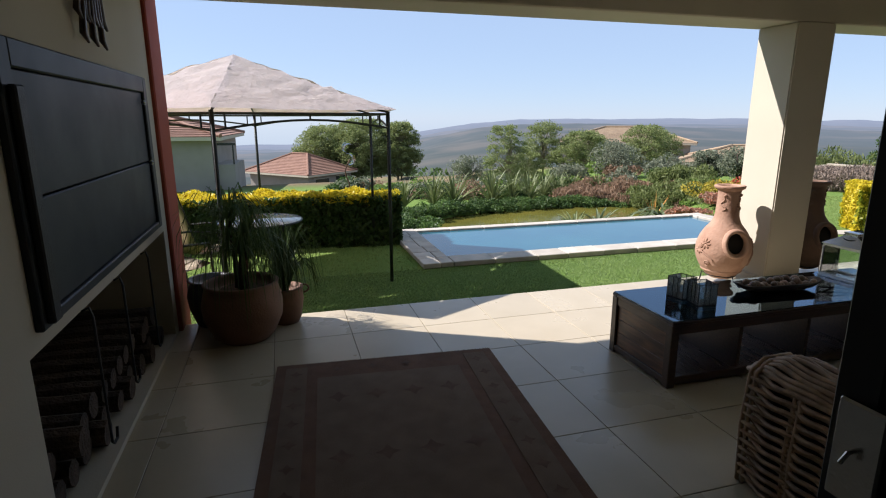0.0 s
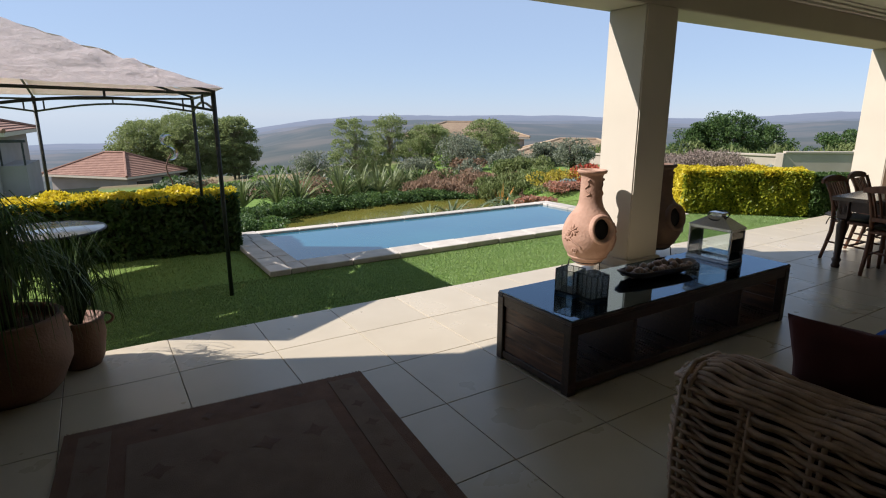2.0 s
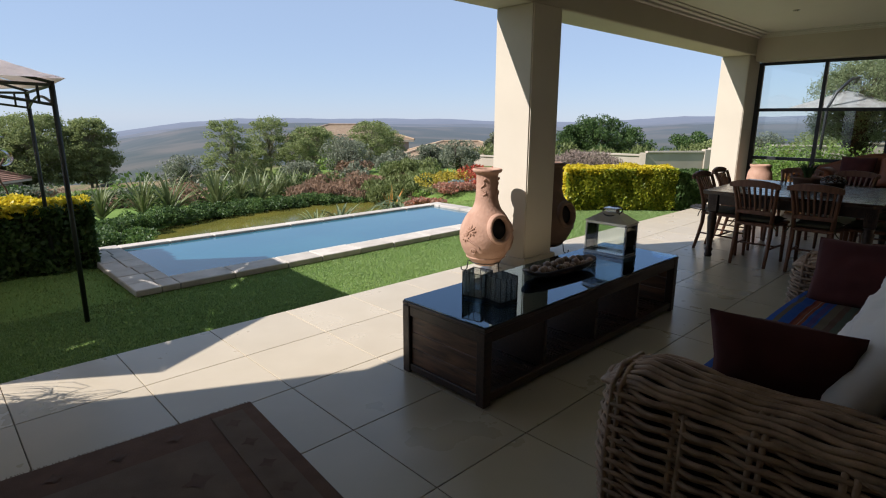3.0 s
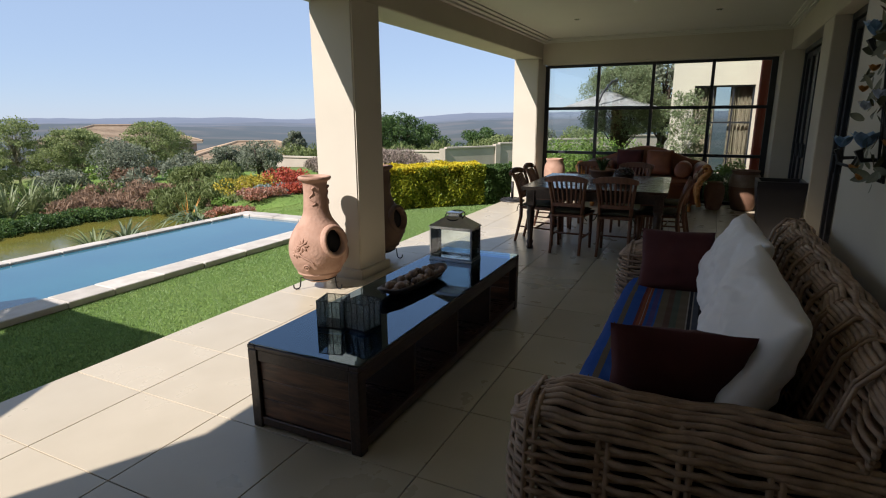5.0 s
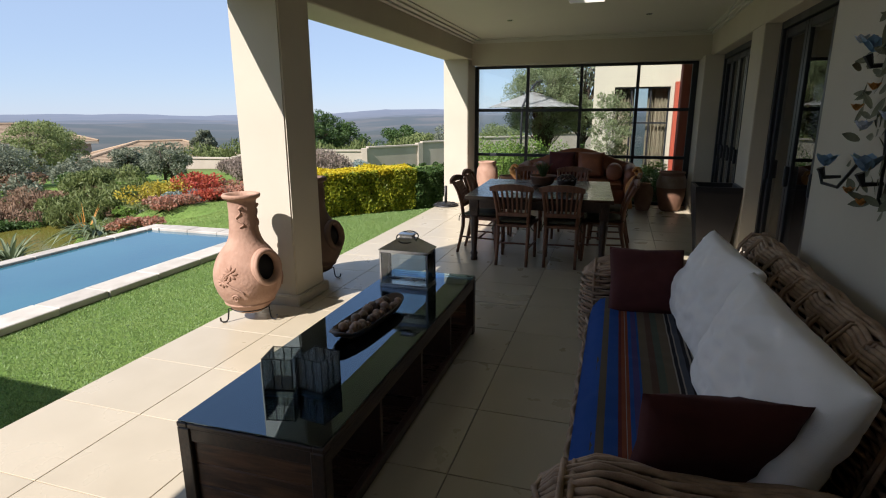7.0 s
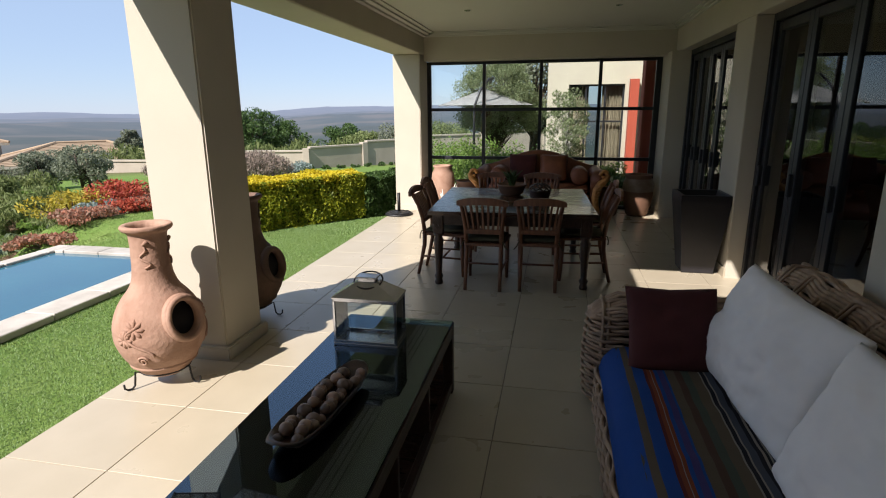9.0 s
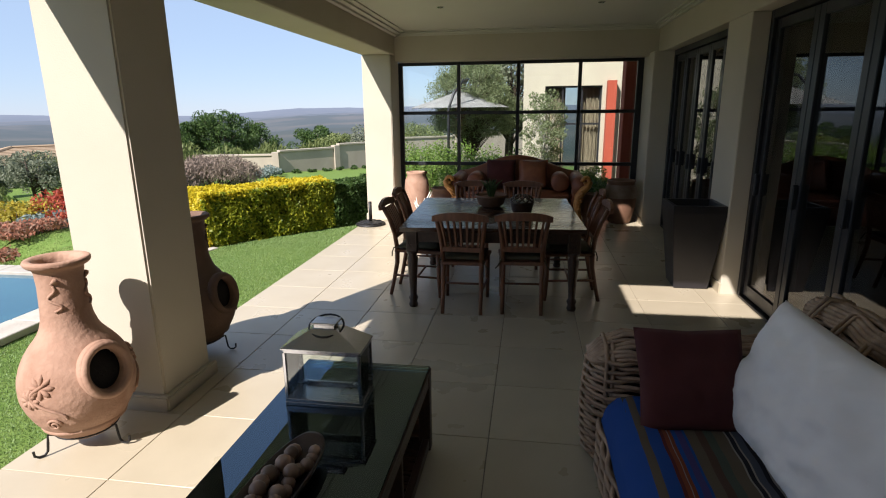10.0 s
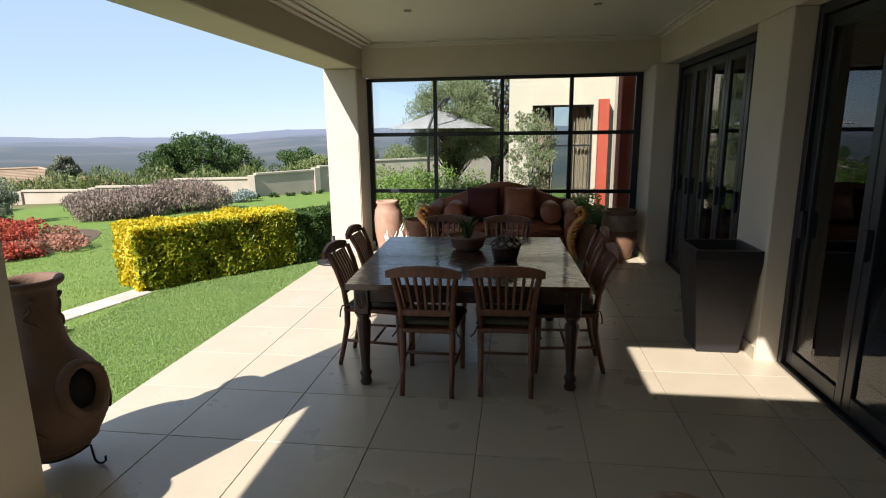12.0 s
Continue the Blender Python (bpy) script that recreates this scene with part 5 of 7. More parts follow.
# bleached branching wood on the floor beside it
for x, y, h in ((10.55, 4.42, 0.52), (10.50, 4.10, 0.34)):
    dw = thing("driftwood", (x, y, 0), "bleached white branching driftwood ornament", "ornament", "driftwood ornaments")
    bm = bmesh.new()
    rng = random.Random(int(h * 100))
    for k in range(16):
        a = rng.uniform(0, 6.28)
        l = h * rng.uniform(0.5, 1.0)
        tube(bm, [(0, 0, 0), (0.05 * math.cos(a), 0.05 * math.sin(a), l * 0.45), (0.13 * math.cos(a + 0.5), 0.13 * math.sin(a + 0.5), l * 0.75), (0.17 * math.cos(a + 0.2), 0.17 * math.sin(a + 0.2), l)], [0.02, 0.016, 0.011, 0.004], 6)
    part("branches", bm, M_coral, dw, smooth=True)


# ---- metal flowers on the wall ----
def leaf_blade(bm, at, l, w, m, curl=0.25):
    rows = []
    for k in range(6):
        t = k / 5
        h = w * math.sin(math.pi * min(1, t * 0.93 + 0.07)) ** 0.8
        rows.append([bm.verts.new(m @ Vector((s * h, curl * l * t * t + (0.12 * h if s else 0), l * t)) + Vector(at)) for s in (-1, 0, 1)])
    for a, b in zip(rows, rows[1:]):
        for i in (0, 1):
            bm.faces.new((a[i], a[i + 1], b[i + 1], b[i]))


art = thing("wall_flowers", (3.45, 1.285, 1.62), "metal wall sculpture of blue blossoms and olive leaves", "wall art")
rng = random.Random(31)
for k in range(7):
    x = rng.uniform(-0.25, 0.25)
    part("stem", tube(bmesh.new(), [(0.02 * k - 0.06, 0.03, -0.36), (x * 0.4, 0.05, -0.1), (x, 0.06, 0.15), (x * 1.5 + rng.uniform(-0.1, 0.1), 0.05, 0.42)], 0.006, 6), M_black, art, smooth=True)
for k in range(120):
    bm = bmesh.new()
    x, z = rng.gauss(0, 0.20), rng.uniform(-0.36, 0.46)
    x = max(-0.42, min(0.42, x * (1.1 - abs(z))))
    leaf_blade(bm, (x, rng.uniform(0.02, 0.09), z), rng.uniform(0.05, 0.095), rng.uniform(0.011, 0.021), pose(0, 0, 0, rng.uniform(-30, 30), rng.uniform(-160, 160), rng.uniform(-40, 40)))
    part("leaf", bm, M_olivemetal, art)
for x, z, s, m in ((0.52, -0.24, 1.0, M_teal), (0.18, 0.25, 1.1, M_teal), (0.06, -0.22, 1.2, M_teal), (-0.12, 0.40, 1.1, M_teal), (-0.28, 0.1, 1.0, M_teal), (0.16, -0.06, 0.7, M_petal), (-0.06, -0.02, 0.7, M_petal), (-0.2, 0.24, 0.7, M_petal), (0.33, 0.30, 0.6, M_petal),
                   (0.26, 0.02, 0.5, M_amber), (0.12, 0.1, 0.5, M_amber), (-0.12, 0.12, 0.5, M_amber), (0.20, -0.33, 0.5, M_amber), (0.05, -0.36, 0.5, M_amber), (-0.3, -0.2, 0.5, M_amber), (0.0, 0.33, 0.5, M_amber)):
    bm = bmesh.new()
    for k in range(6):
        leaf_blade(bm, (x, 0.09, z), 0.075 * s, 0.026 * s, pose(0, 0, 0, 0, 0, 60 * k) @ pose(0, 0, 0, -24), 0.35)
    bl2 = part("blossom", bm, m, art, "enamelled metal blossom")
    if s >= 1:
        part("cup", tube(bmesh.new(), [(x, 0.02, z - 0.05), (x, 0.09, z - 0.055), (x, 0.11, z - 0.01)], [0.008, 0.012, 0.018], 6), M_black, bl2)
part("bracket", tube(bmesh.new(), [(0.30, 0.03, -0.2), (0.42, 0.06, -0.33), (0.50, 0.10, -0.32), (0.52, 0.11, -0.27)], 0.008, 6), M_black, art)
orn = thing("wall_branch", (-0.74, 3.86, 2.3), "dark metal branch ornament hung above the barbecue", "wall art")
for k in range(9):
    y = -0.2 + 0.05 * k
    part("twig", tube(bmesh.new(), [(0.02, y * 0.4, 0.25), (0.04, y * 0.7, 0.08), (0.03, y, -0.12 - 0.1 * (k % 3 == 1)), (0.04, y + 0.03, -0.16 - 0.1 * (k % 3 == 1))], [0.012, 0.012, 0.016, 0.006], 6), M_darkwood, orn, smooth=True)

# ---- garden: ground, pool, pond ----
PX0, PX1, PY0, PY1 = 1.80, 8.00, 7.22, 9.56        # outer edge of the pool


PCX, PCY, PA, PB, PT = 7.45, 15.55, 4.25, 2.15, radians(15)      # middle, half axes and turn of the pond


def pond_rim(a, q):
    """A point on the pond's wavy outline, scaled by q."""
    q *= 1 + 0.07 * math.sin(3 * a + 0.5) + 0.03 * math.sin(5 * a)
    u, v = PA * q * math.cos(a), PB * q * math.sin(a)
    return PCX + u * math.cos(PT) - v * math.sin(PT), PCY + u * math.sin(PT) + v * math.cos(PT)


def pond_in(x, y):
    """Below 1 inside the pond."""
    dx, dy = x - PCX, y - PCY
    u, v = (dx * math.cos(PT) + dy * math.sin(PT)) / PA, (dy * math.cos(PT) - dx * math.sin(PT)) / PB
    a = math.atan2(v, u)
    return math.hypot(u, v) / (1 + 0.07 * math.sin(3 * a + 0.5) + 0.03 * math.sin(5 * a))


def axis(lo, hi, step, far, fixed):
    v = list(np.arange(lo, hi, step))
    for s, e in ((1, hi), (-1, lo)):
        d, q = step, e
        while abs(q) < far:
            v.append(q)
            d *= 1.09
            q += s * d
    v = [q for q in v if min(abs(q - f) for f in fixed) > step * 0.3]
    return sorted(v + list(fixed))


gx, gy = axis(-8, 34, 0.5, 4600, (PX0 + 0.1, PX1 - 0.1)), axis(-6, 34, 0.5, 4600, (PY0 + 0.1, PY1 - 0.1))
vs = []
for y in gy:
    for x in gx:
        z = ground_z(x, y)
        q = pond_in(x, y)
        vs.append((x, y, z - 0.35 * smooth(1.15, 0.8, q)))
n = len(gx)
fs = []
for j in range(len(gy) - 1):
    for i in range(n - 1):
        cx, cy = (gx[i] + gx[i + 1]) / 2, (gy[j] + gy[j + 1]) / 2
        if PX0 + 0.1 < cx < PX1 - 0.1 and PY0 + 0.1 < cy < PY1 - 0.1 or (-1.3 < cx < 11.3 and -4.2 < cy < 5.0):
            continue
        fs.append((j * n + i, j * n + i + 1, (j + 1) * n + i + 1, (j + 1) * n + i))
me = bpy.data.meshes.new("ground")
me.from_pydata(vs, [], fs)
me.materials.append(M_land)
me.polygons.foreach_set("use_smooth", [True] * len(fs))
tagged(new("ground", me), "green lawn falling away to dry veld", "ground", "", S)

# far hills across the valley, as a ring of ridges round the place
SKY_AZ = (-180, -20, 10, 17, 23, 27, 31, 35, 40, 45, 55, 62, 67, 70, 72, 75, 78, 83, 88, 96, 130, 180)
SKY_EL = (-0.2, -0.1, 0.1, 0.05, -0.05, -0.35, -0.55, -0.6, -0.5, -0.35, -0.4, -0.38, -0.5, -0.75, -1.0, -1.4, -1.9, -2.5, -2.8, -2.8, -1.5, -0.2)
RADII = (210, 260, 330, 420, 520, 640, 780, 900, 1020, 1180, 1400, 1700, 2100, 2500, 2950, 3500, 4200, 5000)
DIP = (-7.5, -5.6, -4.3, -3.4, -2.7, -2.0, -1.25, -0.75, -0.45, -0.75, -1.15, -0.95, -0.5, -0.7, -0.45, 0.0, -0.35, -0.8)
azs = [-180 + 3 * k for k in range(64)] + [12 + 0.5 * k for k in range(170)] + [97 + 3 * k for k in range(28)]
vs, fs = [], []
for r0, dip in zip(RADII, DIP):
    for a in azs:
        hill = 1.0 if r0 > 1100 else smooth(80, 69, a) * smooth(40, 60, a)     # the nearer dark hill
        d = dip if r0 < 700 else dip - (1 - hill) * 0.9 * (r0 < 1300)
        e = float(np.interp(a, SKY_AZ, SKY_EL)) + 0.36 + d
        c, sn = math.cos(radians(a)), math.sin(radians(a))
        if r0 > 600:
            e += 0.16 * noise.noise((c * r0 * 0.004, sn * r0 * 0.004, r0 * 0.01)) + 0.05 * noise.noise((c * 60, sn * 60, r0))
        vs.append((r0 * c, r0 * sn, 1.6 + r0 * math.tan(radians(e))))
n = len(azs)
for j in range(len(RADII) - 1):
    for i in range(n - 1):
        fs.append((j * n + i, j * n + i + 1, (j + 1) * n + i + 1, (j + 1) * n + i))
me = bpy.data.meshes.new("distant_hills")
me.from_pydata(vs, [], fs)
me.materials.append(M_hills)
me.polygons.foreach_set("use_smooth", [True] * len(fs))
tagged(new("distant_hills", me), "hazy blue and brown hills across the valley", "hills", "", S)

pool = thing("swimming_pool", (0, 0, 0), "rectangular blue swimming pool with pale stone coping", "swimming pool", "", S)
part("basin", box(box(box(box(box(bmesh.new(), PX0 + 0.1, PY0 + 0.1, -1.5, PX1 - 0.1, PY1 - 0.1, -1.4), PX0 + 0.1, PY0 + 0.1, -1.4, PX0 + 0.3, PY1 - 0.1, -0.195), PX1 - 0.3, PY0 + 0.1, -1.4, PX1 - 0.1, PY1 - 0.1, -0.195), PX0 + 0.3, PY0 + 0.1, -1.4, PX1 - 0.3, PY0 + 0.3, -0.195), PX0 + 0.3, PY1 - 0.25, -1.4, PX1 - 0.3, PY1 - 0.1, -0.195), M_poolwall, pool)
part("water", bx(PX0 + 0.28, PY0 + 0.28, -1.38, PX1 - 0.28, PY1 - 0.2, -0.168), M_water, pool, "calm blue water")
rng = random.Random(17)


def slab(x0, y0, x1, y1, z0, z1):
    j = lambda: rng.uniform(-0.008, 0.008)
    part("stone", bx(x0 + 0.004, y0 + 0.004 + j(), z0, x1 - 0.004, y1 - 0.004 + j(), z1 + j() * 0.35, 0.007), M_stone, pool)


x = PX0 + 0.42
while x < PX1 - 0.1:
    w = min(rng.uniform(0.45, 0.68), PX1 - x)
    slab(x, PY0, x + w, PY0 + 0.34, -0.195, -0.128)
    x += w
y = PY0
while y < PY1 - 0.1:
    w = min(rng.uniform(0.28, 0.42), PY1 - y)
    h = rng.uniform(0.18, 0.26)
    slab(PX0, y, PX0 + h, y + w, -0.195, -0.128)
    slab(PX0 + h, y, PX0 + 0.42, y + w, -0.195, -0.128)
    y += w
x = PX0 + 0.42
while x < PX1 - 0.2:
    w = min(0.6, PX1 - x)
    slab(x, PY1 - 0.2, x + w, PY1, -0.195, -0.135)
    x += w
y = PY0 + 0.34
while y < PY1 - 0.25:
    w = min(0.55, PY1 - 0.2 - y)
    slab(PX1 - 0.3, y, PX1, y + w, -0.195, -0.132)
    y += w
pt = thing("stepping_path", (8.05, 7.72, -0.2), "pale stone slab edging in the lawn", "path", "", S, rz=-13)
for k in range(3):
    part("stone", bx(k * 0.46, -0.16, -0.05, k * 0.46 + 0.452, 0.16, 0.018, 0.008), M_stone, pt)
# pond water
bm = bmesh.new()
ring = []
for k in range(72):
    ring.append(bm.verts.new((*pond_rim(2 * math.pi * k / 72, 1.06), -1.36)))
bm.faces.new(ring)
solid("pond_water", bm, M_pond, "murky green garden pond", "pond", S)


# ---- leaves and plants ----
def leaves(name, pts, size, m, parent, aspect=0.5, label="", tilt=1.0, kind=""):
    """Many small pointed leaves, each a folded four-corner blade, as one mesh."""
    r = np.random.RandomState(len(pts) % 9973)
    c = np.asarray(pts, float)
    k = len(c)
    s = size * r.uniform(0.65, 1.3, (k, 1))
    u = r.normal(0, 1, (k, 3)) * (1, 1, tilt)
    u /= np.linalg.norm(u, axis=1, keepdims=True) + 1e-9
    w = np.cross(u, r.normal(0, 1, (k, 3)))
    w /= np.linalg.norm(w, axis=1, keepdims=True) + 1e-9
    up = np.cross(u, w)
    v = np.stack([c - u * s, c + w * s * aspect + up * s * 0.12, c + u * s, c - w * s * aspect + up * s * 0.12], 1).reshape(-1, 3)
    me = bpy.data.meshes.new(name)
    me.vertices.add(4 * k)
    me.vertices.foreach_set("co", v.ravel())
    me.loops.add(4 * k)
    me.loops.foreach_set("vertex_index", np.arange(4 * k))
    me.polygons.add(k)
    me.polygons.foreach_set("loop_start", np.arange(k) * 4)
    me.update()
    me.validate()
    me.materials.append(m)
    ob = new(name, me)
    ob.parent = parent
    if label:
        ob["label"] = label
    return tagged(ob, kind=kind)


def blob(r, n, c, rad, low=-1.0):
    """Points thick near the surface of an uneven ball."""
    d = r.normal(0, 1, (n, 3))
    d /= np.linalg.norm(d, axis=1, keepdims=True)
    d[:, 2] = np.maximum(d[:, 2], low)
    return np.asarray(c) + d * np.asarray(rad) * (r.uniform(0.35, 1.0, (n, 1)) ** 0.45)


def tree(name, at, h, rad, m, n, seed, label, group, flat=0.6, stems=1, leaf=0.09, clumps=26, trunk_r=0.09, low=0.3, bark=None, puff=(0.22, 0.42)):
    """A tapered trunk, limbs and a broken crown of leaf clumps."""
    t = thing(name, at, label, "tree", group)
    r = np.random.RandomState(seed)
    bm = bmesh.new()
    cc = []
    for k in range(clumps):
        a, q = r.uniform(0, 6.283), rad * r.uniform(0.15, 0.85) ** 0.6
        z = h * (low + (1 - low) * r.uniform(0.1, 0.92)) 
        edge = math.sqrt(max(0.08, 1 - ((z / h - low) / (1 - low) * 1.9 - 0.85) ** 2))
        cc.append((q * edge * math.cos(a), q * edge * math.sin(a), z))
    for s in range(stems):
        b = (r.uniform(-0.25, 0.25) * (stems > 1) * rad * 0.5, r.uniform(-0.25, 0.25) * (stems > 1) * rad * 0.5, -0.1)
        top = (b[0] * 2 + r.uniform(-0.1, 0.1), b[1] * 2 + r.uniform(-0.1, 0.1), h * 0.85)
        tube(bm, [b, ((b[0] + top[0]) / 2 + r.uniform(-0.1, 0.1), (b[1] + top[1]) / 2, h * 0.4), top], [trunk_r, trunk_r * 0.7, trunk_r * 0.15], 7)
        for c in cc[s::stems]:
            z0 = max(0.1 * h, min(h * 0.6, c[2] * 0.55))
            f = z0 / (h * 0.85)
            p0 = (b[0] + (top[0] - b[0]) * f, b[1] + (top[1] - b[1]) * f, z0)
            tube(bm, [p0, ((p0[0] + c[0]) * 0.5, (p0[1] + c[1]) * 0.5, (p0[2] + c[2]) * 0.5 + 0.05 * h), c], [trunk_r * 0.4, trunk_r * 0.25, trunk_r * 0.08], 5)
    part("trunk", bm, bark or M_bark, t, smooth=True)
    pts = []
    for c in cc:
        q = rad * r.uniform(*puff)
        pts.append(blob(r, n // clumps, c, (q, q, q * flat)))
    if puff[0] < 0.15:          # thin sprays between the clumps
        pts.append(np.concatenate(pts)[::3] + r.normal(0, rad * 0.045, (len(np.concatenate(pts)[::3]), 3)))
    leaves("crown", np.concatenate(pts), leaf, m, t)
    return t


def bush(name, at, rad, h, m, n, seed, label, category, group, leaf=0.05, clumps=9, spiky=False):
    """A low plant: short stems and a lumpy head of leaves."""
    t = thing(name, at, label, category, group)
    r = np.random.RandomState(seed)
    pts, bm = [], bmesh.new()
    for k in range(clumps):
        a, q = r.uniform(0, 6.283), rad * math.sqrt(r.uniform(0, 0.75))
        z = h * r.uniform(0.35, 0.75) * (1.1 - 0.5 * q / rad)
        pts.append(blob(r, n // clumps, (q * math.cos(a), q * math.sin(a), z), (rad * 0.45, rad * 0.45, h * 0.36)))
        tube(bm, [(0.2 * q * math.cos(a), 0.2 * q * math.sin(a), -0.05), (q * math.cos(a), q * math.sin(a), z)], [0.02, 0.008], 5)
    part("stems", bm, M_bark, t)
    p = np.concatenate(pts)
    p[:, 2] = np.maximum(p[:, 2], 0.02)
    leaves("foliage", p, leaf, m, t, tilt=2.2 if spiky else 1.0, aspect=0.22 if spiky else 0.5)
    return t


def rosette(name, at, n, l, m, seed, label, category, group, w=0.05, droop=0.4, upright=0.9):
    """Sword leaves from one crown: agave, aloe, flax."""
    t = thing(name, at, label, category, group)
    r = random.Random(seed)
    for k in range(n):
        a, q = r.uniform(0, 6.283), r.uniform(0.35, 1.0)
        e = upright * r.uniform(0.45, 1.15)
        ll = l * r.uniform(0.7, 1.1)
        bm = bmesh.new()
        old = None
        for i in range(6):
            s = i / 5
            el = e - droop * s * s * q * 1.6
            d = ll * s
            x = d * math.cos(el) * math.cos(a)
            y = d * math.cos(el) * math.sin(a)
            z = max(0.0, d * math.sin(max(-0.2, el)))
            ww = w * (1 - s) ** 0.7 * (0.7 + 0.6 * s)
            ring = [bm.verts.new((x - math.sin(a) * ww, y + math.cos(a) * ww, z + ww * 0.35)), bm.verts.new((x, y, z - 0.004)), bm.verts.new((x + math.sin(a) * ww, y - math.cos(a) * ww, z + ww * 0.35))]
            if old:
                for j in (0, 1):
                    bm.faces.new((old[j], old[j + 1], ring[j + 1], ring[j]))
            old = ring
        part("leaf", bm, m, t)
    return t


def at_ground(x, y, dz=0.0):
    return (x, y, ground_z(x, y) + dz)


def hedge(name, at, rz, l, d, h, n, seed, label, m_top, m_side, leaf=0.036):
    """A clipped hedge: a dark core for the branches and the shade among them, leaves thick on every face, brighter
    growth on top and at the sunny end.
    """
    t = thing(name, at, label, "hedge", "", rz=rz)
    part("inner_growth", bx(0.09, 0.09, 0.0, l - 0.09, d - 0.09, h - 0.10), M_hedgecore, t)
    r = np.random.RandomState(seed)
    u = r.uniform(0, 1, (n, 3))
    bump = lambda a, b: 0.035 * np.sin(a * 5.1 + seed) * np.sin(b * 6.3) + 0.025 * np.sin(a * 13 + b * 9)
    top = np.stack([u[:, 0] * l, u[:, 1] * d, h + bump(u[:, 0] * l, u[:, 1] * d) - 0.10 * r.uniform(0, 1, n) ** 2], 1)
    top = np.concatenate([top, np.stack([0.02 - bump(u[:, 1] * d, u[:, 2] * h)[: n // 3] + 0.08 * r.uniform(0, 1, n // 3), u[: n // 3, 1] * d, u[: n // 3, 2] * h], 1)])
    v = r.uniform(0, 1, (n, 3))
    side = np.concatenate([np.stack([v[:, 0] * l, 0.0 + bump(v[:, 0] * l, v[:, 2] * h) + 0.10 * r.uniform(0, 1, n) ** 2, v[:, 2] * h], 1),
                           np.stack([v[: n // 2, 0] * l, d - 0.08 * r.uniform(0, 1, n // 2), v[: n // 2, 2] * h], 1),
                           np.stack([l - 0.08 * r.uniform(0, 1, n // 4), v[: n // 4, 1] * d, v[: n // 4, 2] * h], 1)])
    side[:, 2] = np.maximum(side[:, 2], 0.01)
    leaves("top_growth", top, leaf, m_top, t, 0.55, "bright yellow new leaves")
    leaves("side_growth", side, leaf, m_side, t, 0.55, "green leaves")
    return t


hedge("golden_hedge", (9.31, 7.40, -0.22), -34.8, 2.25, 0.78, 0.80, 9000, 3, "clipped golden-yellow hedge on the lawn, in full sun", L_yellow, L_hedge)
hedge("green_hedge", (11.16, 6.12, -0.25), -34.8, 1.3, 0.65, 0.74, 4500, 5, "clipped dark green hedge beside the golden one", L_dark, L_dark)
hedge("golden_hedge", (-4.2, 9.34, -0.22), -6.2, 6.07, 0.8, 0.78, 16000, 9, "long clipped golden-topped hedge behind the gazebo", L_yellow, L_dark)

# turf: short blades, thick near the veranda
def turf(name, x0, y0, x1, y1, n, seed, m, h, label):
    r = np.random.RandomState(seed)
    x, y = r.uniform(x0, x1, n), r.uniform(y0, y1, n)
    keep = ~((x > PX0) & (x < PX1) & (y > PY0) & (y < PY1)) & ~((x > 9) & (y < 5.45))
    x, y = x[keep], y[keep]
    n = len(x)
    z = np.array([ground_z(a, b) for a, b in zip(x, y)])
    a, l, w = r.uniform(0, 6.283, n), h * r.uniform(0.5, 1.2, n), r.uniform(0.0025, 0.0055, n) * (h / 0.02)
    ln = r.normal(0, 0.6, (n, 2)) * l[:, None]
    v = np.stack([np.stack([x - np.sin(a) * w, y + np.cos(a) * w, z - 0.003], 1), np.stack([x + np.sin(a) * w, y - np.cos(a) * w, z - 0.003], 1), np.stack([x + ln[:, 0], y + ln[:, 1], z + l], 1)], 1).reshape(-1, 3)
    me = bpy.data.meshes.new(name)
    me.vertices.add(3 * n)
    me.vertices.foreach_set("co", v.ravel())
    me.loops.add(3 * n)
    me.loops.foreach_set("vertex_index", np.arange(3 * n))
    me.polygons.add(n)
    me.polygons.foreach_set("loop_start", np.arange(n) * 3)
    me.update()
    me.materials.append(m)
    tagged(new(name, me), label, "grass", "", "stuff")


turf("turf_grass", -3.0, 5.41, 15.0, 7.25, 290000, 1, L_blade, 0.017, "short bright green turf along the veranda")
turf("lawn_grass", -4.0, 7.0, 17.0, 13.0, 170000, 2, L_lawn, 0.022, "mown lawn grass round the pool")

# round the pond and behind the pool
rng = random.Random(77)
for k in range(44):
    x, y = pond_rim(0.05 + 3.3 * k / 43, 1.10 + rng.uniform(0, 0.1))
    bush("pond_plant", at_ground(x, y), rng.uniform(0.42, 0.6), rng.uniform(0.34, 0.5), L_hedgelow if k % 3 == 1 else L_dark, 1500, k, "low green waterside plant at the pond's edge", "plant", "pondside plants", 0.034, 8)
for k, (x, y, l) in enumerate(((4.2, 19.6, 0.95), (5.3, 19.6, 1.2), (6.0, 19.4, 1.3), (7.5, 19.5, 1.3), (8.4, 19.8, 1.2), (9.3, 20.2, 1.15), (10.1, 20.6, 1.2), (10.9, 20.9, 1.1), (11.7, 21.2, 1.1), (12.6, 20.6, 0.9))):
    rosette("flax_plant", at_ground(x, y), 54, l * 1.15, L_agave, k, "clump of tall grey-green sword-leaved flax", "plant", "flax clumps", 0.055, 0.2, 1.3)
rosette("aloe", at_ground(10.6, 13.9), 60, 1.15, L_aloe, 41, "large spreading grey-green aloe", "aloe", "aloes", 0.07, 0.75, 0.95)
rosette("aloe", at_ground(8.0, 13.1), 34, 0.8, L_aloe, 43, "small spiky green aloe by the pond", "aloe", "aloes", 0.055, 0.3, 1.0)
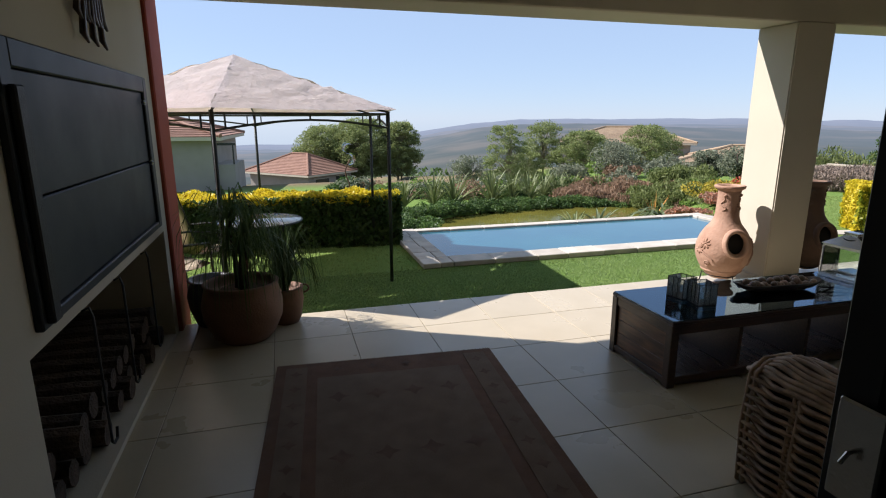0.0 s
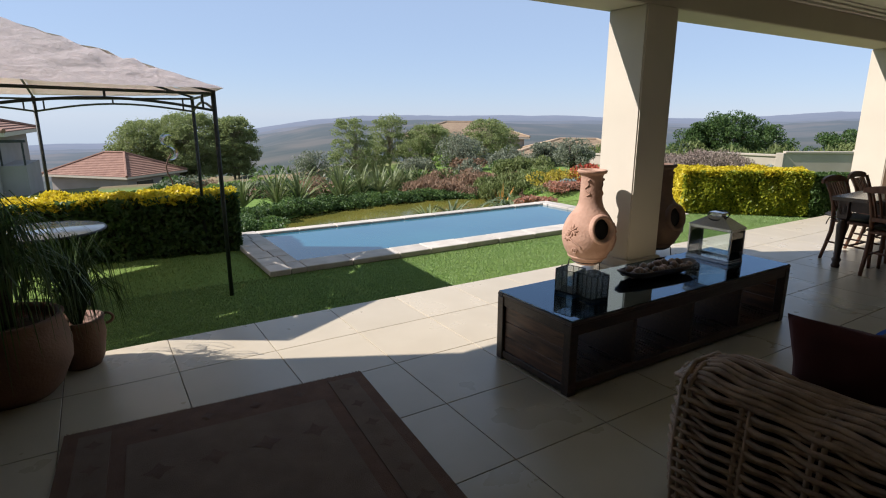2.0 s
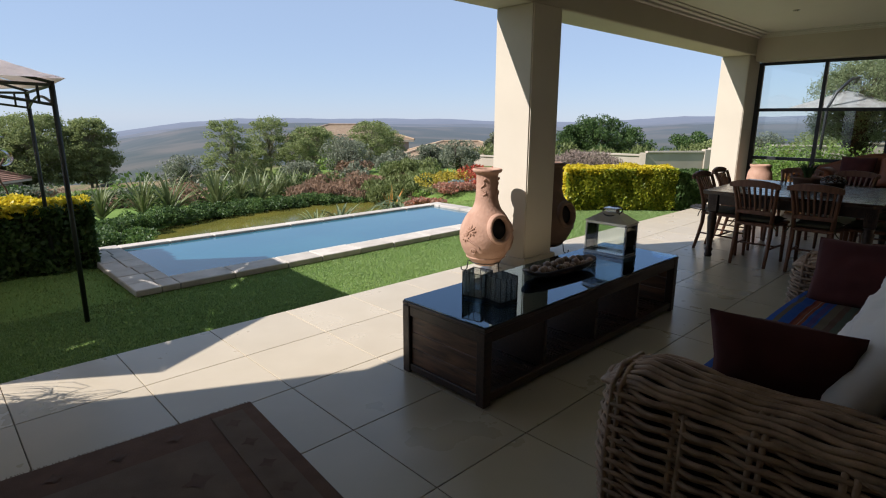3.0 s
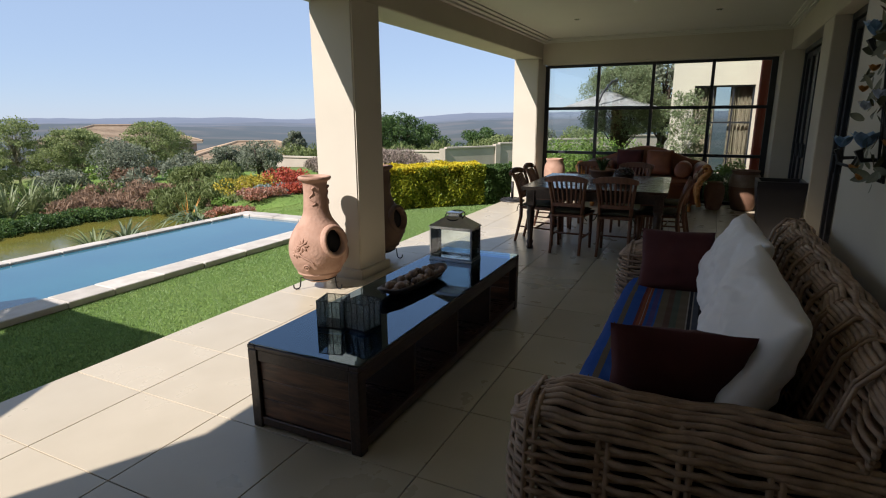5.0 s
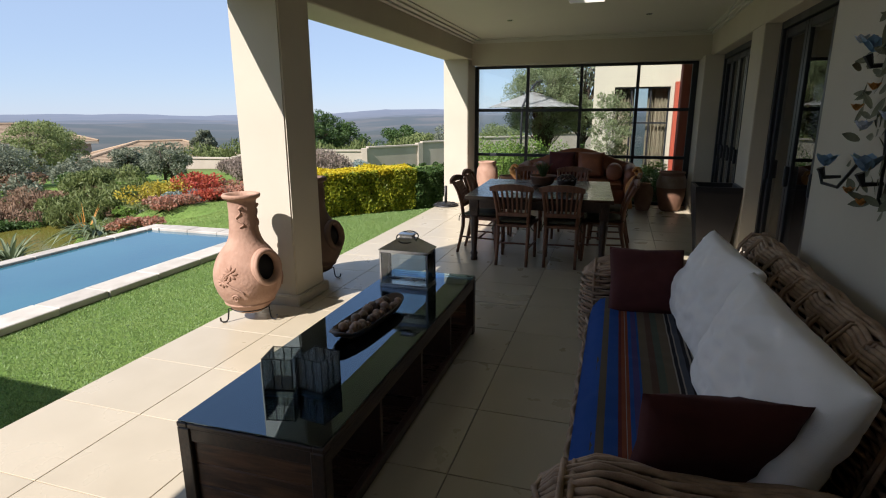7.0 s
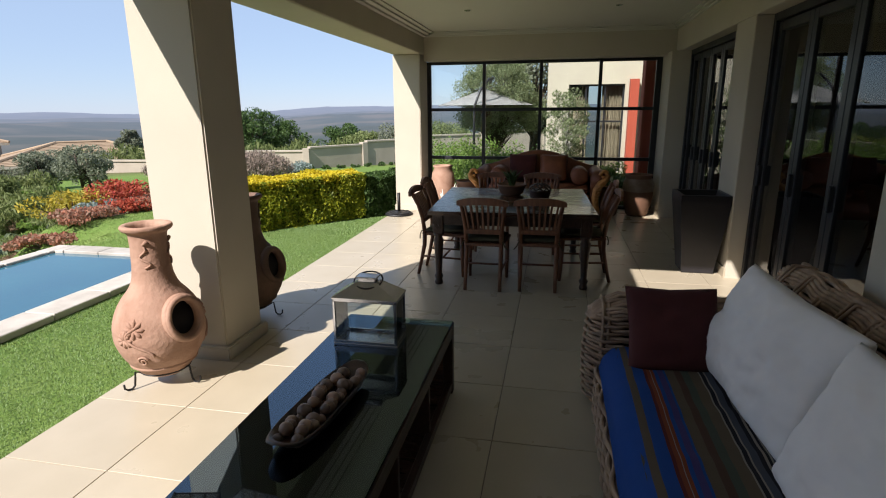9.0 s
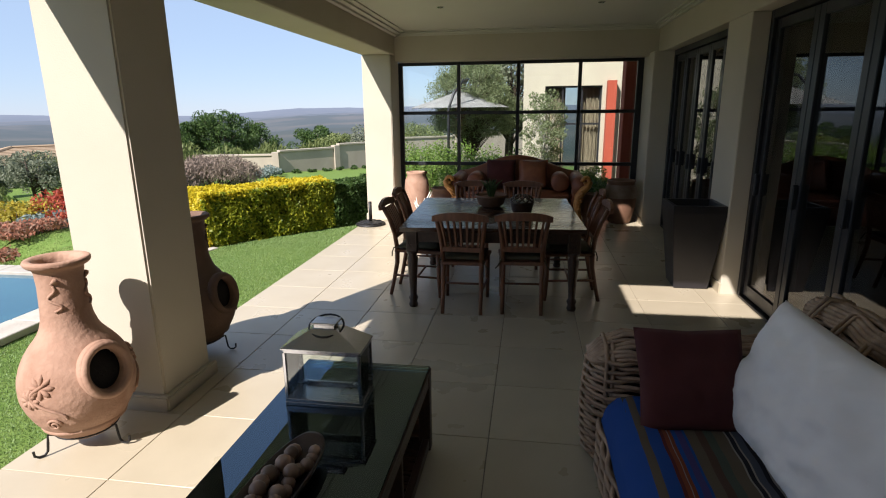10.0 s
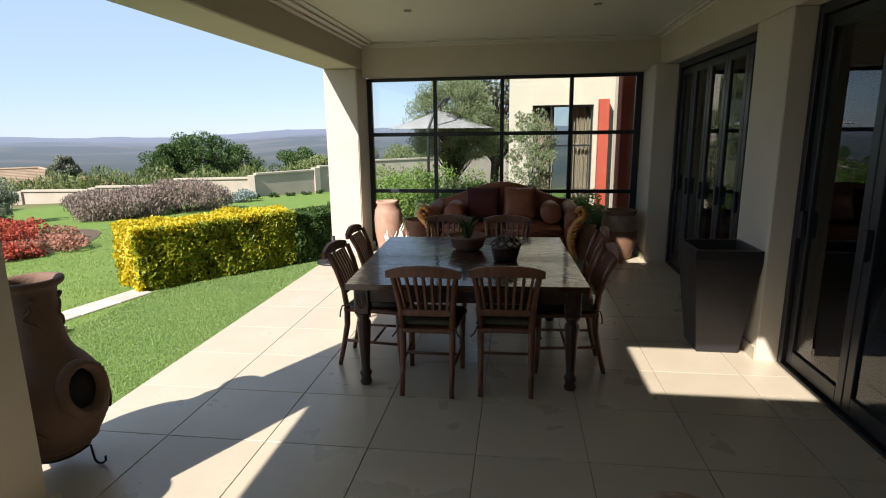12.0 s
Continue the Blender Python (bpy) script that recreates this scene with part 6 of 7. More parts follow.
rosette("aloe", at_ground(7.2, 12.9), 30, 0.7, L_agave, 44, "small spiky green aloe by the pond", "aloe", "aloes", 0.055, 0.3, 1.0)
rosette("aloe", at_ground(10.75, 14.5), 9, 0.85, L_orange, 47, "cluster of upright orange aloe flower spikes", "aloe", "aloes", 0.024, 0.05, 1.5)
for k, (x, y, r0, h, m, lb) in enumerate((
        (10.7, 19.0, 0.8, 0.75, L_dry, "dry pinkish-brown tussock grass"), (11.4, 18.7, 0.8, 0.7, L_dry, "dry pinkish-brown tussock grass"), (12.1, 18.2, 0.8, 0.7, L_dry, "dry pinkish-brown tussock grass"), (12.6, 17.3, 0.8, 0.8, L_reed, "tall pale green reeds"),
        (12.2, 16.3, 0.7, 0.75, L_reed, "tall pale green reeds"), (13.3, 16.0, 0.9, 0.8, L_reed, "tall pale green reeds"), (11.6, 19.6, 0.9, 0.8, L_dry, "dry pinkish-brown tussock grass"),
        (14.0, 16.8, 0.9, 0.8, L_reed, "tall pale green reeds"), (8.2, 20.4, 0.9, 0.6, L_dark, "dark green shrub"), (12.9, 19.0, 1.0, 0.8, L_dry, "dry pinkish-brown tussock grass"), (13.6, 17.8, 0.9, 0.8, L_reed, "tall pale green reeds"))):
    bush("tall_grass", at_ground(x, y), r0, h, m, 2400, 100 + k, lb + " behind the pond", "grass clump", "grass clumps", 0.085, 9, True)
for k, (x, y, r0, h, m, lb) in enumerate((
        (11.3, 12.7, 0.75, 0.62, L_yelfl, "yellow-flowering shrub"), (12.3, 13.4, 0.8, 0.7, L_yelfl, "yellow-flowering shrub"), (12.1, 12.4, 0.7, 0.6, L_redfl, "bright red succulent shrub"), (13.0, 12.9, 0.6, 0.6, L_redfl, "bright red succulent shrub"),
        (10.4, 11.4, 0.6, 0.28, L_pinkfl, "salmon-coloured ground cover"), (11.3, 11.5, 0.6, 0.3, L_redfl, "red ground cover"), (12.2, 11.4, 0.7, 0.35, L_pinkfl, "salmon-coloured ground cover"), (11.4, 12.0, 0.45, 0.3, L_grey, "silver-blue succulent mound"),
        (13.2, 12.0, 0.8, 0.38, L_pinkfl, "salmon-coloured ground cover"), (9.6, 11.6, 0.5, 0.22, L_pinkfl, "salmon-coloured ground cover"))):
    bush("bedding_plant", at_ground(x, y), r0, h, m, 1300, 200 + k, lb + " in the flower bed", "flower", "bedding plants", 0.042, 8)
for k in range(30):
    x, y = 3.0 + 0.42 * k + rng.uniform(-0.4, 0.4), 22.0 + rng.uniform(0, 4.0) - 0.22 * max(0, k - 12)
    m, lb = ((L_dark, "dark green shrub"), (L_olive, "grey-green shrub"), (L_dry, "dry brown shrub"), (L_bright, "fresh green shrub"))[k % 4]
    bush("border_shrub", at_ground(x, y), rng.uniform(0.6, 1.0), rng.uniform(0.5, 0.95), m, 900, 260 + k, lb + " in the border behind the pond", "shrub", "border shrubs", 0.07, 7)
for k in range(22):
    x, y = rng.uniform(11.0, 14.0), rng.uniform(14.6, 17.6)
    if pond_in(x, y) < 1.15:
        continue
    m, lb = ((L_dry, "dry brown tussock"), (L_reed, "pale green tussock"), (L_bright, "fresh green ground cover"))[k % 3]
    bush("border_tussock", at_ground(x, y), rng.uniform(0.4, 0.7), rng.uniform(0.25, 0.5), m, 700, 800 + k, lb + " between pond and flower bed", "grass clump", "border tussocks", 0.06, 6, k % 3 < 2)
for k in range(64):
    x, y = rng.uniform(3.2, 12.2), rng.uniform(11.6, 15.6)
    if pond_in(x, y) < 1.02 or math.hypot(x - 10.7, y - 14.1) < 0.8:
        continue
    bush("bank_cover", at_ground(x, y), rng.uniform(0.4, 0.6), rng.uniform(0.10, 0.20), (L_reed, L_olive, L_dry, L_reed)[k % 4], 600, 860 + k, "low " + ("olive-green", "grey-green", "dry brown", "olive-green")[k % 4] + " ground cover on the pond bank", "ground cover", "bank ground cover", 0.045, 8, True)
soil = bmesh.new()
ring = [soil.verts.new((12.3 + 3.1 * math.cos(a) + 0.3 * math.sin(4 * a), 12.65 + 1.25 * math.sin(a) + 0.42 * math.cos(a) * 2.2 * 0.5 + 0.15 * math.sin(5 * a), -0.28)) for a in [2 * math.pi * k / 60 for k in range(60)]]
for v in ring:
    v.co.z = ground_z(v.co.x, v.co.y) + 0.012
mid = soil.verts.new((12.3, 12.65, ground_z(12.3, 12.65) + 0.02))
for a, b in zip(ring, ring[1:] + ring[:1]):
    soil.faces.new((a, b, mid))
solid("flower_bed", soil, M_soil, "bare reddish soil of the flower bed", "flower bed", S)
for k, (x, y, r0, h) in enumerate(((19.8, 13.5, 1.4, 1.1), (18.2, 14.6, 1.2, 0.85), (19.9, 15.6, 1.3, 0.85), (21.3, 17.6, 1.1, 0.75))):
    bush("bare_shrub", at_ground(x, y), r0, h, L_twig, 9000, 300 + k, "large bare grey-brown twiggy shrub before the garden wall", "shrub", "bare shrubs", 0.065, 22, True)
bush("silver_shrub", at_ground(23.6, 13.4), 0.6, 0.45, L_grey, 1200, 320, "silver-blue rounded shrub before the garden wall", "shrub", "", 0.05)
for k in range(9):
    x, y = 25.0 + k * 0.75, 13.55 - k * 0.42
    bush("edging_plant", at_ground(x, y), 0.22, 0.2, L_dark, 200, 330 + k, "tiny dark shrub along the garden wall", "shrub", "edging shrubs", 0.05, 4)

# olives and feathery thorn trees
for k, (x, y, r0, h) in enumerate(((14.25, 22.0, 1.2, 1.4), (15.35, 20.0, 0.88, 0.85), (16.45, 19.0, 0.66, 1.18), (16.7, 17.4, 0.85, 1.35), (9.8, 29.0, 1.1, 1.5), (20.5, 22.5, 1.1, 1.1), (12.9, 23.4, 0.9, 1.0))):
    tree("olive_tree", at_ground(x, y), h, r0, L_olive, 5200, 400 + k, "round grey-green olive bush with low branches", "olive bushes", 0.9, 3, 0.045, 34, 0.05, 0.08)
for k, (x, y, r0, h, n, lf) in enumerate(((5.0, 64.3, 3.7, 6.3, 15000, 0.12), (9.0, 63.0, 4.3, 6.8, 19000, 0.12), (12.6, 61.0, 2.6, 6.3, 13000, 0.12), (10.5, 25.5, 1.15, 2.95, 4200, 0.05), (13.5, 27.5, 1.35, 2.6, 4200, 0.055), (14.7, 25.7, 1.45, 1.9, 5200, 0.055), (19.0, 26.5, 1.4, 2.3, 5200, 0.055), (11.9, 26.6, 1.2, 1.75, 4200, 0.05), (16.4, 27.6, 1.2, 1.8, 4200, 0.055), (22.5, 30.0, 1.5, 2.3, 4200, 0.055))):
    tree("thorn_tree", at_ground(x, y), h * 1.12, r0, L_fever, int(n * 2.0), 500 + k, "feathery light green thorn tree with thin pale stems", "thorn trees", 0.45, 5 if r0 > 2 else 2, lf * 0.75, 330 if r0 > 2 else 150, 0.08 if r0 > 2 else 0.025, 0.06, M_palebark, (0.10, 0.24))
for k, (x, y, r0, h, m) in enumerate(((44.0, 27.6, 2.7, 5.4, L_dark), (46.2, 26.0, 2.3, 5.0, L_dark), (42.6, 29.4, 2.1, 4.6, L_dark), (46.5, 20.5, 2.0, 4.2, L_dark), (38.0, 34.0, 1.1, 3.9, L_olive), (48.0, 16.0, 2.4, 4.0, L_olive), (50.0, 12.0, 2.6, 4.2, L_fever), (44.0, 17.8, 1.8, 3.2, L_fever))):
    tree("broad_tree", at_ground(x, y), h, r0, m, 15000, 600 + k, "dense dark green broad tree beyond the garden wall", "trees beyond the wall", 0.85, 2, 0.085, 60, 0.12, 0.12, None, (0.18, 0.36))
r = np.random.RandomState(9)
u = r.uniform(0, 1, (16000, 3))
x, y = 27.0 + 11.5 * u[:, 0] + 3 * u[:, 1], 27.5 - 19.0 * u[:, 0] + 4 * u[:, 1]
z = np.array([ground_z(a, b) for a, b in zip(x, y)]) + (u[:, 2] ** 0.8) * (1.25 + 0.35 * np.sin(x * 1.3) + 0.3 * np.sin(y * 2.1))
leaves("reed_belt", np.stack([x, y, z], 1), 0.17, L_reed, None, 0.22, "", 3.0)
tagged(bpy.data.objects["reed_belt"], "belt of tall pale green reeds beyond the garden wall", "reeds", "", "stuff")
u = r.uniform(0, 1, (26000, 3))
a = radians(18) + radians(115) * u[:, 0]
d = 50 + 120 * u[:, 1] ** 1.5
x, y = 3 + d * np.cos(a), 5 + d * np.sin(a)
nn = np.array([noise.noise((p * 0.05, q * 0.05, 3.0)) for p, q in zip(x, y)])
keep = (nn > 0.22) & (d > 75)
x, y, u, nn = x[keep], y[keep], u[keep], nn[keep]
z = np.array([ground_z(p, q) for p, q in zip(x, y)]) + u[:, 2] * (0.4 + 3.5 * nn)
leaves("far_woods", np.stack([x, y, z], 1), 0.42, L_dark, None, 0.6)
tagged(bpy.data.objects["far_woods"], "scattered dark woods on the slope far off", "woods", "", "stuff")

# ---- garden wall ----
PTS = [(37.0, 3.5), (34.3, 7.0), (31.6, 10.4), (28.9, 12.4), (26.2, 14.3), (25.4, 17.6), (24.9, 20.9), (24.6, 24.2), (24.3, 27.5)]
gw = thing("garden_wall", (0, 0, 0), "stepped beige rendered garden wall with capped panels and piers", "wall", "", S)
for k, ((xa, ya), (xb, yb)) in enumerate(zip(PTS, PTS[1:])):
    l, a = math.hypot(xb - xa, yb - ya), math.degrees(math.atan2(yb - ya, xb - xa))
    zb = min(ground_z(xa, ya), ground_z(xb, yb)) - 0.2
    zt = 0.38 - 0.15 * k - (0.12 if k > 4 else 0)
    m = pose(xa, ya, 0, 0, 0, a)
    pn = part("panel", bx(0.15, -0.07, zb, l - 0.15, 0.07, zt, 0, 1, m), M_bwall, gw)
    part("cap", bx(0.15, -0.13, zt, l - 0.15, 0.13, zt + 0.09, 0.01, 1, m), M_bwall, pn)
    part("pier", bx(-0.16, -0.16, zb, 0.15, 0.16, zt + 0.16, 0.01, 1, m), M_bwall, gw)

# ---- houses ----
def house(at, rz, w, d, wall_h, roof_h, roof_m, label, wins=(), over=0.5):
    """A rendered house with hipped tile roof in courses, ridge and hip caps, fascia and windows."""
    h = thing("house", at, label, "house", "neighbouring houses", rz=rz)
    part("wall", bx(0, 0, -2.5, w, d, wall_h), M_render, h)
    o = over
    n = 14
    for side in range(4):
        for k in range(n):
            bm = bmesh.new()
            def P(q, s, lift):
                x0, x1 = -o + (d / 2 + o) * q, w + o - (d / 2 + o) * q
                if w < d:
                    x0, x1 = -o + (w / 2 + o) * q, w + o - (w / 2 + o) * q
                y0, y1 = -o + (min(w, d) / 2 + o) * q, d + o - (min(w, d) / 2 + o) * q
                c = ((x0, y0), (x1, y0), (x1, y1), (x0, y1))
                return (*c[s % 4], wall_h + roof_h * q + lift)
            a = [bm.verts.new(P(k / n, side, 0.05)), bm.verts.new(P(k / n, side + 1, 0.05)), bm.verts.new(P((k + 1) / n, side + 1, 0.0)), bm.verts.new(P((k + 1) / n, side, 0.0))]
            bm.faces.new(a)
            b = [bm.verts.new(P(k / n, side, 0.0)), bm.verts.new(P(k / n, side + 1, 0.0))]
            bm.faces.new((b[0], b[1], a[1], a[0]))
            part("roof_course", bm, roof_m, h)
    part("fascia", bx(-o, -o, wall_h - 0.18, w + o, d + o, wall_h - 0.002), M_cream, h)
    q = min(w, d) / 2
    top = wall_h + roof_h
    for (x, y), (x2, y2) in (((-o, -o), (q, q)), ((w + o, -o), (w - q, q)), ((-o, d + o), (q, d - q)), ((w + o, d + o), (w - q, d - q)), ((q, q), (w - q, d - q))):
        part("ridge_cap", tube(bmesh.new(), [(x, y, wall_h + 0.06 if (x, y) != (q, q) else top + 0.05), (x2, y2, top + 0.05)], 0.11, 6), roof_m, h)
    for x, z, ww, hh in wins:
        wd = part("window", bx(x, -0.05, z, x + ww, 0.02, z + hh), M_winglass, h)
        part("window_frame", bx(x - 0.06, -0.08, z - 0.06, x + ww + 0.06, -0.052, z), M_cream, wd)
        part("window_frame", bx(x - 0.06, -0.08, z + hh, x + ww + 0.06, -0.052, z + hh + 0.06), M_cream, wd)
    return h


hb = house((-15.0, 32.5, -2.4), -4, 11.8, 8, 3.2, 1.25, M_roofred, "grey rendered house with red tile roof behind the hedge", ((1.5, 0.9, 1.4, 1.2), (5.0, 0.9, 1.4, 1.2)))
part("balcony_wall", bx(11.802, 0.3, -2.5, 12.75, 4.0, 1.75), M_render, hb)
for x in (11.86, 12.68):
    part("balcony_post", bx(x, 0.35, 1.75, x + 0.07, 0.42, 2.75), M_frame, hb)
part("balcony_beam", bx(11.81, 0.30, 2.75, 12.85, 0.48, 2.87), M_frame, hb)
house((2.5, 55.5, -5.6), 42, 6.2, 8.4, 2.0, 1.75, M_roofred, "low house with red hipped tile roof down the slope", ((1.0, 0.3, 1.8, 1.2), (3.9, 0.1, 1.6, 1.5)))
house((27.3, 51.8, -5.2), -33.7, 12.2, 8.5, 4.6, 1.4, M_rooftan, "large house with tan hipped tile roof among trees", ((1.5, 3.0, 1.6, 1.2), (5.5, 3.0, 1.6, 1.2), (9.5, 3.0, 1.6, 1.2)))
house((32.0, 39.6, -4.6), -43.4, 10.8, 7.5, 2.75, 1.25, M_rooftan, "second tan-roofed house lower on the slope", ((2, 1.0, 1.5, 1.2), (6, 1.0, 1.5, 1.2)))

# ---- hexagonal gazebo with its table and chairs ----
gz = thing("gazebo", (-0.32, 7.88, -0.2), "hexagonal gazebo with pale cloth canopy on dark steel posts", "gazebo")
EZ, TZ, RR = 1.985, 2.63, 2.05
cor = [(RR * math.cos(radians(267 + 60 * k)), RR * math.sin(radians(267 + 60 * k))) for k in range(6)]
for k in range(6):
    (xa, ya), (xb, yb) = cor[k], cor[(k + 1) % 6]
    bm = bmesh.new()
    gq = {}
    N1 = 26
    for i in range(N1 + 1):
        for j in range(N1 + 1 - i):
            p, q = i / N1, j / N1
            s = 1 - p - q
            x, y = s * 0 + p * xa + q * xb, p * ya + q * yb
            e = p + q
            z = TZ + (EZ - TZ) * (1.12 * e - 0.12 * e * e) - 0.05 * p * q * e + 0.02 * noise.noise((x * 3 + k, y * 3, 0)) * math.sin(math.pi * e) + 0.045 * noise.noise((x * 4 + y * 3, y * 9 - x * 3, k)) * math.sin(math.pi * min(1, e * 0.95))
            gq[i, j] = bm.verts.new((x, y, z))
    for i in range(N1):
        for j in range(N1 - i):
            bm.faces.new((gq[i, j], gq[i + 1, j], gq[i, j + 1]))
            if i + j < N1 - 1:
                bm.faces.new((gq[i + 1, j], gq[i + 1, j + 1], gq[i, j + 1]))
    bmesh.ops.solidify(bm, geom=list(bm.faces), thickness=0.006)
    part("canopy_panel", bm, M_canopy, gz, "", True)
    ux, uy = 0.95 * xa, 0.95 * ya
    wx, wy = 0.95 * xb, 0.95 * yb
    part("post", tube(bmesh.new(), [(ux, uy, -0.01), (ux, uy, EZ - 0.02)], 0.021, 8), M_pole, gz, smooth=True)
    bm = bmesh.new()
    tube(bm, [(ux, uy, EZ - 0.05), (wx, wy, EZ - 0.05)], 0.013, 6)
    tube(bm, [(ux + (wx - ux) * t, uy + (wy - uy) * t, EZ - 0.20 + 0.09 * math.sin(math.pi * t)) for t in [i / 10 for i in range(11)]], 0.012, 6)
    for t in (0.06, 0.5, 0.94):
        x, y = ux + (wx - ux) * t, uy + (wy - uy) * t
        tube(bm, [(x, y, EZ - 0.05), (x, y, EZ - 0.20 + 0.09 * math.sin(math.pi * t))], 0.010, 5)
    part("lattice", bm, M_pole, gz)
    part("rafter", tube(bmesh.new(), [(ux, uy, EZ - 0.03), (ux * 0.5, uy * 0.5, (EZ + TZ) / 2 - 0.11), (0, 0, TZ - 0.05)], 0.013, 6), M_pole, gz)
gt = thing("garden_table", (-0.15, 7.45, -0.2), "round glass-topped garden table on steel legs", "table")
g = part("glass_top", lathe(bmesh.new(), [(0.001, 0.70), (0.48, 0.70), (0.485, 0.704), (0.48, 0.708), (0.001, 0.708)], 36), M_frost, gt, "pale glass top", True)
part("rim", tube(bmesh.new(), [(0.485 * math.cos(a), 0.485 * math.sin(a), 0.70) for a in [2 * math.pi * k / 36 for k in range(36)]], 0.012, 6, True), M_pole, gt)
for k in range(4):
    a = radians(45 + 90 * k)
    part("leg", tube(bmesh.new(), [(0.40 * math.cos(a), 0.40 * math.sin(a), 0.69), (0.28 * math.cos(a), 0.28 * math.sin(a), 0.35), (0.38 * math.cos(a), 0.38 * math.sin(a), 0.0)], 0.013, 6), M_pole, gt)


def garden_chair(at, rz):
    c = thing("garden_chair", at, "beige sling garden chair with dark steel frame", "garden chair", "garden chairs", rz=rz)
    for y in (-0.27, 0.27):
        part("side_frame", tube(bmesh.new(), [(0.27, y, 0), (0.25, y, 0.40), (0.24, y, 0.62), (-0.05, y, 0.64), (-0.26, y, 0.62)], 0.014, 6), M_pole, c)
        part("back_frame", tube(bmesh.new(), [(-0.36, y, 0), (-0.20, y, 0.40), (-0.26, y, 0.62), (-0.36, y * 0.95, 1.0)], 0.014, 6), M_pole, c)
    part("cross_bar", tube(bmesh.new(), [(-0.36, -0.26, 1.0), (-0.37, 0, 1.02), (-0.36, 0.26, 1.0)], 0.014, 6), M_pole, c)
    bm = bmesh.new()
    old = None
    for x, z in ((0.26, 0.40), (0.12, 0.375), (-0.05, 0.365), (-0.19, 0.40), (-0.235, 0.52), (-0.28, 0.72), (-0.355, 0.98)):
        ring = [bm.verts.new((x, y, z)) for y in (-0.255, 0, 0.255)]
        if old:
            for i in (0, 1):
                bm.faces.new((old[i], old[i + 1], ring[i + 1], ring[i]))
        old = ring
    bmesh.ops.solidify(bm, geom=list(bm.faces), thickness=0.006)
    part("sling", bm, M_sling, c, "beige woven sling", True)
    return c


gc = garden_chair((-0.80, 7.55, -0.2), -10)
copy_thing(gc, pose(-1.0, 6.75, -0.2, 0, 0, 40))
ws = thing("wind_ornament", (1.32, 10.9, -0.28), "rusty metal crescent ornament on a wavy stake", "garden ornament")
part("stake", tube(bmesh.new(), [(0.05 * math.sin(k * 1.1) - 0.1 * (1 - k / 12), 0, -0.02 + k * 0.105) for k in range(-9, 13)], 0.012, 6), M_rust, ws, smooth=True)
for z, r0, f in ((1.25, 0.10, 0), (1.45, 0.085, 2.6)):
    bm = bmesh.new()
    old = None
    for k in range(15):
        a = f - 1.9 + 3.8 * k / 14
        w = 0.028 * math.sin(math.pi * k / 14) + 0.002
        ring = [bm.verts.new(((r0 + s * w) * math.cos(a), 0.01 * s * t, z + (r0 + s * w) * math.sin(a))) for s, t in ((-1, 1), (1, 1), (1, -1), (-1, -1))]
        if old:
            for i in range(4):
                bm.faces.new((old[i], old[(i + 1) % 4], ring[(i + 1) % 4], ring[i]))
        old = ring
    part("crescent", bm, M_steel, ws)

# ---- courtyard beyond the glazed end ----
cw = thing("house_wing", (16.0, 0, -0.2), "cream rendered house wing with a curtained window", "house")
for a in ((0, -3.0, 0, 0.4, 1.17, 4.2), (0, 2.49, 0, 0.4, 3.0, 4.2), (0, 1.17, 2.45, 0.4, 2.49, 4.2), (0, 1.17, 0, 0.4, 2.49, 0.35), (0.4, 2.6, 0, 6.0, 3.0, 4.2)):
    part("wall", bx(*a), M_cream, cw)
part("roof", bx(-0.5, -3.2, 4.2, 6.5, 3.4, 4.4, 0.02), M_cream, cw)
wf = part("window", bx(0.14, 1.17, 0.35, 0.16, 2.49, 2.45), M_winclear, cw)
wf.visible_shadow = False
for y in (1.17, 1.60, 2.05, 2.45):
    part("window_frame", bx(0.10, y, 0.35, 0.16, y + 0.04, 2.45), M_frame, wf)
for z in (0.35, 1.55, 2.41):
    part("window_frame", bx(0.098, 1.17, z, 0.162, 2.49, z + 0.04), M_frame, wf)
for y0, y1 in ((1.19, 1.68), (2.0, 2.47)):
    bm = bmesh.new()
    old = None
    for k in range(25):
        y = y0 + (y1 - y0) * k / 24
        ring = [bm.verts.new((0.28 + 0.03 * math.sin(k * 1.6), y, z)) for z in (0.36, 2.44)]
        if old:
            bm.faces.new((old[0], old[1], ring[1], ring[0]))
        old = ring
    bmesh.ops.solidify(bm, geom=list(bm.faces), thickness=0.004)
    part("curtain", bm, M_curtain, cw, "beige gathered curtain", True)
part("red_column", bx(-0.25, 0.88, 0, -0.002, 1.08, 2.55), M_red, cw, "brick-red painted column")
sw = thing("side_wall", (11.62, 0.9, -0.2), "shaded grey-beige side wall with a red painted end", "wall", "", S)
part("red_end", bx(0.2, -0.35, 0, 0.55, 0.42, 3.6, 0.01), M_red, sw, "brick-red painted pier")
part("panel", bx(0.55, -0.35, 0, 4.12, -0.12, 4.2), M_cream, sw)
um = thing("cantilever_umbrella", (16.4, 4.6, -0.25), "open grey cantilever umbrella on a steel mast", "umbrella")
bm = bmesh.new()
ring = [bm.verts.new((1.25 * math.cos(a), 1.25 * math.sin(a), 2.03)) for a in [2 * math.pi * k / 8 for k in range(8)]]
tp = bm.verts.new((0, 0, 2.44))
for a, b in zip(ring, ring[1:] + ring[:1]):
    bm.faces.new((a, b, tp))
bmesh.ops.solidify(bm, geom=list(bm.faces), thickness=0.01)
part("canopy", bm, M_umbrella, um, "grey cloth canopy")
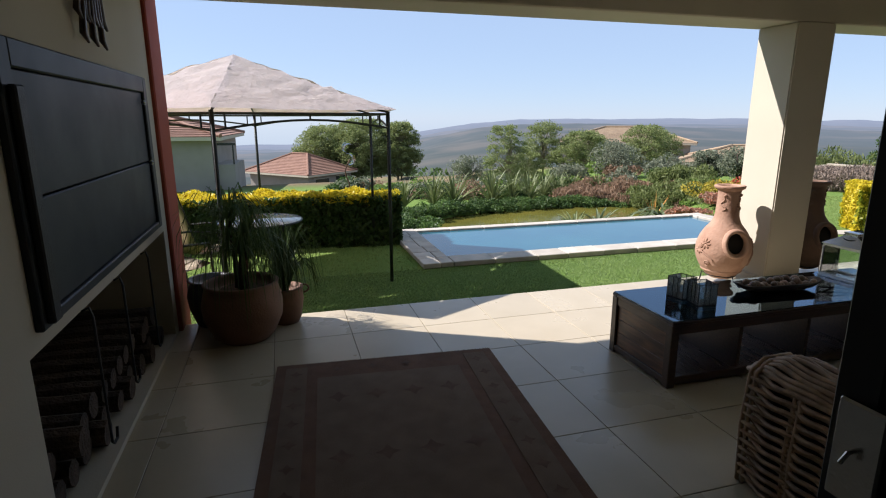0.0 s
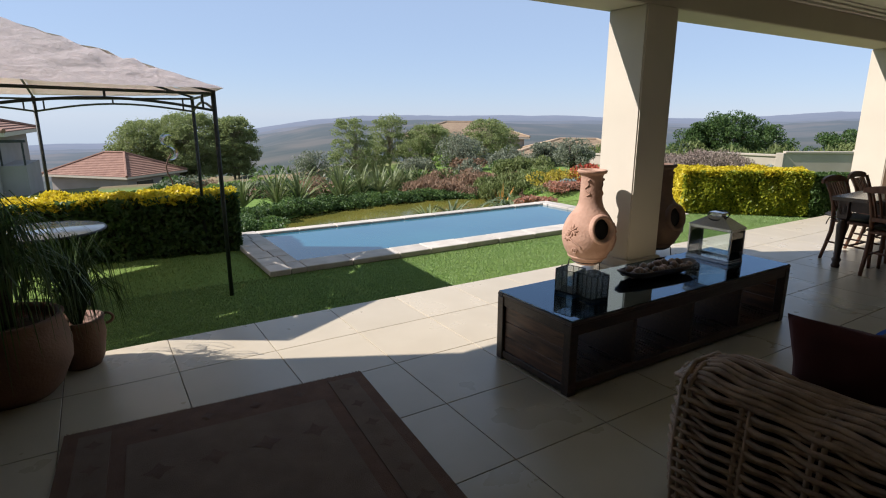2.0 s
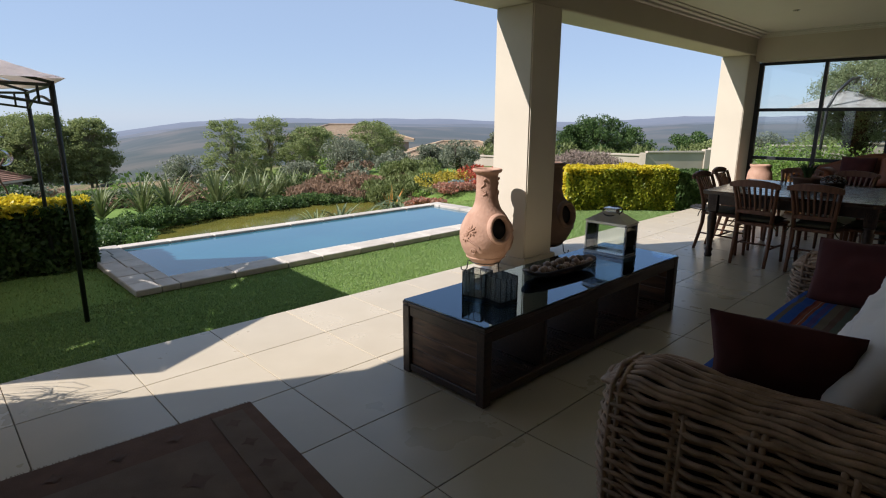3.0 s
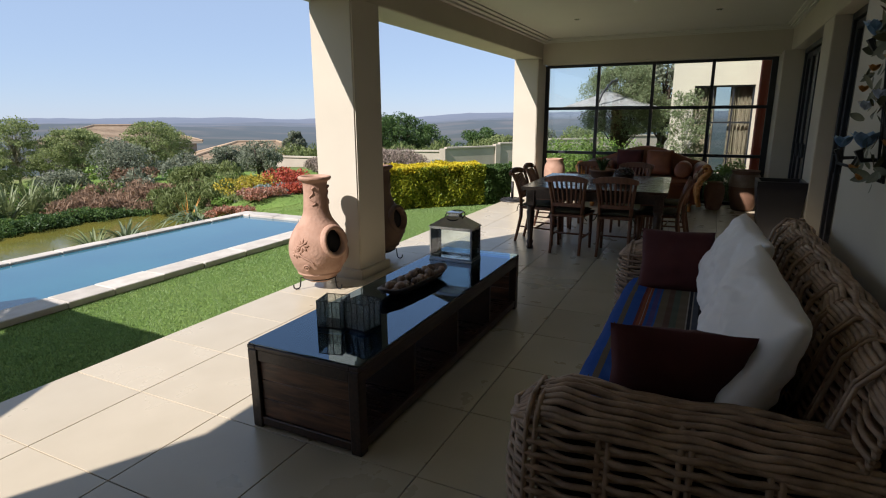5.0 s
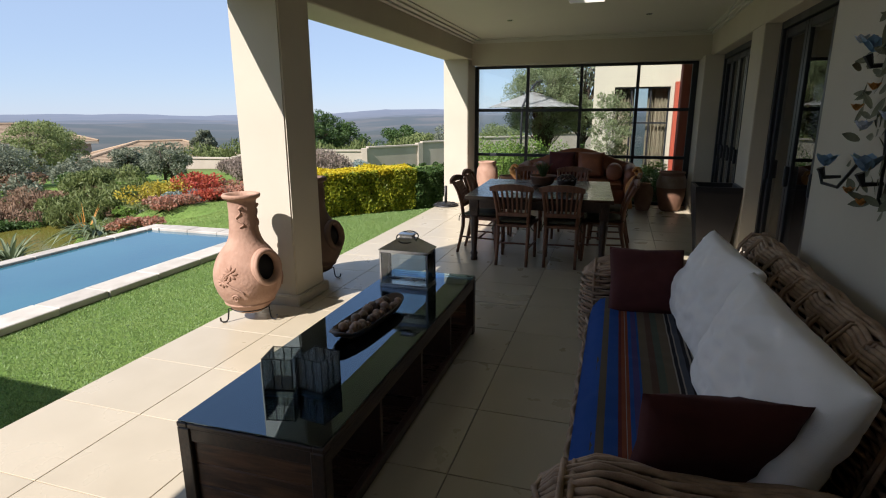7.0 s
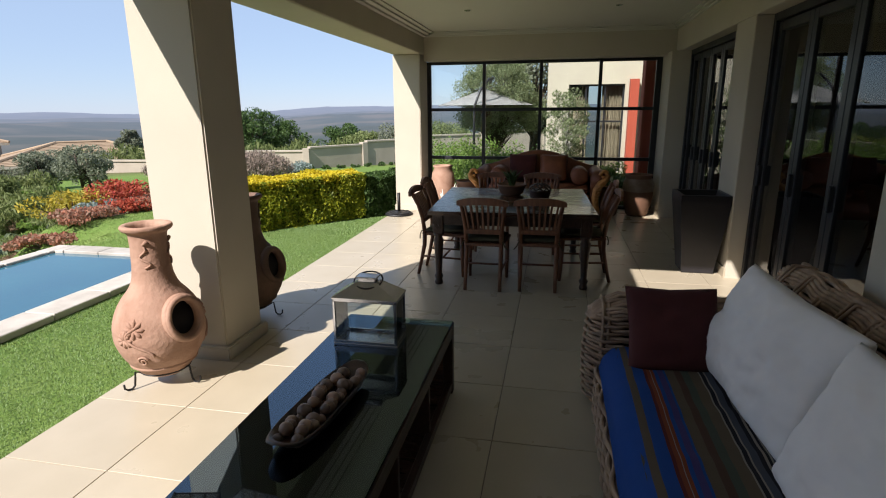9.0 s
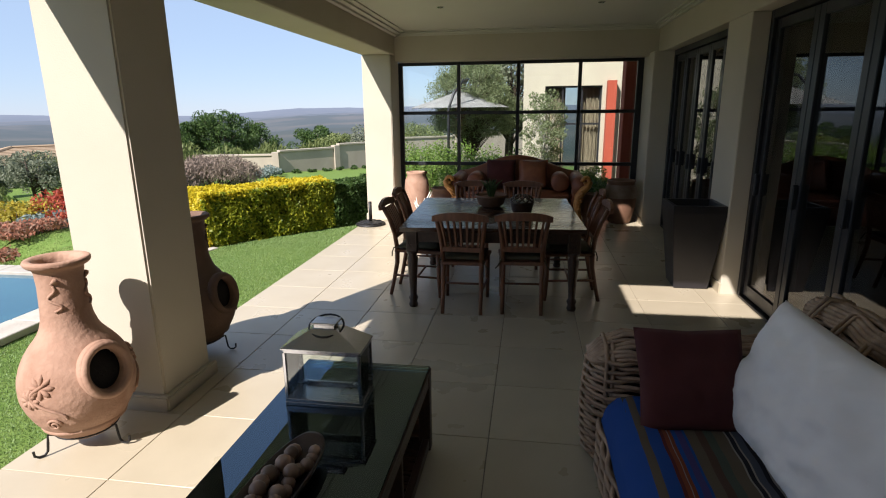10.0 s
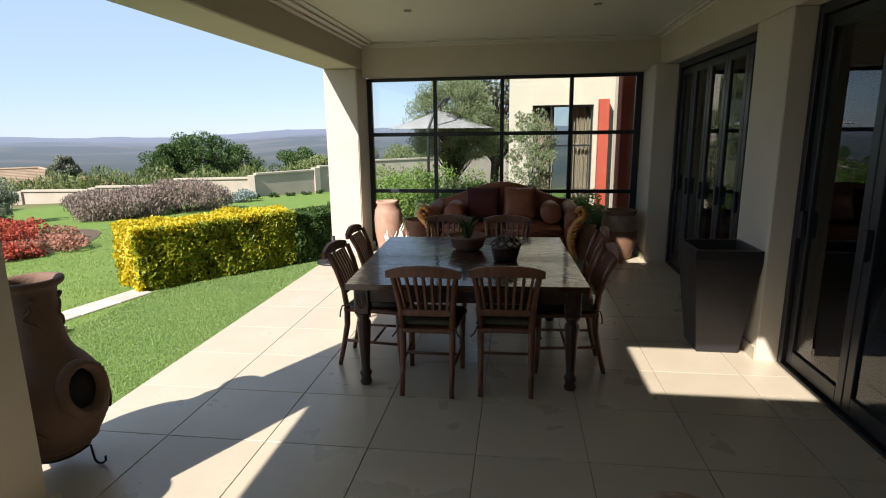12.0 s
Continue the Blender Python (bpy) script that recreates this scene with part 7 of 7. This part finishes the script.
part("mast", tube(bmesh.new(), [(-1.2, 0.12, 0), (-1.2, 0.10, 2.0), (-1.15, -0.02, 2.35), (-0.95, -0.2, 2.62), (-0.6, -0.28, 2.68), (-0.2, -0.14, 2.6), (0, 0, 2.42)], 0.03, 8), M_frame, um, smooth=True)
part("base_plate", bx(-1.6, -0.28, 0, -0.8, 0.52, 0.06, 0.01), M_black, um)
for k in range(8):
    a = 2 * math.pi * k / 8
    part("rib", tube(bmesh.new(), [(0, 0, 2.41), (1.22 * math.cos(a), 1.22 * math.sin(a), 2.01)], 0.010, 5), M_steel, um)
tree("courtyard_tree", (17.0, 4.35, -0.3), 3.3, 1.3, L_court, 34000, 701, "feathery grey-green courtyard tree with multiple stems", "courtyard trees", 0.7, 3, 0.022, 230, 0.035, 0.36, None, (0.10, 0.24))
tree("courtyard_tree", (19.4, 3.6, -0.3), 4.4, 1.5, L_olive, 6000, 702, "taller grey-green tree behind the courtyard tree", "courtyard trees", 0.9, 2, 0.08, 30, 0.09, 0.3)
tree("slender_tree", (14.6, 2.58, -0.25), 2.45, 0.55, L_court, 5200, 703, "slender young tree with pale stem in the courtyard", "courtyard trees", 0.8, 1, 0.026, 70, 0.02, 0.2, M_coral, (0.14, 0.32))
for k, (x, y, r0, h, m) in enumerate(((13.6, 4.75, 0.8, 1.42, L_bright), (14.4, 4.1, 0.8, 1.4, L_bright), (13.2, 3.6, 0.7, 1.3, L_bright), (14.9, 3.3, 0.7, 1.25, L_dark), (15.2, 4.9, 0.8, 1.4, L_bright), (15.6, 5.6, 0.8, 1.4, L_bright), (13.4, 1.55, 0.4, 0.9, L_bright), (12.4, 2.4, 0.45, 0.6, L_dark), (12.3, 4.3, 0.5, 0.6, L_dark), (12.2, 3.4, 0.45, 0.55, L_dark), (12.3, 1.7, 0.42, 0.75, L_dark))):
    bush("courtyard_shrub", (x, y, -0.25), r0, h, m, 3600, 720 + k, "leafy green shrub in the courtyard", "shrub", "courtyard shrubs", 0.032, 12)

# ---- floor tiles, last: one piece a tile on a shared mesh ----
fl = tagged(part("floor", bx(-0.76, 0.56, -0.2, 11.5, 5.40, -0.006), M_grout), "veranda floor of large cream tiles with dark joints", "floor", "", S)
TILE = finish(bevel(box(bmesh.new(), -0.2977, -0.2977, -0.008, 0.2977, 0.2977, 0.0), 0.0016), "tile", M_tile)
for i in range(-2, 20):
    for j in range(1, 9):
        x, y = 0.6 * i + 0.3, 0.6 * j + 0.3
        x0, x1, y1 = max(x - 0.2977, -0.75), min(x + 0.2977, 11.5), min(y + 0.2977, 5.40)
        if x0 >= x1:
            continue
        full = x1 - x0 > 0.59 and y1 > y + 0.29
        o = new("tile", TILE if full else finish(bevel(box(bmesh.new(), x0 - x, -0.2977, -0.008, x1 - x, y1 - y, 0.0), 0.0016), "tile", M_tile))
        o.parent = fl
        o.location = (x, y, 0)
